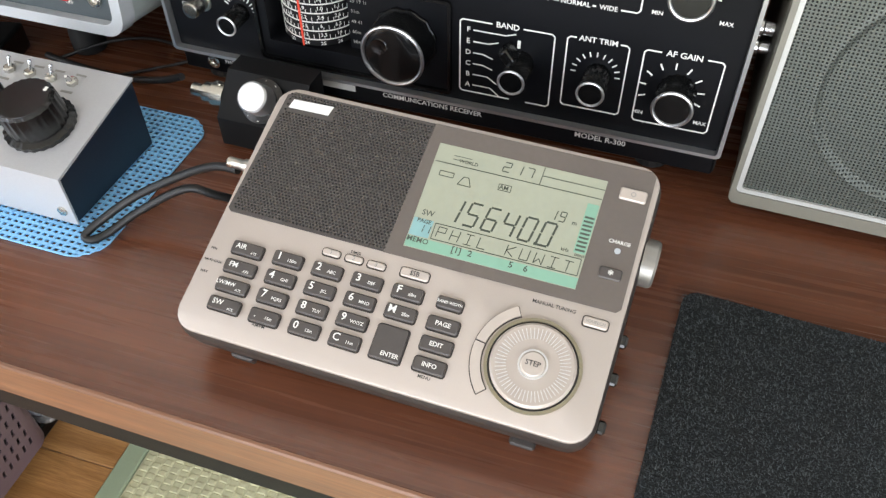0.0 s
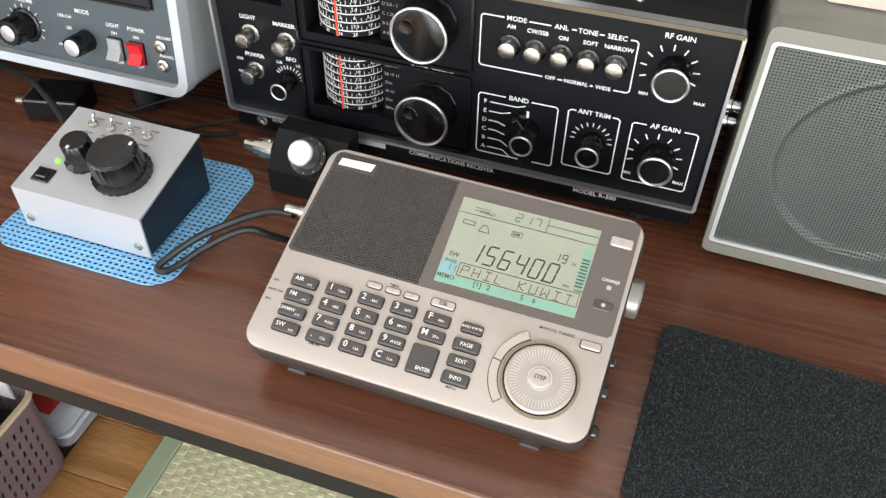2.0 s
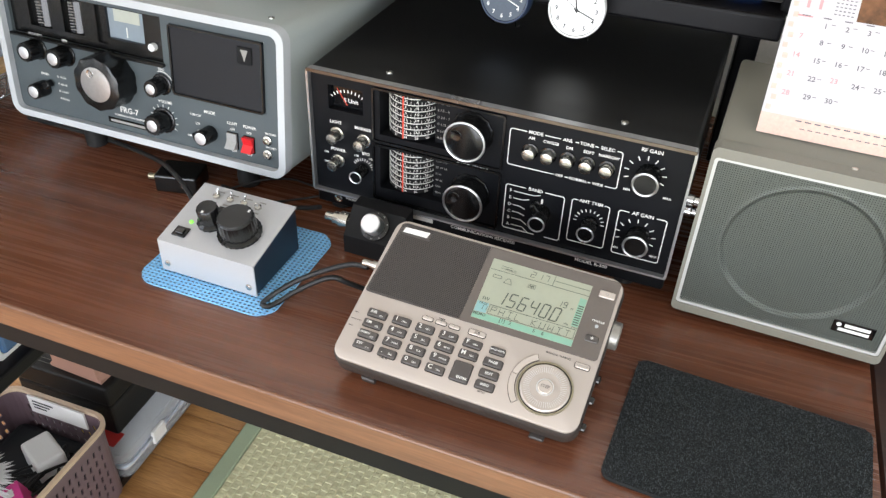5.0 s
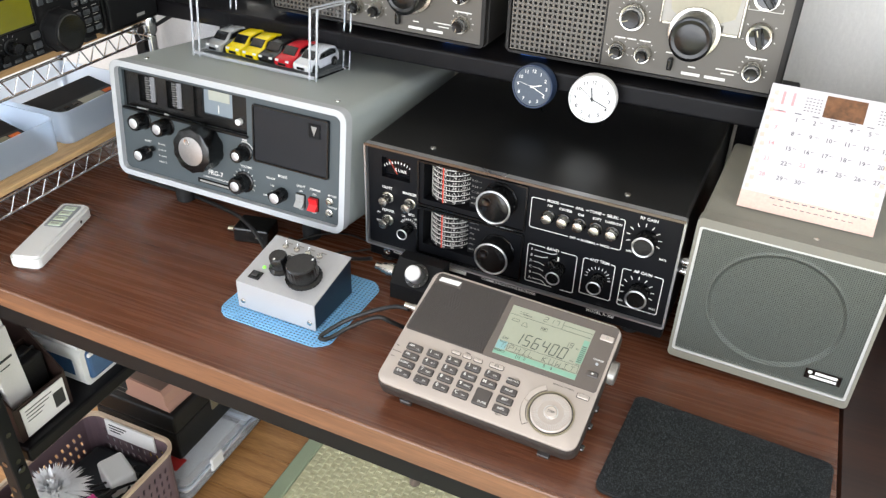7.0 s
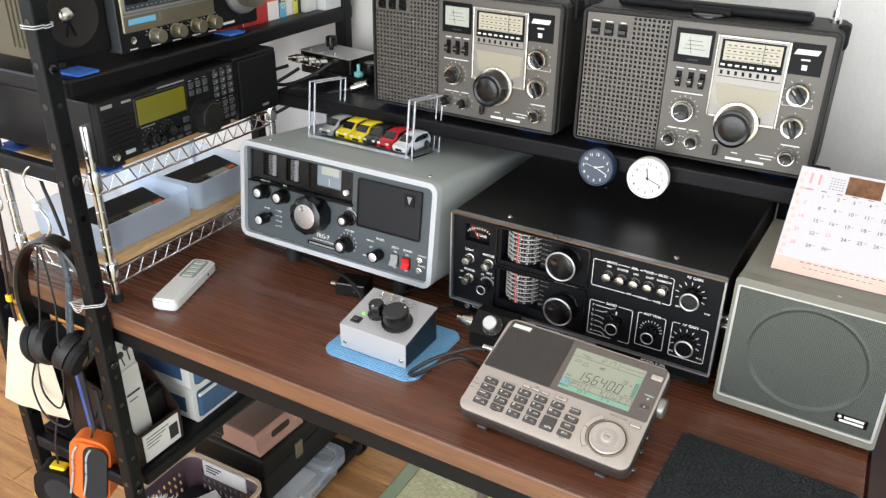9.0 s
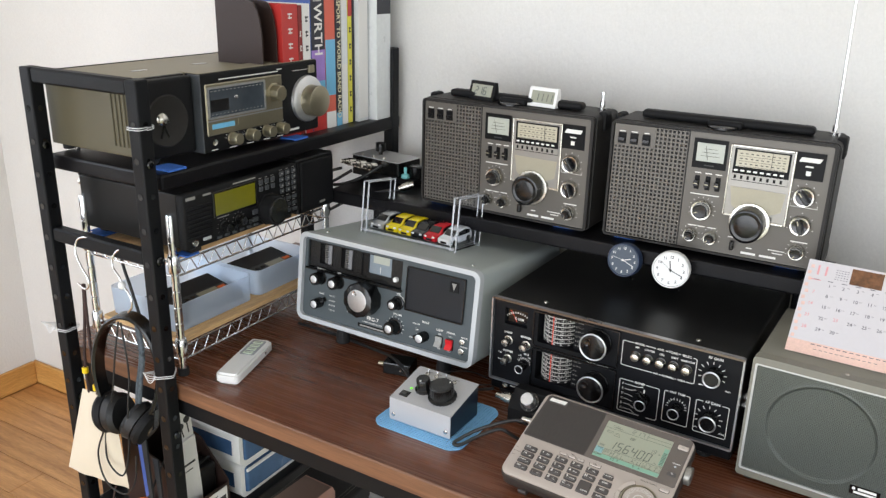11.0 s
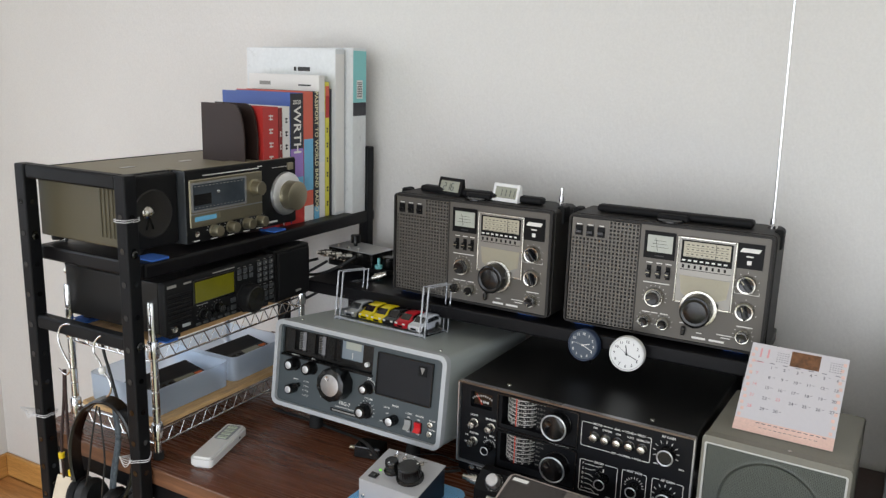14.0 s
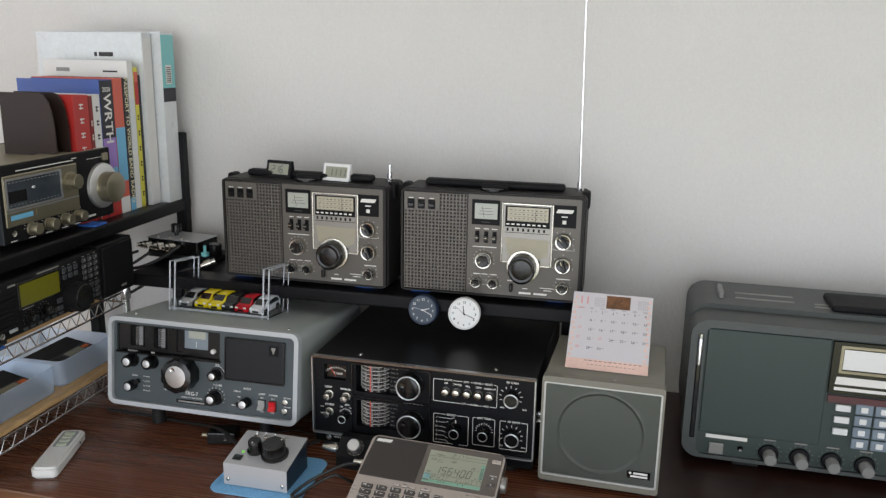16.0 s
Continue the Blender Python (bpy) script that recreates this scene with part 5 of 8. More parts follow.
    rows = ((("1", "120m"), ("4", "GHI"), ("7", "PQRS"), (".", "15m")), (("2", "ABC"), ("5", "JKL"), ("8", "TUV"), ("0", "13m")), (("3", "DEF"), ("6", "MNO"), ("9", "WXYZ"), ("C", "11m")), (("F", "60m"), ("M", "25m")))
    for i, col in enumerate(rows):
        for j, (s, sub) in enumerate(col):
            x, y = (-74.6, -54.6, -34.8, -14.8)[i], (-5.9, -5.75, -5.6, -5.6)[i] - 9.75 * j
            caption(key(x, y, 14.4, 6.4, SANGKEY), [(s, x - 4.0, y + 0.5, 3.6, 2.2), (sub, x + 2.6, y - 0.6, 1.5, 2.2)])
    caption(key(-15.1, -30.2, 14.6, 16, SANGKEY), [("ENTER", -13.0, -35.4, 2.0, 2.2)])
    for s, y in (("BAND WIDTH", -5), ("PAGE", -15.3), ("EDIT", -25), ("INFO", -34.7)):
        x = 5.4
        caption(key(x, y, 14.6 if y < -10 else 11.8, 6.4 if y < -10 else 5.4, SANGKEY), [(s, x, y, 2.1 if y < -10 else 1.3, 2.2)])
    for s, x in (("1", -56), ("2", -44.6), ("3", -33.4)):
        caption(key(x, 3.3, 8.6, 3.2, SANGKEYL, lab="small champagne key", rise=1.2), [(s, x, 3.3, 2, 1.2)], GREYPRINT)
    caption(key(-14.7, 4.1, 13.6, 4.4, SANGKEYL, lab="small champagne key", rise=1.2), [("SSB", -14.7, 4.1, 2.2, 1.2)], DKPRINT)
    caption(key(69.4, 4.9, 11, 4.3, SANGKEYL, lab="small champagne key", rise=1.2), [("SQUELCH", 69.4, 4.9, 1.4, 1.2)], GREYPRINT)
    caption(key(70.8, 69.1, 12.6, 6, SANGKEYL, lab="champagne power key", rise=2), [("O", 70.8, 69.1, 2.4, 2)], GREYPRINT)
    caption(key(69.9, 28.9, 10.4, 5.6, SANGKEY, rise=1.6), [("*", 69.9, 28.1, 4, 1.6)], PRINT)
    part("charge_lamp", prism(B(), [(70.4 + 1.4 * math.cos(a / 6), 40.4 + 1.4 * math.sin(a / 6)) for a in range(0, 38)], 0.6, 1.0, "z"), GREYPL, t, "small grey charge lamp")
    bm = B()
    for s, x, y, q, zz in (("TIMER", -45, 6.6, 1.4, 0), ("MANUAL TUNING", 50, 7.4, 1.7, 0), ("AM/PM", -76, -39.6, 1.5, 0), ("MENU", 4.5, -40, 1.5, 0), ("MIN", -112, -10, 1.2, 0), ("AM RF GAIN", -110, -16, 1.2, 0), ("MAX", -112, -22, 1.2, 0)):
        text(bm, s, q, pose(x, y, zz), "CENTER", 0.08)
    part("lettering", bm, DKPRINT, t)
    bm = B()
    text(bm, "CHARGE", 1.8, pose(70.4, 44.6, 0.72), "CENTER", 0.08)
    part("bezel_lettering", bm, PRINT, bz)
    # tuning wheel
    cx, cy = 48.4, -21.4
    n = 48
    circ = lambda r: [(cx + r * math.cos(2 * math.pi * i / n), cy + r * math.sin(2 * math.pi * i / n)) for i in range(n)]
    part("wheel_ring", ring(B(), circ(21.4), circ(19.9), 0, 1.6, "z"), GOLD, t, "thin gold ring round the tuning wheel", True)
    part("wheel_gap", ring(B(), circ(19.9), circ(18.9), 0, 0.4, "z"), GLOSS, t)
    w = part("tuning_wheel", lathe(B(), [(18.9, 0), (18.9, 2.2), (17.8, 3.2), (7.2, 2.7)], pose(cx, cy, 0), 48), SANGFACE, t, "champagne tuning wheel", True)
    bm = B()
    for i in range(56):
        a = 2 * math.pi * i / 56
        box(bm, 11.6, 16.4, -0.17, 0.17, 2.8, 3.25, 0, 1, pose(cx, cy, 0) @ pose(0, 0, 0, 0, 0, math.degrees(a)))
    tagged(part("wheel_ridge", bm, BRUSHED, w, "fine bright ridges"), kind="stuff")
    s = part("step_key", lathe(B(), [(5.7, 0), (5.7, 4.2), (5.0, 4.8)], pose(cx, cy, 0), 32), SANGKEYL, w, "round step key", True)
    part("step_ring", ring(B(), circ(6.6), circ(5.8), 2.4, 4, "z"), BRUSHED, w, "", True)
    bm = B()
    text(bm, "STEP", 2.3, pose(cx, cy, 4.82), "CENTER", 0.1)
    part("step_lettering", bm, DKPRINT, w)
    for a0, a1 in ((119, 170.5), (172, 223)):
        o = [(cx + 27.4 * math.cos(radians(a0 + (a1 - a0) * i / 10)), cy + 27.4 * math.sin(radians(a0 + (a1 - a0) * i / 10))) for i in range(11)]
        q = [(cx + 22.9 * math.cos(radians(a1 - (a1 - a0) * i / 10)), cy + 22.9 * math.sin(radians(a1 - (a1 - a0) * i / 10))) for i in range(11)]
        part("tuning_key", lay(o + q, 0, 1.4), SANGKEYL, t, "curved champagne tuning key")
        oo = [(cx + 27.9 * math.cos(radians(a0 - 0.8 + (a1 - a0 + 1.6) * i / 10)), cy + 27.9 * math.sin(radians(a0 - 0.8 + (a1 - a0 + 1.6) * i / 10))) for i in range(11)]
        qq = [(cx + 22.4 * math.cos(radians(a1 + 0.8 - (a1 - a0 + 1.6) * i / 10)), cy + 22.4 * math.sin(radians(a1 + 0.8 - (a1 - a0 + 1.6) * i / 10))) for i in range(11)]
        part("key_gap", lay(oo + qq, 0, 0.12), SANGSIDE, t)
    # side controls, jack, feet, stand
    part("side_knob", lathe(B(), [(11.5, 0), (11.5, 6), (10.5, 7.2), (4, 7.5)], pose(R, 44, -13, 0, 90, 0), 32, 0.05, 30), COUGSILVER, t, "grey volume knob on the side", True)
    for y in (4, -14, -36):
        part("side_switch", box(B(), R - 1, R + 3.2, y - 3, y + 3, -16, -11, 1, 1), GLOSS, t)
    for x in (-88, 52):
        part("front_foot", box(B(), x - 6, x + 6, D - 3.2, D + 4, -31, -24, 1, 1), SANGSIDE, t)
    part("stand", box(B(), -45, 25, 48, 54, -82, -31, 2, 1), SANGSIDE, t, "dark folding stand")
    part("antenna_jack", lathe(B(), [(3.8, 0), (3.8, 5), (3, 6), (3, 14), (2, 15)], pose(L, 40, -13, 0, -90, 0), 14), NICKEL, t, "silver plug in the antenna socket", True)


def build_loop_box():
    """Small wedge-shaped antenna control box in satin aluminium."""
    t = thing("antenna_control_box", pose(-0.384, 0.290, 0.7035, 0, 0, -1.5), "satin aluminium antenna control box with two black knobs", "control box")
    W, D, hf, hb = 100, 76, 33, 48
    bm = B()
    prism(bm, [(0, 0.5), (D, 0.5), (D, hb), (0, hf)], 1, W - 1, "x")
    part("body", bm, NAVY, t, "dark blue-black inner body")
    bm = B()
    prism(bm, [(-1, 0), (0.4, 0), (0.4, hf - 0.6), (D + 0.4, hb - 0.4), (D + 1, hb + 1), (-1, hf + 1)], 0, W, "x")
    part("cover", bm, SATIN, t, "folded satin aluminium cover")
    for x in (7, 93):
        part("screw", lathe(B(), [(3.2, 0), (3, 1), (1.2, 1.6)], out_y(x, -1, 9), 14), NICKEL, t, "", True)
    tilt = math.degrees(math.atan2(hb - hf, D))

    def up(x, y):
        a = radians(tilt)
        return pose(x, y * math.cos(a), hf + 1 + y * math.sin(a), tilt, 0, 0)

    s = part("power_switch", box(B(), -7, 7, -6, 6, 0, 1.6, 0.6, 1, up(16, 14)), BLKPL, t, "black rocker switch")
    part("rocker", box(B(), -4, 4, -3.2, 3.2, 1.4, 3, 0.6, 1, up(16, 14)), GLOSS, s)
    part("lamp", lathe(B(), [(2, 0), (2, 1.2), (1, 2.2)], up(18, 28), 14), LED, t, "lit green lamp", True)
    k = part("knob", lathe(B(), [(13, 0), (13.4, 3), (10.4, 5), (10.0, 19), (8.8, 20.4)], up(36, 34), 70, 0.05, 14), BLKPL, t, "small black knob", True)
    part("pointer_mark", box(B(), -1, 1, -8, -5.6, 20.3, 20.8, 0, 1, up(36, 34)), PRINT, k)
    k = part("knob", lathe(B(), [(20.4, 0), (20.8, 3), (17.6, 4.4), (17.0, 20.6), (15.6, 22)], up(68, 31), 96, 0.035, 24), BLKPL, t, "large black knob", True)
    part("pointer_mark", box(B(), 8, 10, 8, 11, 22, 22.5, 0, 1, up(68, 31)), PRINT, k)
    part("knob_top", lathe(B(), [(15.0, 21.8), (14.6, 22.3)], up(68, 31), 36), BLKPL, k, "", True)
    part("name_strip", box(B(), 32, 62, 48, 55, 0, 0.4, 0, 1, up(0, 0)), DKPRINT, t, "dark printed strip")
    for i, x in enumerate((22, 37, 52, 67)):
        c = part("toggle_nut", lathe(B(), [(3.6, 0), (3.6, 2.6), (2.4, 3.2)], up(x, 65), 6), NICKEL, t)
        part("toggle_lever", lathe(B(), [(1.0, 2), (1.3, 8.4), (0.9, 9.2)], up(x, 65) @ pose(0, 0, 0, -24 if i != 3 else 18, 8, 0), 10), CHROME, c, "bright toggle lever", True)
    bm = B()
    for x in (22, 37, 52, 67):
        box(bm, x - 4, x + 4, 57, 58.6, 0, 0.2, 0, 1, up(0, 0))
        box(bm, x - 2, x + 5, 71, 72.4, 0, 0.2, 0, 1, up(0, 0))
    part("lettering", bm, GREYPRINT, t)


def build_net_mat():
    """Blue anti-slip mat with a grid of slot-shaped openings."""
    t = thing("net_mat", pose(-0.4035, 0.2685, 0.7004, 0, 0, -1.5), "light blue open-weave anti-slip mat lying on the desk", "mat")
    W, D, px, py = 143, 132, 4.6, 4.0
    nx, ny = int(W / px), int(D / py)
    bm = B()

    def inside(p):
        """Draws points beyond the round corners back onto them."""
        x, y = p
        cx, cy = min(max(x, 20), W - 20), min(max(y, 20), D - 20)
        d = math.hypot(x - cx, y - cy)
        return p if d <= 20 else (cx + (x - cx) * 20 / d, cy + (y - cy) * 20 / d)

    for j in range(ny):
        for i in range(nx):
            x, y = (i + 0.5) * px, (j + 0.5) * py
            cx, cy = min(max(x, 20), W - 20), min(max(y, 20), D - 20)
            if math.hypot(x - cx, y - cy) > 21.5:
                continue
            o = [inside(q) for q in ((x - px / 2, y - py / 2), (x + px / 2, y - py / 2), (x + px / 2, y + py / 2), (x - px / 2, y + py / 2))]
            q = [inside(w) for w in ((x - 1.5, y - 1.2), (x + 1.5, y - 1.0), (x + 1.5, y + 1.2), (x - 1.5, y + 1.0))]
            rows = [[bm.verts.new((a, b, z)) for a, b in ring_] for ring_, z in ((o, 0.1), (o, 1.3), (q, 1.3), (q, 0.1))]
            for r0, r1 in zip(rows, rows[1:]):
                for k in range(4):
                    bm.faces.new((r0[k], r0[(k + 1) % 4], r1[(k + 1) % 4], r1[k]))
    tagged(part("weave", bm, BLUENET, t, "light blue foam weave"), kind="stuff")
    return t


def build_carpet_mat():
    m = pose(0.0414, 0.2078, 0.7003, 0, 0, -4)
    t = thing("carpet_mat", m, "charcoal needle-felt mat with rounded corners lying on the desk", "mat")
    part("felt", prism(B(), rounded(0, 183, 0, 131, 9, 5), 0, 3.5, "z"), CARPET, t)
    rnd = random.Random(5)
    verts, faces = [], []
    for _ in range(42000):
        x, y = rnd.uniform(0.5, 182.5), rnd.uniform(0.5, 130.5)
        if min(x, 183 - x) + min(y, 131 - y) < 5:
            continue
        a, l, h = rnd.uniform(0, 6.28), rnd.uniform(0.7, 2.0), rnd.uniform(0.2, 1.2)
        dx, dy = math.cos(a) * l, math.sin(a) * l
        k = len(verts)
        verts += [(x * MM, y * MM, 0.0033), ((x + dy * 0.4) * MM, (y - dx * 0.4) * MM, 0.0034), ((x + dx) * MM, (y + dy) * MM, (3.4 + h) * MM)]
        faces.append((k, k + 1, k + 2))
    me = bpy.data.meshes.new("fibre")
    me.from_pydata(verts, [], faces)
    me.materials.append(FIBRE)
    f = new("fibre", me)
    f.parent = t
    tagged(f, "short felt fibres", kind="stuff")


def build_speaker():
    t = thing("extension_speaker", pose(0.070, 0.412, 0.70, 0, 0, -3), "grey extension speaker with perforated front and silver frame", "speaker")
    W, z0, z1 = 165, 16, 165
    bm = B()
    box(bm, -3, W + 4, 6, 185, 9, z1 + 8, 4, 2)
    part("cabinet", bm, SPKBODY, t, "warm grey steel cabinet", True)
    part("frame", ring(B(), rounded(-1, W + 2, z0, z1, 3, 3), rounded(1.6, W - 0.6, z0 + 2.6, z1 - 2.6, 2, 3), -2, 4), SILVER, t, "thin silver frame")
    part("lip", ring(B(), rounded(-4, W + 5, 8, z1 + 9, 5, 3), rounded(-1, W + 2, z0, z1, 3, 3), -3.2, 12), SPKBODY, t)
    part("backing", box(B(), 1, W - 1, 3.4, 4.4, z0 + 2, z1 - 2), COUGBODY, t)
    bm = perforated(B(), 1.5, W - 0.5, z0 + 2.5, z1 - 2.5, 1.95, 0.95, 0.4, -0.4)
    cx, cz = 83, 92
    for v in bm.verts:
        r = math.hypot(v.co.x - cx, v.co.z - cz)
        v.co.y += 2.4 * min(1, max(0, (62 - r) / 3.2)) - 0.5 * max(0, 1 - abs(r - 63) / 2.4)
    part("grille", bm, SPKMESH, t, "dark grey perforated metal grille with a recessed round field")
    b = part("badge", box(B(), 125, 158, -1.6, -0.5, 30, 42, 0.5, 1), GLOSS, t, "small black name plate")
    bm = B()
    bar(bm, 144, 38.4, 20, 3.2, -1.6), bar(bm, 142, 33.6, 24, 3, -1.6), lathe(bm, [(2, 0), (2, 0.3)], out_y(129.5, -1.6, 38.4), 12)
    part("badge_mark", bm, PRINT, b)
    part("case_screw", lathe(B(), [(2.6, 0), (2.4, 1), (1, 1.5)], pose(98, 10, z1 + 8), 14), NICKEL, t, "", True)
    for x in (10, 150):
        for y in (14, 165):
            part("foot", lathe(B(), [(8, 0), (9, 2), (9, 9)], pose(x, y, 0), 14), RUBBER, t)


def build_calendar():
    c = Vector((0.094, 0.447, 0.874))
    lean = math.degrees(math.atan2(0.088, 0.094))
    t = thing("desk_calendar", pose(c.x, c.y, c.z, -lean, 0, -2.5), "month calendar card in a clear stand on the speaker", "calendar")
    W, Hh = 122, 129
    cd = part("card", box(B(), 1, W - 1, -0.6, 0, 1, Hh - 1), CALPAPER, t, "white calendar sheet")
    part("holder_stand", box(B(), 2, W + 8, 0.3, 1.6, 0, 118, 0.3, 1, pose(0, 4, -1.5, -84 + 34, 0, 0)), CLEARPL, t, "clear acrylic back leg").visible_shadow = False
    y = -0.6
    part("lower_border", bar(B(), W / 2, 9, W - 2, 17, y, 0.06), CALPINK, cd, "salmon lower border")
    for e_ in (5, W - 7):
        for k in range(12):
            part("flower_print", bar(B(), e_ + (k % 2) * 2, 22 + 8.8 * k, 4, 4.4, y), CALPINK, cd)
    part("photo", bar(B(), 70, 114, 36, 22, y, 0.1), CALPHOTO, cd, "small brown photograph of a room")
    bm = B()
    ftext(bm, "11", 19, 114, 13, y)
    bar(bm, 14, 101, 12, 1.2, y)
    for z in (84, 68, 52, 36):
        ftext(bm, str({84: 7, 68: 14, 52: 21, 36: 28}[z]), 15, z, 4.2, y)
    ftext(bm, "23", 47.5, 52, 4.2, y)
    part("red_print", bm, CALRED, cd, "red month number and holidays")
    bm = B()
    days = ((None, 1, 2, 3, 4, 5, 6), (None, 8, 9, 10, 11, 12, 13), (None, 15, 16, 17, 18, 19, 20), (None, 22, None, 24, 25, 26, 27), (None, 29, 30, None, None, None, None))
    for r, row in enumerate(days):
        for q, d in enumerate(row):
            if d:
                ftext(bm, str(d), 15 + 16.2 * q, 96 - 15.2 * r - (0 if r else 1), 4.2, y)
                bar(bm, 20.5 + 16.2 * q, 97 - 15.2 * r, 3, 0.5, y, 0.1)
    for k in range(7):
        bar(bm, 15 + 16 * k, 101.5, 6, 0.9, y)
    for k in range(12):
        bar(bm, 30 + 7.2 * k, 15, 4.6, 1.0, y), bar(bm, 34 + 6 * k, 9, 3.6, 0.7, y)
    for x in (42, 107):
        for k in range(5):
            for q in range(5):
                bar(bm, x - 6.4 + 3.2 * q, 119 - 3.2 * k, 1.7, 0.8, y)
    part("black_print", bm, CALINK, cd, "printed dates")


def build_round_clock(m, case, face, pointers_at, digits, label):
    t = thing("table_clock", m, label, "clock", "round table clocks")
    part("case", lathe(B(), [(27, -16), (30, -14), (30, 0), (29, 2), (27.4, 2), (26.8, -0.4)], pose(0, 0, 0, 90, 0, 0), 40), case, t, "round plastic case", True)
    f = part("face", lathe(B(), [(26.6, 0), (26.6, 1.2)], pose(0, 0, 0, 90, 0, 0), 40), face, t, "", True)
    bm = B()
    for k in range(12):
        a = radians(90 - 30 * k)
        ftext(bm, str(k or 12), 21 * math.cos(a), 21 * math.sin(a), 4.6, -1.3)
    part("numerals", bm, digits, f)
    bm = B()
    for a, l, w in pointers_at:
        a = radians(90 - a)
        line(bm, (-3 * math.cos(a), -3 * math.sin(a)), (l * math.cos(a), l * math.sin(a)), w, -1.6)
    lathe(bm, [(1.8, 0), (1.8, 1)], out_y(0, -1.4, 0), 12)
    part("pointers", bm, digits, f, "clock pointers")
    for x in (-14, 14):
        bm = B()
        tube(bm, [(x, 6, -24), (x, 14, -34), (x * 1.1, 22, -33.8)], 0.7, 6)
        part("wire_foot", bm, CHROME, t)
    return t


def build_small_clock(m, case, digits, label):
    t = thing("digital_clock", m, label, "clock", "small digital clocks on the radio")
    bm = B()
    prism(bm, [(0, 0), (18, 0), (13, 29), (8, 29)], 0, 52, "x")
    part("case", bm, case, t, "wedge-shaped plastic case")
    tilt = math.degrees(math.atan2(8, 29))
    p = pose(0, 0, 0, -tilt, 0, 0)
    d = part("display", box(B(), 5, 47, -0.4, 0.3, 6, 25, 0, 1, p), LCDSMALL, t, "grey display")
    bm = seven(B(), digits, 12, 9, 5.4, 12, 8.6, 1.5, -0.5, 0.08)
    for v in bm.verts:
        v.co = p @ v.co
    part("segment_print", bm, LCDSEG, d)


def build_tuner():
    """Black box with a numbered white dial, and the plug on its side."""
    t = thing("attenuator_box", pose(-0.243, 0.381, 0.70, 0, 0, -2), "small black box with a white-topped dial and silver plug", "box")
    bm = B()
    prism(bm, [(0, 0), (38, 0), (38, 42), (22, 42), (0, 20)], 0, 56, "x")
    part("case", bm, BLKMAT, t, "matt black plastic case")
    q = pose(29, 11, 31, 45, 0, 0)
    d = part("dial", lathe(B(), [(14, 0), (14, 3), (9, 4)], q, 32), BLKPL, t, "numbered black dial", True)
    part("dial_cap", lathe(B(), [(9.6, 3), (9.6, 16), (8.6, 17)], q, 28), BRUSHED, d, "silver dial cap", True)
    bm = B()
    for k, s in enumerate("0123456789"):
        a = radians(200 + 36 * k)
        text(bm, s, 2.6, q @ pose(11.6 * math.cos(a), 11.6 * math.sin(a), 3.2) @ pose(0, 0, 0, 0, 0, math.degrees(a) + 90))
    part("numbers", bm, PRINT, d)
    bm = B()
    lathe(bm, [(6.4, 0), (6.4, 4), (8.6, 5), (8.6, 14), (6.6, 15), (6.6, 21), (4.4, 22), (4.4, 30)], pose(0, 22, 20, 0, -90, 0), 20)
    part("plug", bm, NICKEL, t, "silver coaxial plug", True)
    bm = B()
    lathe(bm, [(1.6, -3), (1.6, 3)], pose(-9, 22, 27), 8)
    part("plug_pin", bm, NICKEL, t)


def build_adapter():
    t = thing("power_adapter", pose(-0.470, 0.398, 0.70, 0, 0, 12), "small black adapter box with a brass socket", "adapter")
    part("case", box(B(), 0, 46, 0, 34, 1, 21, 2, 2), BLKPL, t)
    part("socket", lathe(B(), [(4.4, 0), (4.4, 3), (3.4, 4), (3.4, 11)], pose(0, 12, 12, 0, -90, 0), 14), GOLD, t, "brass threaded socket", True)
    part("screw", lathe(B(), [(1.6, 0), (1.4, 0.8)], out_y(30, 0, 10), 10), NICKEL, t)
    part("pad", box(B(), 6, 40, 6, 28, 0, 1.2), RUBBER, t)


def build_remote():
    t = thing("remote_control", pose(-0.6695, 0.302, 0.70, 0, 0, 107), "white remote control with grey button panel lying on the desk", "remote control")
    bm = B()
    prism(bm, rounded(-64, 64, -19.5, 19.5, 9, 5), 0, 18, "z")
    bmesh.ops.bevel(bm, geom=[e for e in bm.edges if abs(e.verts[0].co.z - e.verts[1].co.z) < 0.1], offset=3.5, segments=3, affect="EDGES")
    part("body", bm, WHITEPL, t, "", True)
    p = part("button_panel", prism(B(), rounded(4, 56, -12, 12, 3, 3), 17.6, 18.4, "z"), KEYLIGHT, t, "grey button panel")
    for x in (11, 24, 36, 48):
        k_ = part("button", box(B(), x - 4.4, x + 4.4, -8, 8, 18, 19.2, 0.8, 1), PALEGREEN, p, "wide pale green button")
        part("button_mark", box(B(), x - 0.8, x + 0.8, -5, 5, 19.2, 19.35), GREYPRINT, k_)
    part("lens", lathe(B(), [(2.4, 0), (2, 1)], pose(34, -19, 9, 90, 0, 0), 12), GLOSS, t)


def build_cable(name, pts, r, label, mat=CABLE):
    bm = B()
    tube(bm, pts, r, 10)
    solid(name, bm, mat, Matrix(), label, "cable", smooth=True, scale=1)


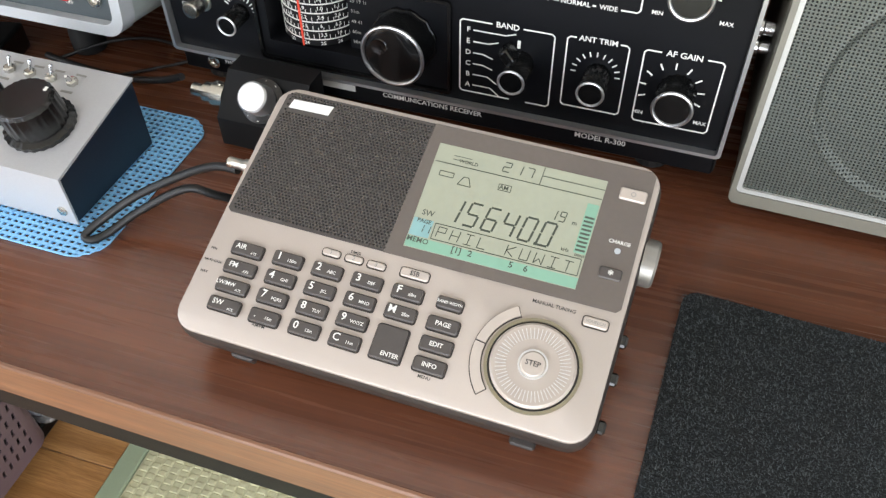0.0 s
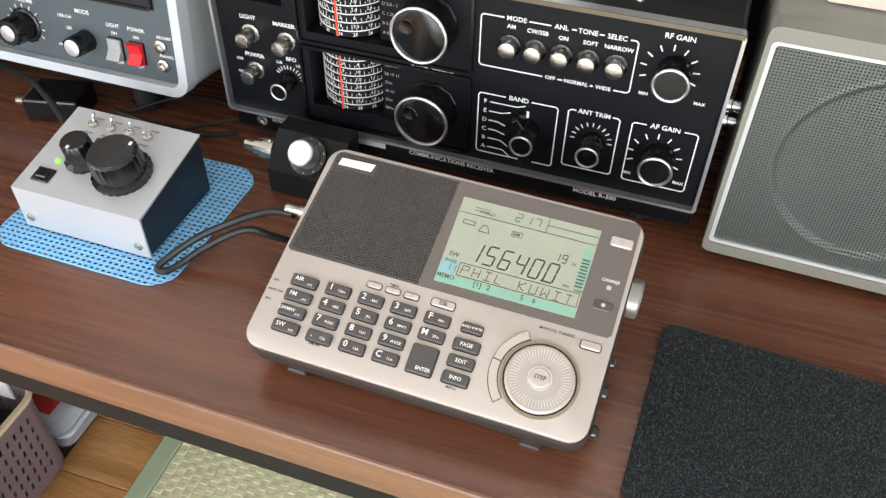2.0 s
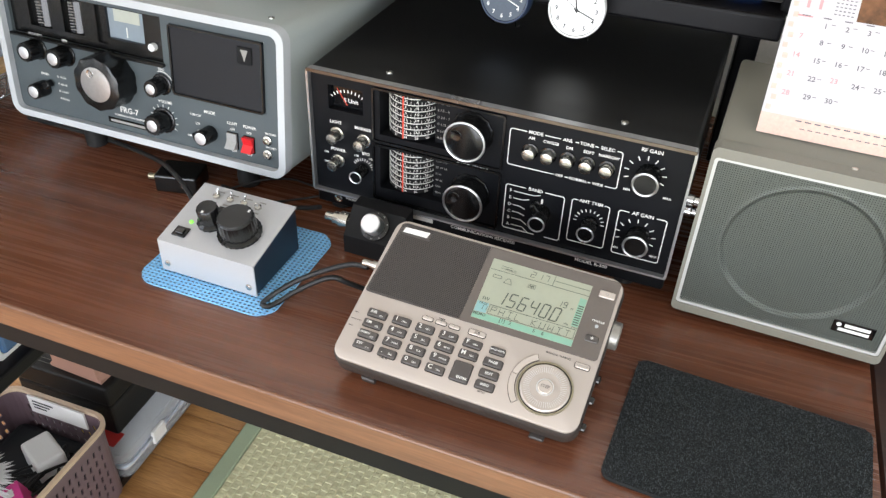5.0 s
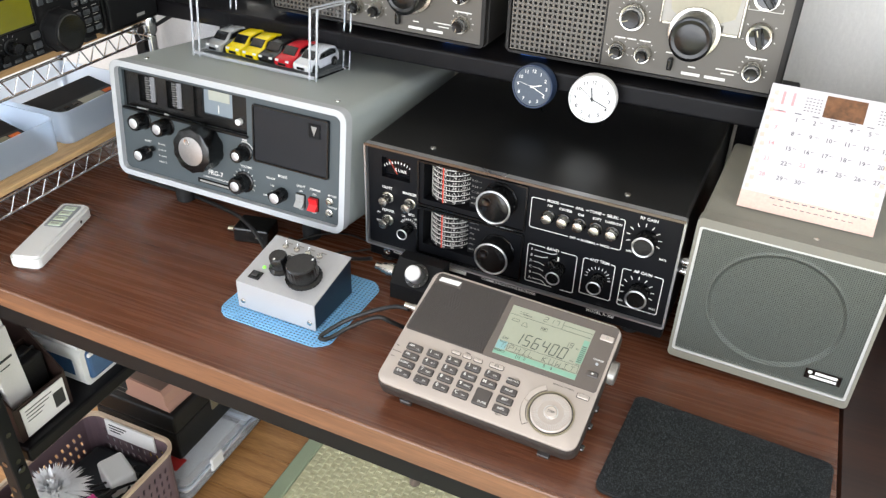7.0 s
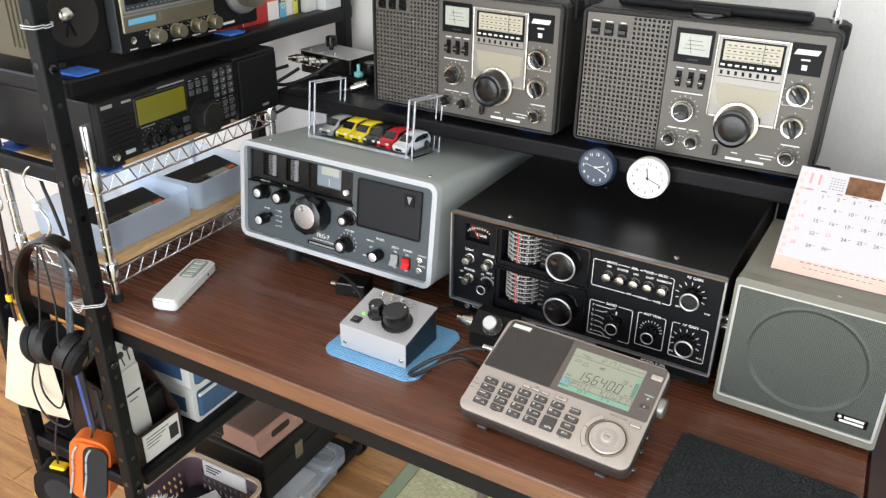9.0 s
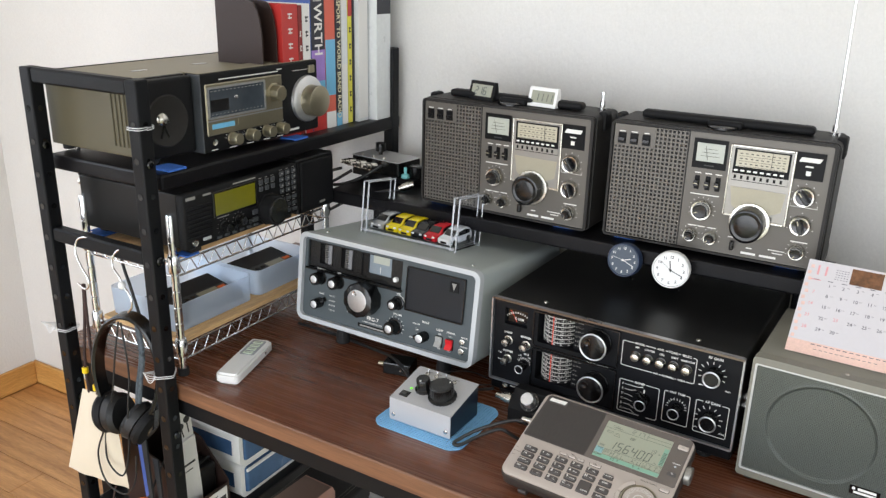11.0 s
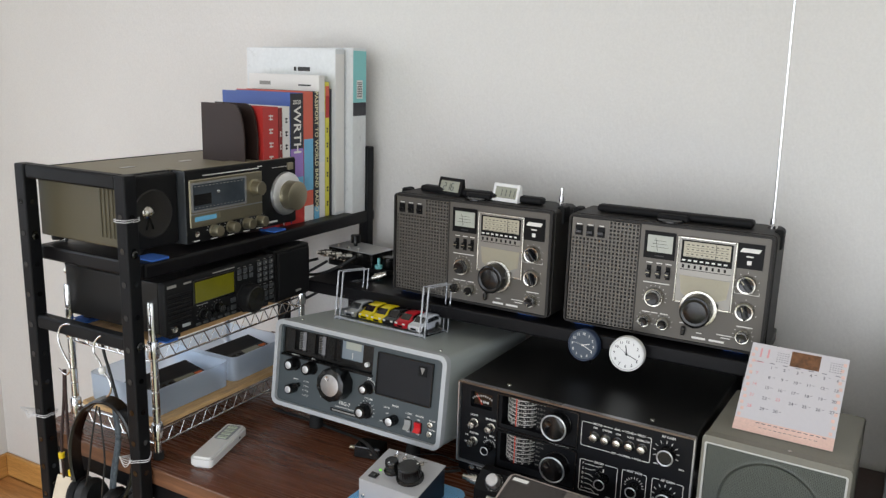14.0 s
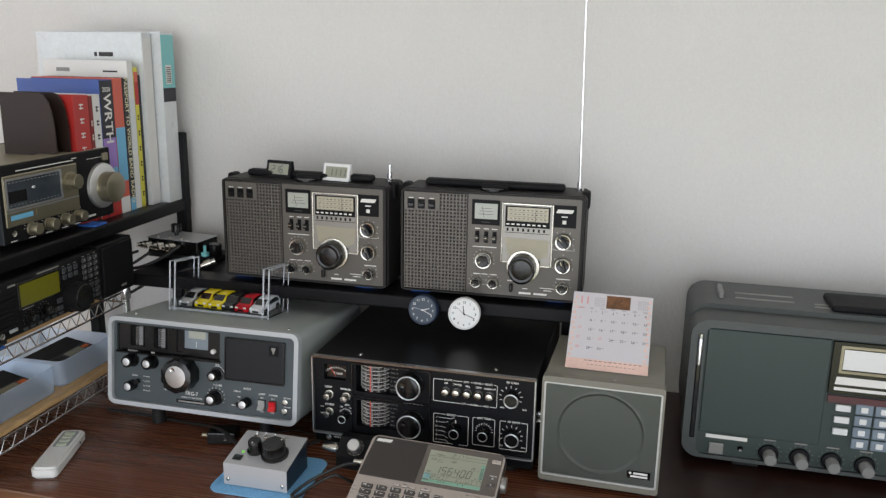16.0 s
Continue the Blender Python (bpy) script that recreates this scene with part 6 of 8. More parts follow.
def build_car(x, y, yaw, mat, label, z):
    t = thing("toy_car", pose(x, y, z, 0, 0, yaw) @ Matrix.Scale(1.33, 4), label, "toy car", "toy cars in the display case")
    side = [(-22, 3), (22, 3), (23, 6), (22.5, 9.5), (12, 11.5), (5, 17.5), (-12, 18.8), (-20, 16.8), (-23, 10), (-23, 5)]
    bm = B()
    rows = []
    for w, s in ((-9.5, 0.93), (-8.6, 1.0), (8.6, 1.0), (9.5, 0.93)):
        rows.append([bm.verts.new((p[0] * (s if abs(w) > 9 else 1), w * (0.8 if p[1] > 14 else 1), p[1] * (1 if abs(w) < 9 else 0.97) + (0.2 if abs(w) > 9 else 0))) for p in side])
    k = len(side)
    for a, b in zip(rows, rows[1:]):
        for i in range(k):
            bm.faces.new((a[i], a[(i + 1) % k], b[(i + 1) % k], b[i]))
    bm.faces.new(rows[0]), bm.faces.new(rows[-1])
    bmesh.ops.recalc_face_normals(bm, faces=bm.faces)
    bmesh.ops.bevel(bm, geom=bm.edges[:], offset=0.9, segments=2, affect="EDGES", clamp_overlap=True)
    part("body", bm, mat, t, "", True)
    bm = B()
    prism(bm, [(12.8, 11.9), (5.8, 17.9), (4.6, 17.6), (11.4, 11.0)], -7.0, 7.0)
    part("windscreen", bm, TINT, t, "dark windscreen")
    for y_ in (-1, 1):
        part("side_window", prism(B(), [(9, 11.4), (3.4, 16), (-11, 17), (-17, 15.4), (-18, 11.2)], y_ * 7.4, y_ * 9.3), TINT, t, "dark side window")
        part("headlight", box(B(), 20.6, 23.2, y_ * 6 - 2, y_ * 6 + 2, 7.6, 9.6, 0.4, 1), WHITEPL, t)
    part("radiator_grille", box(B(), 22, 23.5, -4.4, 4.4, 4.2, 6.8, 0.3, 1), TINT, t)
    for wx in (-14, 14):
        for wy in (-9.3, 9.3):
            w = part("wheel", lathe(B(), [(3.6, -1.6), (4.3, -1.2), (4.3, 1.2), (3.6, 1.6)], pose(wx, wy, 4.3, 90, 0, 0), 18), RUBBER, t, "", True)
            part("rim", lathe(B(), [(2.6, -1.9), (2.6, 1.9)], pose(wx, wy, 4.3, 90, 0, 0), 12), NICKEL, w)


def build_display_case():
    """Clear acrylic case, standing on the grey receiver, with the cars in it."""
    m = pose(-0.598, 0.520, 0.8865, -7, 0, -2)
    t = thing("display_case", m, "clear acrylic display case holding toy cars", "display case")
    W, D, Hh = 190, 78, 80

    def clear_part(name, b, mat, parent, lab=""):
        p = part(name, box(B(), *b, 0.4, 1), mat, parent, lab)
        p.visible_shadow = False
        return p

    clear_part("base", (0, W, 0, D, -2.4, 0), CLEARPL, t)
    clear_part("base_edge", (3, W - 3, -1, 0.6, -2.6, 1.2), EDGEPL, t)
    for x in (0, W - 12):
        for x_ in (x, x + 10):
            w = clear_part("end_wall", (x_, x_ + 2, 2, D - 2, 0, Hh), CLEARPL, t)
            for b in ((x_ - 0.2, x_ + 2.2, 0, 2, -6, Hh), (x_ - 0.2, x_ + 2.2, D - 2, D, -6, Hh), (x_ - 0.2, x_ + 2.2, 0, D, Hh, Hh + 2)):
                clear_part("wall_edge", b, EDGEPL, w, "cut edge whitened for its highlight")
        clear_part("front_web", (x + 2.4, x + 9.6, 1, 2.2, 0, Hh), CLEARPL, t)
    bw = clear_part("back_wall", (12.4, W - 12.4, D - 2, D, 0, 36), CLEARPL, t)
    clear_part("wall_edge", (12.4, W - 12.4, D - 2.4, D + 0.4, 36, 38), EDGEPL, bw, "cut edge whitened for its highlight")
    for (x, y, yaw, mat, lab) in ((24, 44, -96, CARS_, "silver toy hatchback car"), (54, 46, -95, CARY, "yellow toy hatchback car with black roof pillar"), (82, 43, -94, CARY, "yellow toy hatchback car"), (109, 41, -95, CARK, "black toy hatchback car"), (135, 40, -96, CARR, "red toy hatchback car"), (164, 39, -97, CARW, "white toy hatchback car")):
        q = m @ Vector((x * MM, y * MM, 0.0005))
        build_car(q.x, q.y, yaw, mat, lab, q.z + 0.001)


def build_large_portable():
    """Wide grey tabletop radio on the side table."""
    t = thing("tabletop_radio", pose(0.290, 0.540, 0.698, 0, 0, -2), "large grey tabletop shortwave radio with carrying handle", "radio")
    W, z0, z1 = 505, 14, 240
    bm = B()
    prism(bm, rounded(-10, W, z0 - 2, z1, 26, 7), 8, 60)
    prism(bm, rounded(-10, W, z0 + 6, z1 + 8, 30, 7), 61, 200)
    part("body", bm, SATBODY, t, "grey plastic body", True)
    part("front_rim", ring(B(), rounded(-10, W, z0 - 2, z1, 26, 7), rounded(12, W - 22, z0 + 4, z1 - 12, 10, 7), -4, 9), SATBODY, t, "rounded grey front rim", True)
    bm = B()
    plate(bm, 6, W - 16, z0 + 2, z1 - 10, [], 1.5)
    part("front_panel", bm, SATFACE, t, "green-grey front panel")
    part("speaker_cloth", box(B(), 15, 190, -1.6, 2, 56, 226, 1, 1), SATFACE, t, "dark green-grey speaker field")
    g = part("antenna_groove", box(B(), 0.5, 9, -5.4, -2, 44, 212, 2, 2), GLOSS, t, "dark antenna groove")
    part("antenna_tip", lathe(B(), [(3.4, 0), (3.4, 40), (2.4, 42), (4, 43), (4, 50)], pose(4.6, -6, 168), 14), CHROME, g, "bright folded antenna", True)
    d = part("dial_panel", box(B(), 192, 480, -2.6, 1.5, 142, 225, 1, 1), GLOSS, t, "black dial panel")
    part("meter_frame", ring(B(), rounded(203, 300, 176, 219, 2, 3), rounded(207, 296, 180, 215, 2, 3), -4, -2.4), GOLD, d, "gold meter frame")
    part("meter", box(B(), 208, 295, -3.2, -2.5, 182, 213), WHITEPL, d, "white signal meter")
    bm = B()
    prism(bm, [(200, 158), (300, 158), (302, 170), (202, 170)], -2.7, -3.1)
    bar(bm, 250, 151, 100, 5, -2.6)
    part("name_bar", bm, PRINT, d, "white name bars")
    part("red_strip", box(B(), 194, 480, -2, 1.5, 128, 139), SATRED, t, "maroon strip")
    for i, z in enumerate((121, 102, 83)):
        part("function_key", box(B(), 206, 227, -6, 0, z - 5, z + 5, 1.5, 2), WHITEPL, t, "white function key")
    for r in range(4):
        for q in range(4):
            x, z = 246 + 27 * q, 121 - 18.5 * r
            k = part("key", box(B(), x - 12, x + 12, -3.5, 0, z - 8, z + 8, 1, 1), SATKEY, t, "blue-grey key")
            part("key_top", box(B(), x - 5, x + 5, -5, -3, z - 4.5, z + 4.5, 1, 1), WHITEPL, k, "white key top")
    for x in (121, 166, 211, 258):
        part("knob_skirt", lathe(B(), [(15, 0), (14, 4), (12, 5)], out_y(x, 0, 31), 28), BLKMAT, t, "", True)
        knob(t, x, 31, 9.6, 22, -3, SATKNOB, None, flutes=24, label="grey rotary knob")
    part("name_bar", bar(B(), 57, 49, 62, 6, -0.4), PRINT, t, "white maker's bar")
    part("square_key", box(B(), 32, 54, -4, 0, 20, 39, 1.5, 2), SATKNOB, t, "grey square key")
    part("jack", lathe(B(), [(4.5, 0), (4, 2), (2, 1)], out_y(79, 0, 33), 16), GLOSS, t, "", True)
    bm = B()
    for x in (121, 166, 211, 258):
        ticks(bm, x, 31, 17.5, 19.5, -30, 210, 11, 0.7, 0.2)
        bar(bm, x, 53, 18, 2, 0.2)
    part("lettering", bm, GREYPRINT, t)
    bm = B()
    box(bm, 200, 480, 70, 150, z1 + 6, z1 + 18, 5, 2)
    part("handle", bm, BLKMAT, t, "wide black carrying handle")
    for x0_, x1_, y in ((60, 150, 100), (62, 152, 130), (178, 270, 84), (180, 262, 100)):
        part("top_groove", box(B(), x0_, x1_, y, y + 6, z1 + 7.4, z1 + 9, 0.6, 1), SATKNOB, t, "raised rib on the top")
    part("handle_post", box(B(), 34, 42, 96, 150, z1 + 6, z1 + 18, 2, 1), SATKNOB, t)
    for x in (70, 420):
        part("foot", box(B(), x, x + 40, 8, 24, 0, z0, 2, 1), RUBBER, t)
        part("foot", box(B(), x, x + 40, 150, 170, 0, z0 + 7, 2, 1), RUBBER, t)


# ---- things on the rack (their fronts face +x) ----
def build_scanner_receiver():
    """Black receiver with an olive display, and its speaker beside it."""
    t = thing("black_receiver", pose(-0.702, 0.232, 0.8976, 0, 0, 90), "black communications receiver with olive display and large tuning knob", "radio")
    W, z0, z1 = 252, 9, 95
    bm = B()
    box(bm, 0, W, 14, 228, z0 + 2, z1 - 1, 2, 2)
    part("case", bm, BLKCASE, t, "black steel case")
    bm = B()
    box(bm, -1, W, 0, 15, z0, z1, 4, 3)
    p = part("front_panel", bm, BLKMAT, t, "black plastic front panel", True)
    for k in range(8):
        part("vent_rib", box(B(), 4, 52, -2.4, 0.5, 24 + 6.6 * k, 28 + 6.6 * k, 1, 1), BLKMAT, p, "speaker slot rib")
    d = part("display_frame", box(B(), 56, 150, -1.6, 0.5, 46, 88, 1.5, 1), BLKPL, t, "black display frame")
    part("display", box(B(), 60, 146, -2.2, -1.5, 50, 84), LCDYEL, d, "olive-yellow display")
    knob(t, 178, 33, 25, 22, 0, BLKMAT, None, flutes=40, skirt=2, label="large black tuning knob")
    part("knob_dish", lathe(B(), [(21, 22), (20, 23), (10, 22.6), (4, 23)], out_y(178, 0, 33), 32), BLKPL, t, "", True)
    for x, z in ((76, 29), (108, 32)):
        knob(t, x, z, 7, 14, 0, BLKPL, None, flutes=16, skirt=3)
        knob(t, x + 16, z - 5, 5, 10, 0, BLKPL, None, flutes=12)
    bm = B()
    for i in range(3):
        for j in range(2):
            part("small_key", box(B(), 156 + 14 * i, 165 + 14 * i, -3, 0, 66 + 11 * j, 74 + 11 * j, 1, 1), KEYGREY, t, "small grey key")
    for i in range(3):
        for j in range(4):
            part("number_key", box(B(), 205 + 15 * i, 215 + 15 * i, -3, 0, 52 + 10 * j, 59 + 10 * j, 1, 1), KEYGREY, t, "grey number key")
        for j in range(3):
            part("small_key", box(B(), 205 + 15 * i, 216 + 15 * i, -2.6, 0, 16 + 11 * j, 22 + 11 * j, 1, 1), KEYGREY, t, "small grey key")
    for j in range(2):
        part("small_key", box(B(), 138, 150, -3, 0, 20 + 12 * j, 28 + 12 * j, 1, 1), KEYGREY, t)
    for i in range(6):
        part("small_key", box(B(), 60 + 16 * i, 70 + 16 * i, -2.6, 0, 13, 17, 0.8, 1), KEYGREY, t)
    part("phones_jack", lathe(B(), [(5.5, 0), (5, 2), (3, 1)], out_y(16, -0.5, 19), 18), NICKEL, t, "", True)
    part("small_key", box(B(), 32, 48, -2.4, 0, 18, 23, 0.6, 1), GREYPL, t)
    bm = B()
    bar(bm, 14, 87, 18, 4.5, -0.2), bar(bm, 46, 87, 16, 3, -0.2), bar(bm, 125, 91, 50, 2, -0.2)
    ticks(bm, 76, 29, 11.5, 13.5, -30, 210, 9, 0.7), ticks(bm, 108, 32, 11.5, 13.5, -30, 210, 9, 0.7)
    bar(bm, 76, 45, 24, 1.5, 0), bar(bm, 108, 47.5, 18, 1.5, 0)
    for i in range(3):
        for j in range(4):
            bar(bm, 210 + 15 * i, 61.2 + 10 * j, 6, 0.9, 0), bar(bm, 210 + 15 * i, 55.6 + 10 * j, 3, 2.4, -3)
        for j in range(3):
            bar(bm, 210 + 15 * i, 24.6 + 11 * j, 8, 1.0, 0)
        for j in range(2):
            bar(bm, 160.5 + 14 * i, 76.2 + 11 * j, 6, 0.9, 0)
    part("lettering", bm, GREYPRINT, t)
    for x in (18, 225):
        for y in (10, 200):
            part("foot", box(B(), x, x + 20, y, y + 16, 0, z0 + 2, 1, 1), RUBBER, t)
    part("rear_socket", lathe(B(), [(6, 0), (6, 10), (4, 11)], pose(10, 228, 80, -90, 0, 0), 14), NICKEL, t)
    s = thing("speaker_box", pose(-0.704, 0.487, 0.8976, 0, 0, 90), "black external speaker box beside the receiver", "speaker")
    part("cabinet", box(B(), 1, 99, 2, 200, 1, 98, 3, 2), BLKCASE, s)
    part("grille", box(B(), 7, 96, -2, 3, 6, 93, 3, 2), BLKMAT, s, "black cloth grille")
    part("name_bar", bar(B(), 62, 14, 15, 4, -2), GREYPRINT, s)


def build_cassette_radio():
    """Wide olive and black stereo radio on the top shelf."""
    t = thing("stereo_radio", pose(-0.750, 0.213, RK + 0.003, 0, 0, 90) @ Matrix.Diagonal((1.025, 1, 1, 1)), "olive and black component radio with silver tuning dial", "radio")
    W, z0, z1, D = 365, 12, 122, 206
    bm = B()
    box(bm, 0, W, 16, D, z0, z1 - 3, 3, 2)
    part("body", bm, OLIVE, t, "olive plastic body")
    part("top_plate", box(B(), 2, W - 2, 24, D - 4, z1 - 3, z1, 1, 1), OLIVETOP, t, "olive top plate")
    for x in (70, 190):
        part("top_slot", box(B(), x, x + 26, 92, 102, z1, z1 + 0.4), GLOSS, t)
    for k in range(4):
        part("side_rib", box(B(), -2, 1, 30 + 9 * k, 34 + 9 * k, z0 + 14, z1 - 20, 0.8, 1), OLIVE, t)
    sp = part("speaker_end", box(B(), 0, 94, -2, 17, z0 - 3, z1, 4, 2), BLKMAT, t, "black speaker end")
    part("speaker_cone", lathe(B(), [(38, 0), (36, 1.5), (34, 0.6)], out_y(44, -2, 62), 40), COUGBODY, sp, "round dark grille", True)
    part("tweeter", lathe(B(), [(10, 0), (9, 3), (5, 6), (1, 7)], out_y(34, -3, 66), 24), NICKEL, sp, "bright tweeter cone", True)
    for a in (-60, -120):
        part("tweeter_leg", line(B(), (36, 58), (36 + 22 * math.cos(radians(a)) * 0.6, 58 + 22 * math.sin(radians(a)) ), 3, -3.4, 0.6), BLKPL, sp)
    part("control_panel", box(B(), 97, W, -14, 17, z0 - 8, z1 + 2, 3, 2), BLKMAT, t, "raised black control panel")
    part("panel_edge", box(B(), 96.2, 98.2, -15, 10, z0 - 6, z1 + 1, 0.6, 1), KEYGREY, t, "dark grey panel edge")
    for b in ((2, 96, 17, 27), (2, W - 2, D - 8, D - 1), (0, 8, 27, D - 8)):
        part("top_border", box(B(), b[0], b[1], b[2], b[3], z1 - 3.4, z1 + 0.8, 0.6, 1), BLKMAT, t, "black top border")
    part("panel_top", box(B(), 99, W - 1, -11, 30, z1 + 1.6, z1 + 2.6, 0.4, 1), OLIVETOP, t, "olive top of the panel")
    f = part("dial_frame", box(B(), 105, 272, -16, -13, 30, 108, 1.5, 1), GOLD, t, "pale gold dial frame")
    part("dial_window", box(B(), 110, 228, -16.8, -15.6, 58, 101), REFLECTGREY, f, "glazed dial window with its grey reflection painted in")
    part("window_rim", ring(B(), rounded(107.5, 230.5, 55.5, 103.5, 2, 3), rounded(110.5, 227.5, 58.5, 100.5, 1, 3), -18, -15.6), TRIM, f, "bright window rim")
    part("lower_strip", box(B(), 107, 270, -16.6, -15.8, 51.5, 53.5), TRIM, f)
    part("dial_scale", box(B(), 113, 150, -17.2, -16.6, 66, 84), SMOKE, f, "dark signal meter")
    part("meter_lamp", lathe(B(), [(3.2, 0), (2.6, 1.4), (1, 2)], out_y(166, -16.8, 84), 16), CHROME, f, "small bright lamp", True)
    bm = B()
    for q in range(14):
        bar(bm, 116 + 8 * q, 97, 4, 1.1, -16.8), bar(bm, 116 + 8 * q, 62, 3, 1.0, -16.8)
    part("scale_print", bm, GREYPRINT, f)
    part("blue_strip", box(B(), 114, 160, -16.8, -15.8, 40, 47.5), BK_SKY, f, "sky-blue strip")
    part("gold_strip", box(B(), 168, 224, -16.8, -15.8, 40, 50), GOLD, f)
    knob(t, 252, 80, 13, 18, -15, GOLD, None, flutes=24, skirt=3, label="gold rotary knob")
    k = knob(t, 335, 58, 27, 30, -14, GOLD, None, flutes=0, label="large silver-gold tuning knob")
    part("knob_skirt", lathe(B(), [(40, 0), (39, 5), (32, 9)], out_y(335, -14, 60), 40), BRUSHED, k, "silver tuning dial skirt", True)
    for x in (156, 194, 232, 264):
        knob(t, x, 20, 9.5, 16, -14, GOLD, None, flutes=20, skirt=1.5, label="small gold knob")
    part("phones_jack", lathe(B(), [(5, 0), (5, 2), (3, 1)], out_y(118, -14, 20), 16), NICKEL, t, "", True)
    bm = B()
    for x in (156, 194, 232, 264):
        ticks(bm, x, 20, 13, 16, 10, 170, 9, 0.8, -14)
        bar(bm, x, 6.4, 15, 1.6, -14)
    bar(bm, 200, 113, 130, 1.6, -14), bar(bm, 300, 12, 24, 3.6, -14), bar(bm, 268, 116, 12, 1.6, -14), bar(bm, 118, 8, 13, 1.6, -14)
    bar(bm, 320, 110, 40, 0.8, -14)
    part("lettering", bm, PRINT, t)
    part("switch", box(B(), 340, 354, -18, -13, 103, 116, 1, 1), GOLD, t)
    for x in (12, 300):
        for y in (4, 190):
            part("foot", lathe(B(), [(9, 0), (10, 2), (10, z0)], pose(x + 14, y + 12, 0), 16), RUBBER, t)


def book(y0, y1, top, depth, cover, spine_rows, label, x1=-0.742, name="book", lean=0.0, pages=True):
    """A book standing on the top shelf with its spine to +x."""
    t = thing(name, pose(x1, y0, RK, 0, 0, 90), label, "book", "books on the rack's top shelf")
    w, h, d = (y1 - y0) / MM - 0.8, (top - RK) / MM, depth
    bm = B()
    box(bm, 0, w, 0, 1.2, 0.5, h, 0.4, 1)
    box(bm, 0, 1.2, 1.2, d, 0.5, h), box(bm, w - 1.2, w, 1.2, d, 0.5, h)
    part("cover", bm, cover, t)
    if pages:
        part("page_block", box(B(), 1.2, w - 1.2, 1.4, d - 3, 2.5, h - 3), PAGES, t)
    for kind, args in spine_rows:
        if kind == "field":
            z0, z1, m_ = args
            part("spine_field", box(B(), 0.3, w - 0.3, -0.35, 0, z0 * h, z1 * h), m_, t)
        elif kind == "bars":
            z0, n_, wd, m_ = args
            bm = B()
            for q in range(n_):
                zc = z0 * h - q * 0.11 * h
                bar(bm, w / 2, zc, min(wd, w - 3) * 0.8, 2.4, -0.4), bar(bm, w / 2, zc - 6, min(wd, w - 3) * 0.7, 2.2, -0.4), bar(bm, w / 2 - 1, zc - 3, 2, 10, -0.4)
            part("title_print", bm, m_, t)
        elif kind == "h":
            s, zc, size, m_ = args
            bm = B()
            ftext(bm, s, w / 2, zc * h, size, -0.5)
            part("title", bm, m_, t)
        else:
            s, zc, size, m_ = args
            bm = B()
            text(bm, s, size, pose(w / 2, -0.5, zc * h, 90, 0, 0) @ pose(0, 0, 0, 0, 0, -90), "CENTER", 0.1)
            part("title", bm, m_, t)
    return t


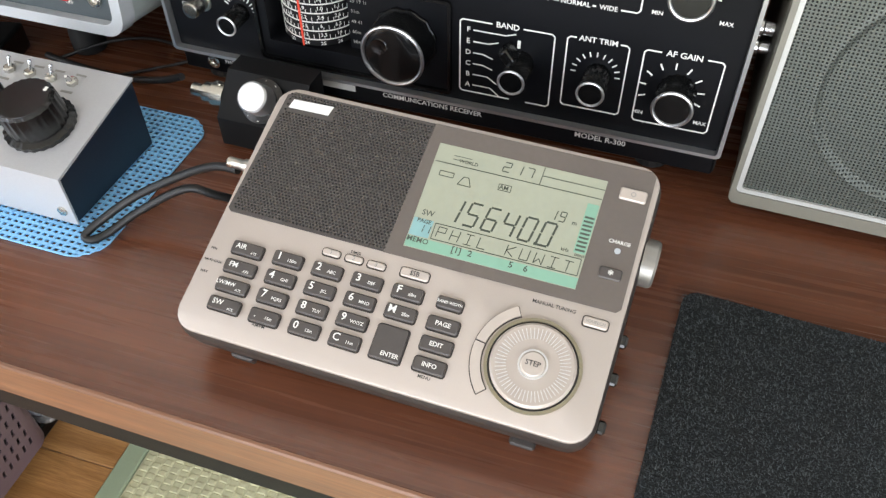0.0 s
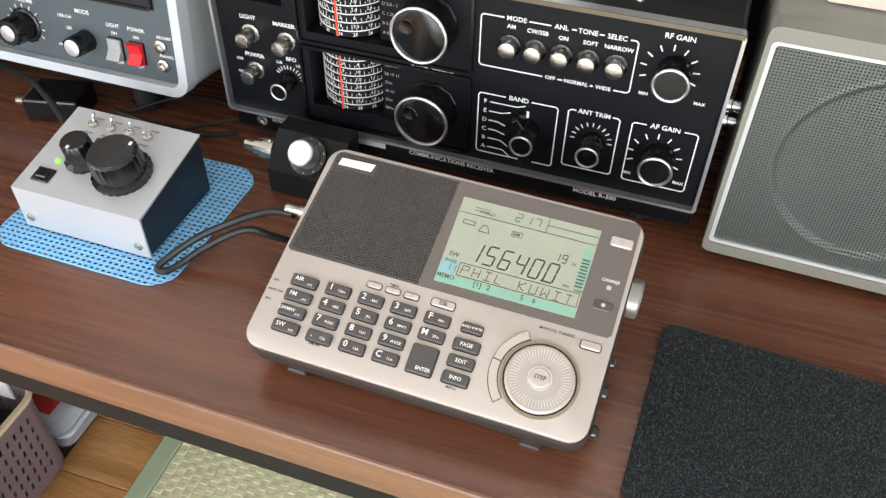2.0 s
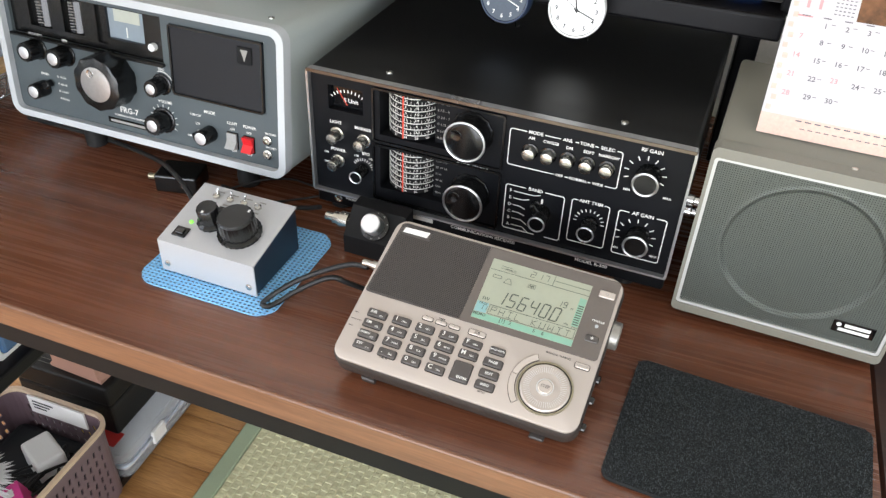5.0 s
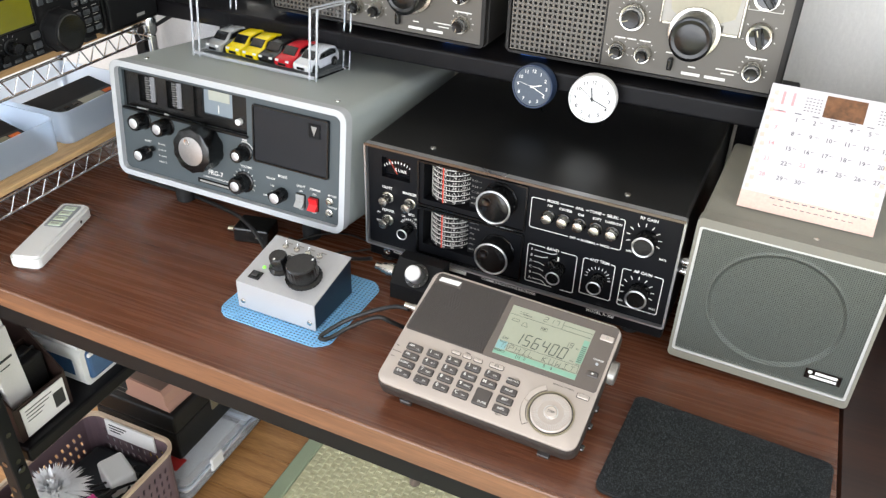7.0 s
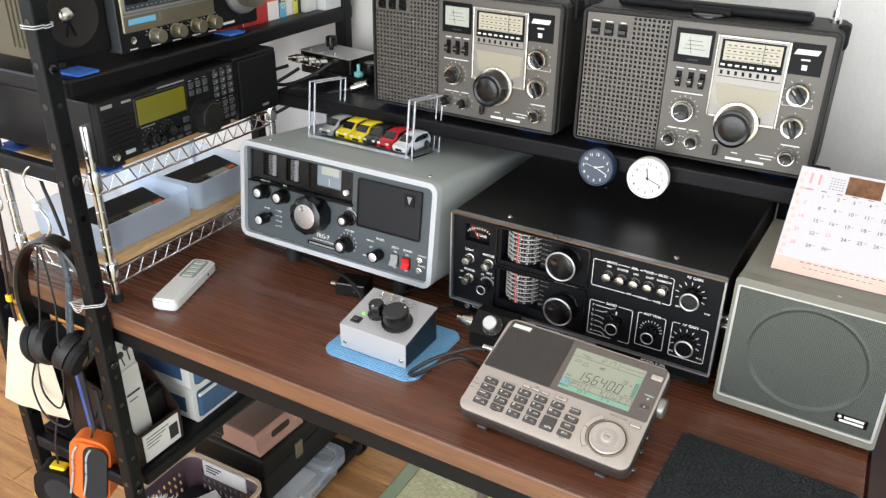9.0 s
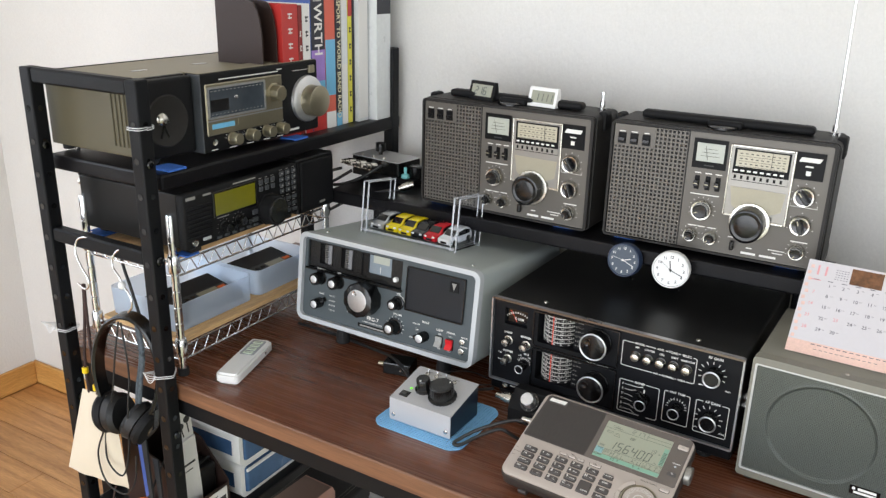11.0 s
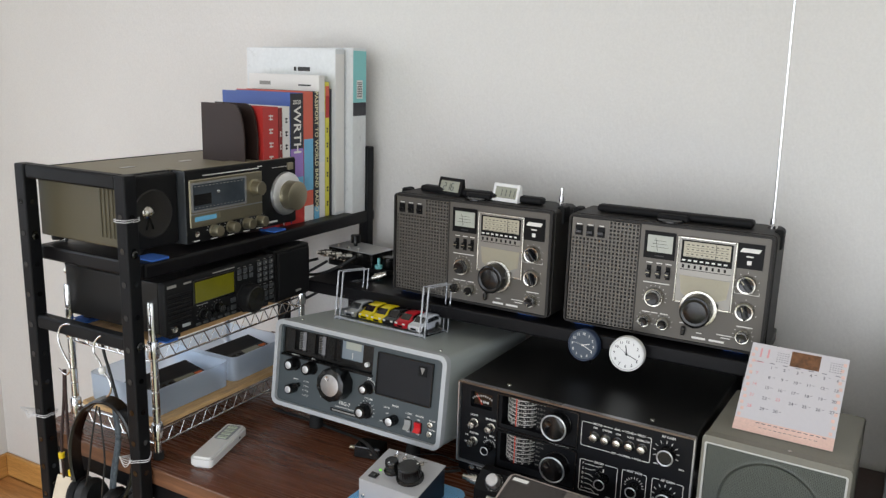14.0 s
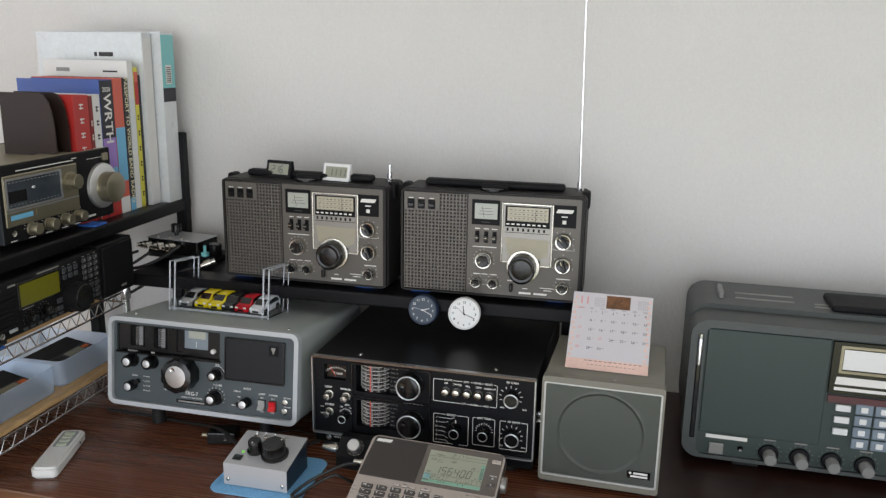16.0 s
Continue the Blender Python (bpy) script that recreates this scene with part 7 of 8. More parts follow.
def build_books():
    t = thing("magazine_holder", pose(-0.748, 0.463, RK, 0, 0, 90), "dark brown magazine holder with curved cut-out", "holder", "")
    prof = [(0, 1), (98, 1), (98, 226), (26, 226), (16, 223), (8, 212), (3, 196), (0, 170)]
    for x in (0, 34):
        part("side_panel", prism(B(), prof, x, x + 2.6, "x"), BROWNPL, t, "curved brown side panel")
    part("back_panel", box(B(), 2.6, 34, 95, 98, 4, 224), BROWNPL, t)
    part("divider", box(B(), 2.6, 34, 48, 50, 4, 196), BROWNPL, t)
    part("base", box(B(), 2.6, 34, 0, 95, 1, 4), BROWNPL, t)
    book(0.506, 0.547, 1.246, 98, BK_RED, [("field", (0.02, 0.25, BK_DKRED)), ("bars", (0.93, 8, 14, PRINT))], "red paperback with white vertical title")
    book(0.548, 0.558, 1.244, 150, BK_DKRED, [("bars", (0.8, 5, 4, PRINT))], "thin brown-red booklet on the shelf")
    book(0.559, 0.579, 1.246, 150, PAPER, [("bars", (0.9, 8, 9, DKPRINT)), ("field", (0.0, 0.4, BK_RED))], "thin white paperback with dark title")
    book(0.580, 0.618, 1.270, 165, BK_BLUE, [("field", (0.58, 0.995, BK_BLACK)), ("field", (0.36, 0.58, BK_PURPLE)), ("field", (0.14, 0.36, BK_SKY)), ("field", (0.0, 0.14, BK_RED)), ("t", ("WRTH", 0.72, 21, PRINT)), ("h", ("2020", 0.93, 8, PRINT))], "yearly handbook with white title on black spine")
    book(0.619, 0.648, 1.272, 165, BK_ORANGE, [("field", (0.0, 0.12, PAPER)), ("field", (0.24, 0.64, BK_SKY))], "salmon and sky-blue paperback book")
    book(0.649, 0.666, 1.272, 165, BK_BLACK, [("field", (0.0, 0.1, BK_SKY)), ("t", ("PASSPORT TO WORLD BAND RADIO", 0.53, 9.8, BK_CREAM))], "black spined radio guide with yellow title")
    t = book(0.667, 0.685, 1.302, 175, PAPER, [("field", (0.4, 0.75, FILEW))], "white instruction manual with dark marks")
    part("maker_bar", box(B(), -0.5, 0, 120, 148, 255, 262), GREYPRINT, t), part("maker_bar", box(B(), -0.5, 0, 20, 50, 255, 258), DKPRINT, t)
    book(0.686, 0.699, 1.290, 175, BK_YEL, [("bars", (0.66, 6, 7, DKPRINT)), ("field", (0.74, 0.9, BK_RED)), ("field", (0.9, 0.97, BK_ORANGE))], "yellow spined magazine with dark lettering")
    book(0.700, 0.707, 1.276, 175, BK_BLACK, [], "thin black magazine on the shelf")
    t = book(0.708, 0.738, 1.353, 225, FILEW, [("field", (0.02, 0.97, PAPER))], "white manual in a clear sleeve", x1=-0.734)
    [part("maker_bar", box(B(), -0.5, 0, a_, b_, 283, 291), DKPRINT, t, "dark maker's bar") for a_, b_ in ((96, 102), (62, 92))]
    t = book(0.742, 0.788, 1.356, 230, FILEW, [("field", (0.68, 0.985, TEAL)), ("field", (0.6, 0.68, BK_BLACK))], "clear ring file with teal label", x1=-0.716, name="ring_file")
    part("label_sticker", box(B(), 12, 32, -0.8, -0.4, 232, 268), PAPER, t, "white barcode label")
    bm = B()
    for k in range(9):
        box(bm, 14, 30, -1.0, -0.8, 235 + 3.4 * k, 236.6 + 3.4 * k)
    part("barcode", bm, DKPRINT, t)
    book(0.789, 0.798, 1.318, 215, GREYPL, [], "thin grey folder beside the file", x1=-0.722, name="folder")


def tub(name, m, W, D, Hh, mat, label):
    t = thing(name, m, label, "container", "frosted containers on the wire shelf")
    bm = B()
    o0, o1 = rounded(2, W - 2, 2, D - 2, 12, 5), rounded(0, W, 0, D, 14, 5)
    i1, i0 = rounded(1.8, W - 1.8, 1.8, D - 1.8, 12.6, 5), rounded(3.6, W - 3.6, 3.6, D - 3.6, 11, 5)
    rows = [[bm.verts.new((p[0], p[1], z)) for p in o] for o, z in ((o0, 0), (o1, Hh), (i1, Hh), (i0, 2))]
    k = len(o0)
    for a, b in zip(rows, rows[1:]):
        for i in range(k):
            bm.faces.new((a[i], a[(i + 1) % k], b[(i + 1) % k], b[i]))
    bm.faces.new(rows[0]), bm.faces.new(rows[-1])
    bmesh.ops.recalc_face_normals(bm, faces=bm.faces)
    p = part("shell", bm, mat, t, "", True)
    p.visible_shadow = False
    return t


def build_calculator(m, label):
    t = thing("pocket_radio", m, label, "radio", "small radios in the containers")
    part("body", box(B(), 0, 138, 0, 88, 0, 15, 3, 2), BLKMAT, t)
    part("panel", box(B(), 4, 134, 4, 46, 15, 15.5), KEYDARK, t, "dark key panel")
    part("display", box(B(), 70, 112, 28, 42, 15.4, 16), LCDSMALL, t, "grey display")
    part("accent", box(B(), 114, 130, 32, 40, 15.4, 16.2, 0.4, 1), ORANGE, t, "orange accent")
    for i in range(8):
        for j in range(3):
            if i < 4 or j < 1:
                part("key", box(B(), 10 + 15 * i, 19 + 15 * i, 9 + 12 * j, 15 + 12 * j, 15.2, 16.8, 0.8, 1), BLKPL, t)


build_digital_radio()
build_loop_box()
build_net_mat()
build_carpet_mat()
build_speaker()
build_calendar()
build_round_clock(pose(-0.1525, 0.5665, 0.905, -8, 0, -6) @ Matrix.Scale(0.85, 4), CLOCKBLUE, CLOCKFACE, ((72, 14, 1.6), (112, 21, 1.2), (280, 20, 0.5)), PRINT, "navy round clock with slate face leaning on the riser")
build_round_clock(pose(-0.079, 0.5525, 0.909, -8, 0, 4) @ Matrix.Scale(0.89, 4), WHITEPL, WHITEPL, ((350, 15, 1.6), (112, 21, 1.2), (308, 20, 0.5)), DKPRINT, "white round clock standing on the black receiver")
build_small_clock(pose(-0.463, 0.640, 1.1060, 0, 0, -12), BLKMAT, "216", "small black digital clock on the portable radio")
build_small_clock(pose(-0.353, 0.634, 1.1060, 0, 0, -10), WHITEPL, "1111", "small white digital clock on the portable radio")
build_tuner()
build_adapter()
build_remote()
build_display_case()
build_large_portable()
build_scanner_receiver()
build_cassette_radio()
build_books()
tub("plastic_container", pose(-0.912, 0.246, 0.7568), 160, 172, 46, FROST, "frosted plastic container holding a small radio")
tub("plastic_container", pose(-0.912, 0.428, 0.7568), 160, 150, 46, FROST, "frosted plastic container holding a small radio")
build_calculator(pose(-0.768, 0.262, 0.7595, 11, 0, 88), "small black radio with keys lying in a container")
build_calculator(pose(-0.772, 0.437, 0.7595, 10, 0, 89), "small black radio lying in a container")

# cables
build_cable("signal_cable", [(-0.279, 0.404, 0.728), (-0.305, 0.412, 0.715), (-0.34, 0.42, 0.705), (-0.38, 0.425, 0.7035), (-0.41, 0.43, 0.704)], 0.0024, "black coaxial cable lying on the desk")
build_cable("antenna_lead", [(-0.184, 0.308, 0.752), (-0.20, 0.311, 0.748), (-0.222, 0.310, 0.737), (-0.250, 0.301, 0.722), (-0.267, 0.288, 0.711), (-0.2735, 0.279, 0.7058), (-0.269, 0.2775, 0.7045), (-0.262, 0.285, 0.7055), (-0.248, 0.298, 0.714), (-0.222, 0.309, 0.728), (-0.207, 0.315, 0.722), (-0.19, 0.33, 0.7045)], 0.0024, "black antenna lead looped on the desk")
build_cable("power_cable", [(-0.70, 0.47, 0.7035), (-0.6565, 0.4683, 0.7035), (-0.599, 0.4658, 0.7035), (-0.547, 0.457, 0.7045), (-0.49, 0.432, 0.716), (-0.45, 0.404, 0.7275), (-0.42, 0.384, 0.727), (-0.40, 0.368, 0.724)], 0.0026, "dark grey cord lying on the desk")
build_cable("thin_wire", [(-0.40, 0.43, 0.703), (-0.37, 0.45, 0.71), (-0.34, 0.46, 0.712), (-0.31, 0.47, 0.703), (-0.29, 0.5, 0.703)], 0.0012, "thin black wire on the desk")
build_cable("thin_wire", [(-0.37, 0.41, 0.7025), (-0.34, 0.43, 0.7025), (-0.30, 0.455, 0.706), (-0.28, 0.49, 0.7025)], 0.0012, "thin black wire on the desk")
build_cable("rack_cable", [(-0.88, 0.56, 0.96), (-0.80, 0.61, 0.93), (-0.745, 0.64, 0.915), (-0.70, 0.66, 0.93), (-0.665, 0.68, 0.955)], 0.003, "black coaxial cable behind the rack")


# ---- antenna switch at the back ----
def build_switch_box():
    t = thing("antenna_switch", pose(-0.752, 0.680, 0.9215, 0, 0, -8), "black antenna switch box with silver coaxial plugs and knob", "switch box")
    part("case", box(B(), 0, 118, 24, 90, 12, 40, 2, 1), BLKPL, t, "black steel case")
    part("top_plate", box(B(), -1, 119, 23, 91, 40, 41.4, 0.4, 1), SATIN, t, "satin metal top plate")
    part("base_box", box(B(), -6, 150, 30, 96, 0.3, 11.5, 1, 1), BLKMAT, t)
    part("spare_cap", lathe(B(), [(5, 0), (8, 2), (8, 8), (3, 10), (3, 22)], pose(128, 34, 11.5), 14), TEAL, t, "teal plastic cap", True)
    part("knob", lathe(B(), [(4, 0), (4, 6), (10, 7), (10, 22), (9, 23)], pose(44, 58, 41.4), 24), BLKPL, t, "black knob", True)
    for x in (14, 42, 70):
        p = part("plug", lathe(B(), [(6, 0), (6, 8), (8, 9), (8, 22), (6, 23), (6, 30), (4, 31), (4, 38)], pose(x, 26, 26, 80, 0, -18), 16), NICKEL, t, "silver coaxial plug", True)
        part("plug_cap", lathe(B(), [(3, 0), (3, 3), (1, 5)], pose(x + 6, 32, 40), 12), NICKEL, t, "", True)
    part("side_knob", lathe(B(), [(12, 0), (13, 3), (13, 22), (11, 24)], pose(140, 50, 11.5), 24), BLKPL, t, "black round connector cap", True)


build_switch_box()
for pts in ([(-0.745, 0.665, 0.943), (-0.765, 0.64, 0.935), (-0.775, 0.615, 0.92), (-0.78, 0.60, 0.905)],
            [(-0.718, 0.66, 0.943), (-0.74, 0.63, 0.925), (-0.77, 0.60, 0.91), (-0.83, 0.60, 0.90)],
            [(-0.60, 0.655, 0.925), (-0.63, 0.63, 0.922), (-0.68, 0.61, 0.905), (-0.715, 0.60, 0.885), (-0.74, 0.60, 0.87)]):
    build_cable("coaxial_cable", pts, 0.0028, "black coaxial cable behind the grey receiver")
bm = B()
lathe(bm, [(5, 0), (5, 6), (7.5, 7), (7.5, 20), (5.5, 21), (5.5, 28)], pose(0, 0, 0, 0, 70, 25), 16)
solid("coaxial_plug", bm, NICKEL, pose(-0.606, 0.652, 0.926), "silver coaxial plug on a cable end", "plug", smooth=True)
build_cable("rack_lead", [(-0.935, 0.25, 1.05), (-0.94, 0.24, 1.0), (-0.925, 0.25, 0.95), (-0.90, 0.27, 0.91), (-0.86, 0.24, 0.86), (-0.84, 0.235, 0.82), (-0.82, 0.23, 0.78)], 0.0025, "black cable hanging behind the rack")


# ---- things hung on the rack ----
def build_hook(x, z, y, label, pearl):
    t = thing("s_hook", pose(x, y, z), label, "hook", "hooks on the rack bar")
    bm = B()
    tube(bm, [(14, 8, -12), (15, 4, 2), (4, 0, 10), (-12, -3, 4), (-17, -6, -14), (-6, -8, -34), (6, -8, -50), (8, -8, -64), (-2, -8, -72), (-18, -8, -66)] if not pearl else
         [(14, 8, -6), (10, 4, 4), (-4, 0, 6), (-17, -4, -6), (-18, -6, -22), (-4, -8, -34), (2, -8, -46), (16, -8, -60), (18, -8, -76), (8, -8, -88)], 1.7, 10)
    part("wire", bm, CHROME, t, "bent chrome wire", True)
    if pearl:
        part("bead", lathe(B(), [(1, -6), (4, -5), (6, 0), (4, 5), (1, 6)], pose(2, -9, -46), 18), WHITEPL, t, "white bead", True)


build_hook(-0.862, 0.905, 0.180, "bent chrome hook hanging on the rack bar", False)
build_hook(-0.778, 0.905, 0.180, "bent chrome hook with white bead on the rack bar", True)


def build_headphones():
    t = thing("headphones", pose(-0.793, 0.180, 0.7120, 0, 9, 12) @ Matrix.Diagonal((1.28, 1.0, 1.02, 1)), "black over-ear headphones hanging from a hook", "headphones")
    bm = B()
    n = 36
    rows = []
    for i in range(n + 1):
        u = -1 + 2 * i / n
        if abs(u) < 0.75:
            a = radians(90 - 90 * u / 0.75)
            px, pz, nx, nz = 46 * math.cos(a), 92 * math.sin(a), math.cos(a), math.sin(a)
        else:
            w = (abs(u) - 0.75) / 0.25
            px, pz, nx, nz = math.copysign(46 - 10 * w * w, u), -58 * w, math.copysign(1, u), 0
        row = []
        for dy, dr in ((-13, 0), (-11, 2.6), (11, 2.6), (13, 0), (11, -3), (-11, -3)):
            row.append(bm.verts.new((px + dr * nx, dy, pz + dr * nz)))
        rows.append(row)
    for a, b in zip(rows, rows[1:]):
        for k in range(6):
            bm.faces.new((a[k], a[(k + 1) % 6], b[(k + 1) % 6], b[k]))
    bm.faces.new(rows[0]), bm.faces.new(rows[-1])
    bmesh.ops.recalc_face_normals(bm, faces=bm.faces)
    part("headband", bm, BLKPL, t, "black leatherette headband", True)
    for s in (-1, 1):
        q = pose(s * 20, 0, -86, 0, 90 * s, 0) @ pose(0, 0, 0, 0, s * 14, 0)
        c = part("ear_cup", lathe(B(), [(22, 0), (31, 3), (33, 9), (30, 14), (18, 17), (6, 18)], q, 32), BLKMAT, t, "round black ear cup", True)
        part("ear_pad", lathe(B(), [(16, -15), (27, -15), (32, -9), (31, 1), (22, 2)], q, 32), EARPAD, c, "soft black ear pad", True)
        part("cup_badge", lathe(B(), [(13, 17), (12, 18.6), (6, 19)], q, 24), BADGE, c, "bronze badge", True)
        part("yoke", box(B(), s * 38 - 3, s * 38 + 3, -8, 8, -88, -50, 2.5, 2), BLKPL, t, "hinged arm")


build_headphones()
build_cable("headphone_cord", [(-0.786, 0.165, 0.80), (-0.80, 0.162, 0.74), (-0.812, 0.16, 0.68), (-0.838, 0.158, 0.60), (-0.835, 0.152, 0.55), (-0.80, 0.15, 0.535), (-0.785, 0.155, 0.58), (-0.778, 0.158, 0.66), (-0.772, 0.162, 0.72), (-0.781, 0.165, 0.80)], 0.0015, "thin black headphone cord hanging in loops")
build_cable("headphone_cord", [(-0.838, 0.152, 0.60), (-0.855, 0.15, 0.555), (-0.84, 0.148, 0.51), (-0.80, 0.15, 0.50), (-0.775, 0.152, 0.53), (-0.768, 0.155, 0.58)], 0.0015, "thin black headphone cord hanging in loops")
bm = B()
for x0_, x1_ in ((-0.776, -0.792), (-0.771, -0.786)):
    tube(bm, [(x0_, 0.188, 0.79), (x0_ + 0.004, 0.187, 0.74), (x1_ + 0.008, 0.186, 0.69), (x1_, 0.185, 0.645)], 0.0032, 8)
solid("braided_strap", bm, STRAP, Matrix(), "grey and black braided strap hanging with the headphones", "strap", smooth=True, scale=1)
for k, (xa, mat, lab) in enumerate(((-0.775, NYLON, "dark nylon strap hanging on the rack"), (-0.788, BK_BLUE, "blue nylon strap hanging on the rack"), (-0.762, NYLON, "dark nylon strap hanging on the rack"))):
    bm = B()
    prism(bm, [(xa - 0.006, 0.60 - 0.02 * k), (xa + 0.006, 0.60 - 0.02 * k), (xa + 0.008, 0.49), (xa, 0.48)], 0.176 + 0.004 * k, 0.179 + 0.004 * k)
    solid("nylon_strap", bm, mat, Matrix(), lab, "strap", "straps hanging on the rack", scale=1)


def cloth_sheet(bm, x0, x1, z0, z1, puff, wave, seed, flare=0.0, shear=0.0):
    """A filled bag: two bulging sides with folds, closed at the edges."""
    nx, nz = 14, 18
    grid = {}
    for s in (-1, 1):
        for i in range(nx + 1):
            for j in range(nz + 1):
                u, v = i / nx, j / nz
                e = math.sin(math.pi * u) ** 0.6 * (math.sin(math.pi * min(1, 0.08 + v * 0.95)) ** 0.5)
                w = wave * noise.noise((u * 3 + seed, v * 1.6, s * 0.7)) * e
                x = x0 + (x1 - x0) * u + flare * (1 - v) * (u - 0.35) + shear * v
                edge = 0.25 if i in (0, nx) else 1
                grid[s, i, j] = bm.verts.new((x, s * (puff * e * edge) + w, z0 + (z1 - z0) * v + 2.5 * noise.noise((u * 5, seed, v))))
    for s in (-1, 1):
        for i in range(nx):
            for j in range(nz):
                f = (grid[s, i, j], grid[s, i + 1, j], grid[s, i + 1, j + 1], grid[s, i, j + 1])
                bm.faces.new(f if s < 0 else tuple(reversed(f)))
    for j in range(nz):
        bm.faces.new((grid[-1, 0, j], grid[-1, 0, j + 1], grid[1, 0, j + 1], grid[1, 0, j]))
        bm.faces.new((grid[-1, nx, j + 1], grid[-1, nx, j], grid[1, nx, j], grid[1, nx, j + 1]))
    for i in range(nx):
        bm.faces.new((grid[-1, i + 1, 0], grid[-1, i, 0], grid[1, i, 0], grid[1, i + 1, 0]))
        bm.faces.new((grid[-1, i, nz], grid[-1, i + 1, nz], grid[1, i + 1, nz], grid[1, i, nz]))
    return bm


def build_bag():
    t = thing("drawstring_bag", pose(-0.922, 0.158, 0.495, 0, 0, 5), "cream cloth drawstring bag hanging on a brown cord", "bag")
    part("cloth", cloth_sheet(B(), 0, 62, 0, 165, 7, 12, 3.0, 75, 34), CLOTH, t, "cream cotton cloth", True)
    bm = B()
    tube(bm, [(48, 0, 162), (46, 2, 220), (50, 10, 300), (52, 12, 344)], 2.4, 8)
    tube(bm, [(66, 0, 162), (62, 2, 220), (54, 10, 300), (54, 12, 344)], 2.4, 8)
    part("drawstring", bm, CORD, t, "dark brown cord")
    for x, z in ((46, 196), (65, 170)):
        part("cord_stop", lathe(B(), [(4.5, 0), (5, 2), (5, 9), (4, 10)], pose(x, 0, z), 12), YELLOW, t, "yellow cord stop", True)


build_bag()


def build_pouch():
    t = thing("zip_pouch", pose(-0.842, 0.152, 0.338, 0, 11, 20) @ Matrix.Scale(1.1, 4), "orange and charcoal nylon zip pouch hanging on the rack", "pouch")
    bm = B()
    prism(bm, rounded(0, 62, 0, 118, 22, 5), 0, 34)
    bmesh.ops.bevel(bm, geom=[e for e in bm.edges if abs(e.verts[0].co.y - e.verts[1].co.y) < 0.1], offset=5, segments=2, affect="EDGES")
    b = part("shell", bm, ORANGE, t, "orange nylon", True)
    part("front_panel", prism(B(), rounded(24, 60, 8, 112, 15, 4), -2, 1), NYLON, b, "charcoal front panel")
    for x in (26, 6):
        bm = B()
        tube(bm, [(x, -2.5, 14), (x + 4, -3, 50), (x + 4, -3, 90), (x + 10, -2.5, 108)], 1.6, 6)
        part("zip", bm, GREYPL, b, "grey zip")
    bm = B()
    tube(bm, [(30, 10, 117), (34, 14, 150), (44, 20, 200)], 1.6, 6)
    part("loop", bm, NYLON, t)


build_pouch()


def build_tape_measure():
    t = thing("tape_measure", pose(-0.915, 0.140, 0.305, 0, 8, 20) @ Matrix.Scale(1.12, 4), "black and yellow tape measure hanging on the rack", "tape measure")
    bm = B()
    prism(bm, rounded(0, 66, 0, 64, 20, 5), 0, 34)
    b = part("case", bm, BLKMAT, t, "black rubber case", True)
    part("disc", lathe(B(), [(22, 0), (21, 2), (8, 2.6)], out_y(38, 0, 32), 28), NYLON, b, "", True)
    part("blade", box(B(), -6, 22, 6, 26, 4, 8), YELLOW, t, "yellow tape end")
    part("tab", box(B(), 20, 44, 8, 24, 60, 68, 2, 1), YELLOW, t, "yellow belt clip")
    bm = B()
    tube(bm, [(30, 16, 66), (28, 18, 110), (32, 24, 160)], 1.4, 6)
    part("lanyard", bm, CORD, t)


build_tape_measure()
for (x, y, z, yaw, r) in ((-0.7213, 0.187, 1.094, 0, 14), (-0.7213, 0.187, 0.722, 40, 15), (-0.9463, 0.187, 0.742, 10, 15)):
    t = thing("twist_tie", pose(x, y, z, 0, 4, yaw), "white twist tie wound round a post", "tie", "white ties on the posts")
    for k in range(2):
        bm = B()
        tube(bm, [(r * (1.25 if q % 2 else 0.96) * math.cos(math.pi / 4 * q), r * (1.25 if q % 2 else 0.96) * math.sin(math.pi / 4 * q), 3 * k + 1.5 * math.sin(q)) for q in range(9)], 0.6, 6)
        part("loop", bm, TIE, t)
    if yaw:
        bm = B()
        for q in range(4):
            tube(bm, [(-r, -4 * q + 6, 2), (-r - 12, -10 - 5 * q, 6 + 3 * q), (-r - 4, -18, -6 + 4 * q), (-r + 4, -12, 2)], 0.55, 6)
        part("bow", bm, TIE, t, "loose knotted ends")

# ---- under the desk, on the rack's lower shelves ----
SH1, SH0 = 0.40, 0.035


def build_drawers():
    t = thing("drawer_unit", pose(-0.732, 0.337, SH1, 0, 0, 90), "white plastic drawer unit with translucent blue drawers", "drawers")
    W, D, n, h = 250, 215, 3, 66
    for i in range(n):
        z = i * h
        s = part("frame", ring(B(), rounded(0, W, z, z + h, 10, 4), rounded(9, W - 9, z + 7, z + h - 5, 6, 4), 0, D), WHITEPL, t, "white drawer frame", True)
        d = part("drawer", box(B(), 10, W - 10, -5, D - 8, z + 8, z + h - 6, 5, 2), BLUEDRAW, t, "translucent blue drawer")
        part("drawer_lip", box(B(), 8, W - 8, -9, -4, z + h - 13, z + h - 6, 2, 1), WHITEPL, d, "white drawer lip")
        part("side_slot", box(B(), -0.6, 0.6, 18, D - 30, z + 18, z + h - 18), BLUEDRAW, s, "dark side opening")


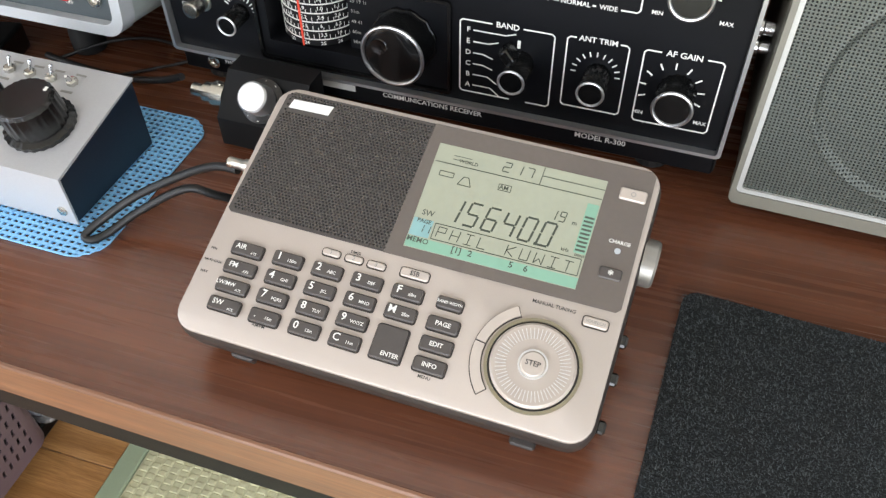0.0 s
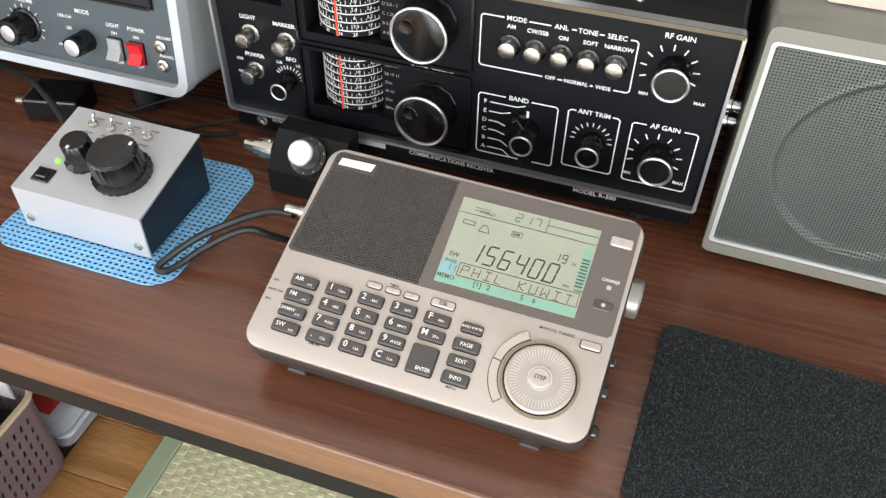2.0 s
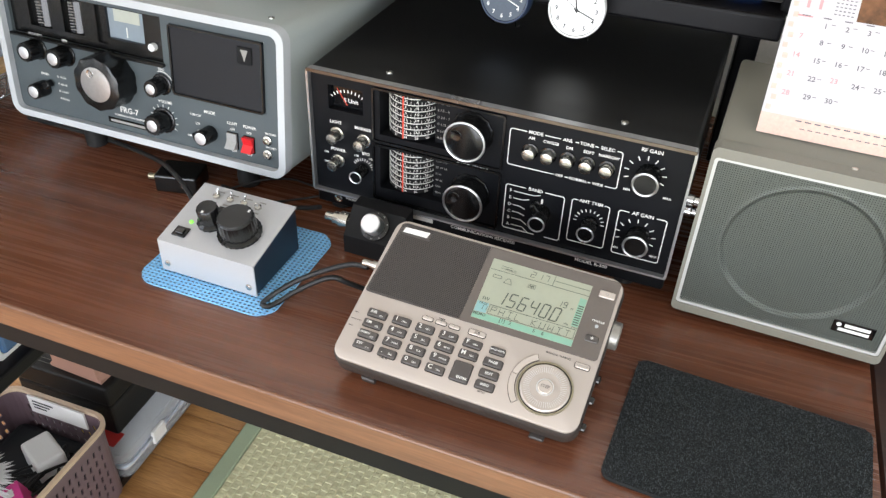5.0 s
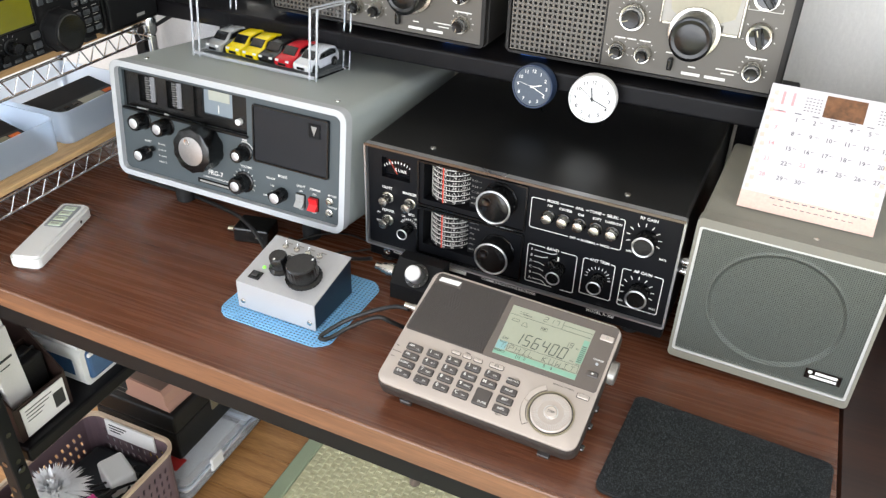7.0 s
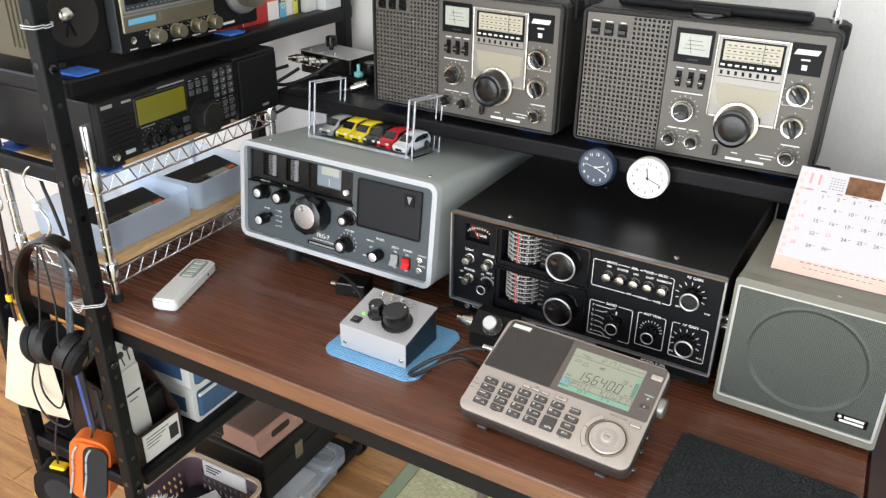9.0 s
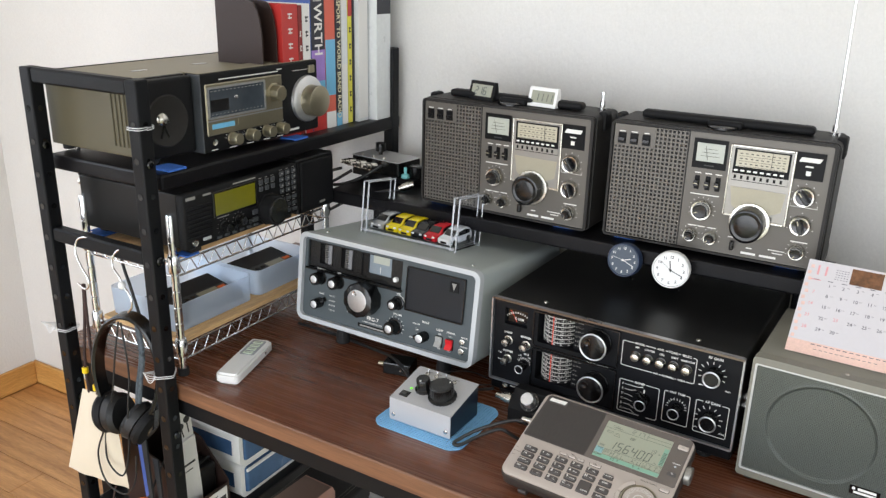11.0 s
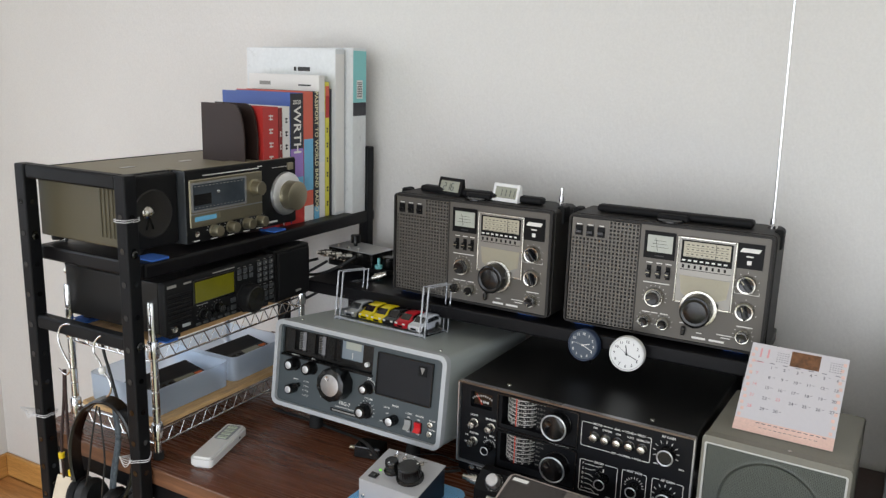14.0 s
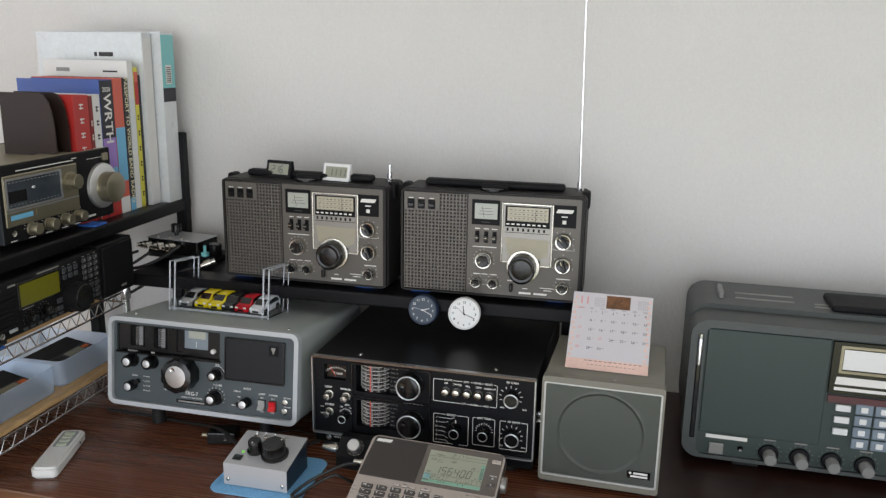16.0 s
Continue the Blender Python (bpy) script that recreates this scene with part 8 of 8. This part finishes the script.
def build_organizer():
    t = thing("desk_organizer", pose(-0.730, 0.214, SH1, 0, 0, 90), "dark brown organizer box with a white card in front", "organizer")
    W, D = 92, 150
    bm = B()
    prism(bm, [(0, 0), (D, 0), (D, 150), (60, 128), (0, 62)], 0, 3, "x")
    prism(bm, [(0, 0), (D, 0), (D, 150), (60, 128), (0, 62)], W - 3, W, "x")
    box(bm, 3, W - 3, 0, 3, 0, 58), box(bm, 3, W - 3, D - 3, D, 0, 148), box(bm, 3, W - 3, 3, D - 3, 0, 3), box(bm, 3, W - 3, 60, 63, 3, 100)
    part("shell", bm, BROWNPL, t)
    c = part("card", box(B(), 10, 84, -2.5, -1, 4, 54), PAPER, t, "white printed card")
    bm = B()
    for k, w in enumerate((46, 40, 30, 24)):
        bar(bm, 16 + w / 2, 46 - 6 * k, w, 1.6, -2.5)
    box(bm, 62, 80, -3, -2.5, 14, 40)
    part("card_print", bm, DKPRINT, c)
    t = thing("carton", pose(-0.738, 0.222, SH1 + 0.0035, 0, -3, 90), "tall white carton with an earphone picture", "carton")
    part("box", box(B(), 5, 42, 8, 30, 0, 168, 1, 1), PAPER, t)
    part("card_back", prism(B(), [(5, 165), (42, 165), (40, 218), (30, 232), (12, 226)], 12, 14), PAPER, t, "white hang card")
    bm = B()
    lathe(bm, [(6, 0), (6, 1)], out_y(18, 12, 194), 16), lathe(bm, [(6, 0), (6, 1)], out_y(31, 12, 202), 16)
    line(bm, (18, 194), (22, 172), 2.4, 12), line(bm, (31, 202), (33, 176), 2.4, 12), bar(bm, 22, 122, 26, 4, 8), bar(bm, 20, 110, 16, 2, 8)
    part("print", bm, DKPRINT, t, "printed dark earphones")
    t = thing("leather_case", pose(-0.745, 0.262, SH1 + 0.0035, 0, 0, 90), "black case standing in the organizer", "case")
    part("body", box(B(), 0, 36, 6, 44, 0, 92, 4, 2), LEATHER, t)
    bm = B()
    tube(bm, [(6, 20, 90), (8, 12, 102), (26, 12, 104), (32, 20, 92)], 2, 8)
    part("strap", bm, LEATHER, t)


def build_basket():
    t = thing("storage_basket", pose(-0.885, 0.215, SH0, 0, 0, 0), "mauve-brown perforated plastic basket full of odds and ends", "basket")
    W, D, Hh = 192, 225, 160
    bm = B()
    o0, o1 = rounded(8, W - 8, 8, D - 8, 22, 5), rounded(0, W, 0, D, 28, 5)

    def wall(p, q, n, rows):
        """Wall strip of real thickness with slanted openings between p and q."""
        L = math.hypot(q[0] - p[0], q[1] - p[1])
        ix, iy = -(q[1] - p[1]) / L * 2.2, (q[0] - p[0]) / L * 2.2
        for j in range(rows):
            for i in range(n):
                z0, z1 = 18 + (Hh - 40) * j / rows, 18 + (Hh - 40) * (j + 1) / rows
                f = lambda s, z, d: (p[0] + (q[0] - p[0]) * s + ix * d, p[1] + (q[1] - p[1]) * s + iy * d, z)
                s0, s1, g = i / n, (i + 1) / n, 0.25 / n
                c = [(s0, z0), (s1, z0), (s1, z1), (s0, z1)]
                k = [(s0 + g * 1.3, z0 + 4.5), (s1 - g * 1.3, z0 + 4.5), (s1 - g * 0.7, z1 - 4.5), (s0 + g * 1.9, z1 - 4.5)]
                ov, iv, ow, iw = ([bm.verts.new(f(*a, d)) for a in w] for w, d in ((c, 0), (k, 0), (c, 1), (k, 1)))
                for m_ in range(4):
                    n_ = (m_ + 1) % 4
                    bm.faces.new((ov[m_], ov[n_], iv[n_], iv[m_]))
                    bm.faces.new((iv[m_], iv[n_], iw[n_], iw[m_]))
                    bm.faces.new((ow[n_], ow[m_], iw[m_], iw[n_]))
    e = 26
    wall((W, e), (W, D - e), 13, 6), wall((W - e, D), (e, D), 10, 6), wall((e, 0), (W - e, 0), 10, 6), wall((0, D - e), (0, e), 13, 6)
    for cx, cy, a0 in ((W - e, D - e, 0), (e, D - e, 90), (e, e, 180), (W - e, e, 270)):
        for k in range(5):
            a, b_ = radians(a0 + 18 * k), radians(a0 + 18 * (k + 1))
            bm.faces.new([bm.verts.new((cx + e * math.cos(q), cy + e * math.sin(q), z)) for q, z in ((a, 18), (b_, 18), (b_, Hh - 22), (a, Hh - 22))])
    part("wall", bm, BASKET, t, "mauve-brown wall with slanted openings")
    part("base", prism(B(), rounded(0, W, 0, D, 26, 5), 0.5, 18, "z"), BASKET, t)
    part("band", ring(B(), rounded(-1, W + 1, -1, D + 1, 27, 5), rounded(2, W - 2, 2, D - 2, 25, 5), Hh - 23, Hh - 3, "z"), BASKET, t)
    part("rim", ring(B(), rounded(-5, W + 5, -5, D + 5, 30, 5), rounded(1, W - 1, 1, D - 1, 25, 5), Hh - 3, Hh + 4, "z"), BASKETRIM, t, "even beige rim")
    part("label_strip", box(B(), 42, 150, D - 7, D - 4, Hh - 34, Hh + 3), PAPER, t, "white label strip")
    bm = B()
    for k in range(3):
        box(bm, 50, 90 - 8 * k, D - 7.4, D - 7, Hh - 8 - 7 * k, Hh - 5 - 7 * k)
    part("label_print", bm, DKPRINT, t)
    z = SH0 + 0.02
    # contents
    bm = B()
    rnd = random.Random(8)
    for _ in range(900):
        a, el = rnd.uniform(0, 6.28), rnd.uniform(-0.2, 1.4)
        d = Vector((math.cos(a) * math.cos(el), math.sin(a) * math.cos(el), math.sin(el)))
        L = rnd.uniform(28, 46)
        s = d.cross(Vector((0, 0, 1))).normalized() * rnd.uniform(1.2, 2.6)
        p0, p1, p2 = d * 8, d * L * 0.6 + Vector((0, 0, 3)), d * L - Vector((0, 0, 4))
        v = [bm.verts.new(q) for q in (p0 - s * 0.5, p0 + s * 0.5, p1 + s, p1 - s, p2)]
        bm.faces.new(v[:4]), bm.faces.new((v[3], v[2], v[4]))
    f = solid("feather_duster", bm, FLUFF, pose(-0.775, 0.262, SH0 + 0.180) @ Matrix.Scale(1.3, 4), "white fluffy duster head lying in the basket", "duster")
    t = thing("ac_adapter", pose(-0.80, 0.362, SH0 + 0.098, 0, 0, -25), "white power adapter with black cord in the basket", "adapter")
    part("body", box(B(), 0, 62, 0, 44, 0, 46, 5, 2), WHITEPL, t)
    part("cord_guard", lathe(B(), [(4, 0), (3, 14)], pose(52, 0, 24, 90), 10), CABLE, t)
    part("stand_off", box(B(), 6, 56, 6, 38, -76, 0), BLKMAT, t)
    t = thing("carton", pose(-0.752, 0.292, SH0 + 0.100, 18, 0, -32), "pink and yellow printed carton in the basket", "carton")
    part("box", box(B(), 0, 72, 0, 30, 0, 52, 1, 1), PINK, t)
    part("yellow_field", box(B(), 1, 34, -0.6, 0, 1, 26), YELLOW, t, "yellow printed field")
    bm = B()
    for k in range(3):
        box(bm, 34, 66, -0.7, 0, 10 + 13 * k, 16 + 13 * k), box(bm, 10 + 20 * k, 24 + 20 * k, 6, 20, 52, 52.5)
    part("print", bm, PRINT, t)
    bm = B()
    for k in range(9):
        rnd = random.Random(k)
        tube(bm, [(-0.72 + rnd.uniform(-0.03, 0.02), 0.26 + 0.015 * k, SH0 + 0.10), (-0.76 + rnd.uniform(-0.03, 0.03), 0.31 + rnd.uniform(-0.03, 0.03), SH0 + 0.13), (-0.735 + rnd.uniform(-0.02, 0.02), 0.37 + rnd.uniform(-0.02, 0.03), SH0 + 0.12), (-0.78 + rnd.uniform(-0.03, 0.03), 0.40, SH0 + 0.10)], 0.0024, 7)
    solid("cable_tangle", bm, CABLE, Matrix(), "tangle of thin black cables in the basket", "cables", smooth=True, scale=1, kind="stuff")
    bm = B()
    box(bm, -0.872, -0.705, 0.235, 0.43, SH0 + 0.019, SH0 + 0.098, 0.012, 2)
    solid("folded_bag", bm, NYLON, Matrix(), "black folded nylon bag at the bottom of the basket", "bag", scale=1)


def build_flat_case():
    t = thing("clear_case", pose(-0.925, 0.447, SH0, 0, 0, 0), "clear plastic carrying case with moulded handle", "case")
    W, D, Hh = 226, 240, 52
    p = part("tray", prism(B(), rounded(0, W, 0, D, 18, 5), 0.5, Hh * 0.55, "z"), GLASSDULL, t, "clear lower tray", True)
    p.visible_shadow = False
    p = part("lid", prism(B(), rounded(2, W - 2, 2, D - 2, 17, 5), Hh * 0.57, Hh, "z"), GLASSDULL, t, "clear lid", True)
    p.visible_shadow = False
    part("seam", ring(B(), rounded(-3, W + 3, -3, D + 3, 20, 5), rounded(1, W - 1, 1, D - 1, 18, 5), Hh * 0.5, Hh * 0.62, "z"), FROST, t, "frosted seam lip", True)
    part("contents", box(B(), 12, W - 14, 14, D - 60, 2, Hh * 0.5, 4, 1), PAPER, t, "papers showing through")
    part("handle", ring(B(), rounded(120, W + 6, D - 50, D + 28, 26, 5), rounded(136, W - 10, D - 34, D + 14, 16, 5), Hh * 0.4, Hh * 0.8, "z"), FROST, t, "moulded frosted handle", True)
    part("latch", box(B(), W - 1, W + 6, 70, 104, 12, 42, 2, 1), WHITEPL, t, "white latch")
    l = part("label", box(B(), 120, 196, 16, 46, Hh, Hh + 0.5), BK_RED, t, "red and yellow label")
    part("label_field", box(B(), 120, 146, 18, 44, Hh + 0.5, Hh + 0.8), YELLOW, l)
    z = SH0 + Hh * MM + 0.001
    t = thing("jewel_case", pose(-0.925, 0.486, z), "black leatherette box with stitched lid and brass clasp", "case")
    W, D, h = 190, 250, 112
    part("body", box(B(), 0, W, 0, D, 0.2, h * 0.6, 5, 2), LEATHER, t)
    l = part("lid", box(B(), -1, W + 1, -1, D + 1, h * 0.61, h, 6, 3), LEATHER, t, "stitched black lid")
    for i_, zz in ((14, h + 0.2), (22, h + 0.2)):
        part("stitching", ring(B(), rounded(i_, W - i_, i_, D - i_, 6, 3), rounded(i_ + 0.8, W - i_ - 0.8, i_ + 0.8, D - i_ - 0.8, 6, 3), zz - 0.2, zz + 0.2, "z"), STITCH, l)
    part("clasp", box(B(), W, W + 5, 96, 118, h * 0.42, h * 0.76, 2, 2), GOLD, t, "brass clasp")
    z2 = z + h * MM + 0.001
    t = thing("tissue_box", pose(-0.850, 0.498, z2, 0, 0, -3), "rose-coloured metallic box with cut-out sides", "box")
    W, D, h = 104, 128, 44
    bm = B()
    prism(bm, [(0, 0), (W, 0), (W, 6), (W - 7, 14), (W - 7, h - 8), (W - 14, h), (14, h), (7, h - 8), (7, 14), (0, 6)], 0, D)
    part("body", bm, PINKBOX, t)
    part("top_panel", box(B(), 14, W - 15, 4, D - 4, h, h + 0.6), PINKTOP, t, "matt taupe top")
    part("slot", prism(B(), rounded(42, 96, 15, 32, 8, 5), W - 8.5, W - 6.4, "x"), BROWNPL, t, "oval side opening")


def build_equipment_case():
    t = thing("equipment_case", pose(-0.30, 0.715, 0.0035), "grey plastic equipment case standing under the desk", "case")
    W, D, Hh = 330, 92, 260
    part("body", box(B(), 0, W, 0, D, 0, Hh, 8, 3), KEYLIGHT, t, "", True)
    part("side_pocket", box(B(), -1.5, 18, 4, 40, 120, 200, 3, 2), INKBLK, t, "dark open pocket")
    for x in (48, 150):
        l = part("latch", box(B(), x, x + 44, -5, 1, 150, 176, 2, 1), GREYPL, t, "pale grey latch")
        part("latch_slot", box(B(), x + 12, x + 32, -5.6, -4.8, 156, 164), INKBLK, l)


build_equipment_case()
build_drawers()
build_organizer()
build_basket()
build_flat_case()

# ---- floor pieces ----
rnd = random.Random(3)
meshes = {}
y = YB - 0.012
row = 0
while y > -0.7:
    x = XL + 0.012 - (0.32 if row % 2 else 0.0) - rnd.uniform(0, 0.2)
    while x < TATX:
        L = 0.9
        xa, xb = max(x, XL + 0.012), min(x + L - 0.0015, TATX)
        if xb - xa > 0.02:
            bm = B()
            box(bm, xa, xb, y - 0.0985, y, -0.012, 0.0, 0.0008, 1)
            part("plank", bm, PLANK, floor, scale=1)
        x += L
    y -= 0.10
    row += 1
slab("floor_far", [(XL, TATX, YF, y, -0.012, -0.0005)], PLANK, "honey-coloured wooden floor behind the camera", "floor")
tat = thing("tatami", Matrix(), "pale green woven tatami mat with cloth border on the floor", "tatami", kind="structure")
part("border", box(B(), TATX + 0.001, TATX + 0.032, -1.0, YB - 0.002, -0.012, 0.004, 0.002, 1), TATEDGE, tat, "grey-green cloth border", scale=1)
part("underlay", box(B(), TATX + 0.033, XR, YF, YB - 0.002, -0.012, 0.0), TATAMI, tat, scale=1)
bm = B()
cx, cy = 0.0145, 0.0085
for i in range(int(0.85 / cx)):
    for j in range(int(0.74 / cy)):
        x, y = TATX + 0.034 + i * cx, 0.09 + j * cy
        h = 0.0022 if (i + j) % 2 else 0.0013
        o = [bm.verts.new(q) for q in ((x, y, 0.0003), (x + cx, y, 0.0003), (x + cx, y + cy, 0.0003), (x, y + cy, 0.0003))]
        k = [bm.verts.new(q) for q in ((x + cx * 0.2, y + cy * 0.14, h), (x + cx * 0.8, y + cy * 0.14, h), (x + cx * 0.8, y + cy * 0.86, h), (x + cx * 0.2, y + cy * 0.86, h))]
        for q in range(4):
            bm.faces.new((o[q], o[(q + 1) % 4], k[(q + 1) % 4], k[q]))
        bm.faces.new(k)
tagged(part("weave", bm, TATAMI, tat, "woven straw ribs", scale=1), kind="stuff")
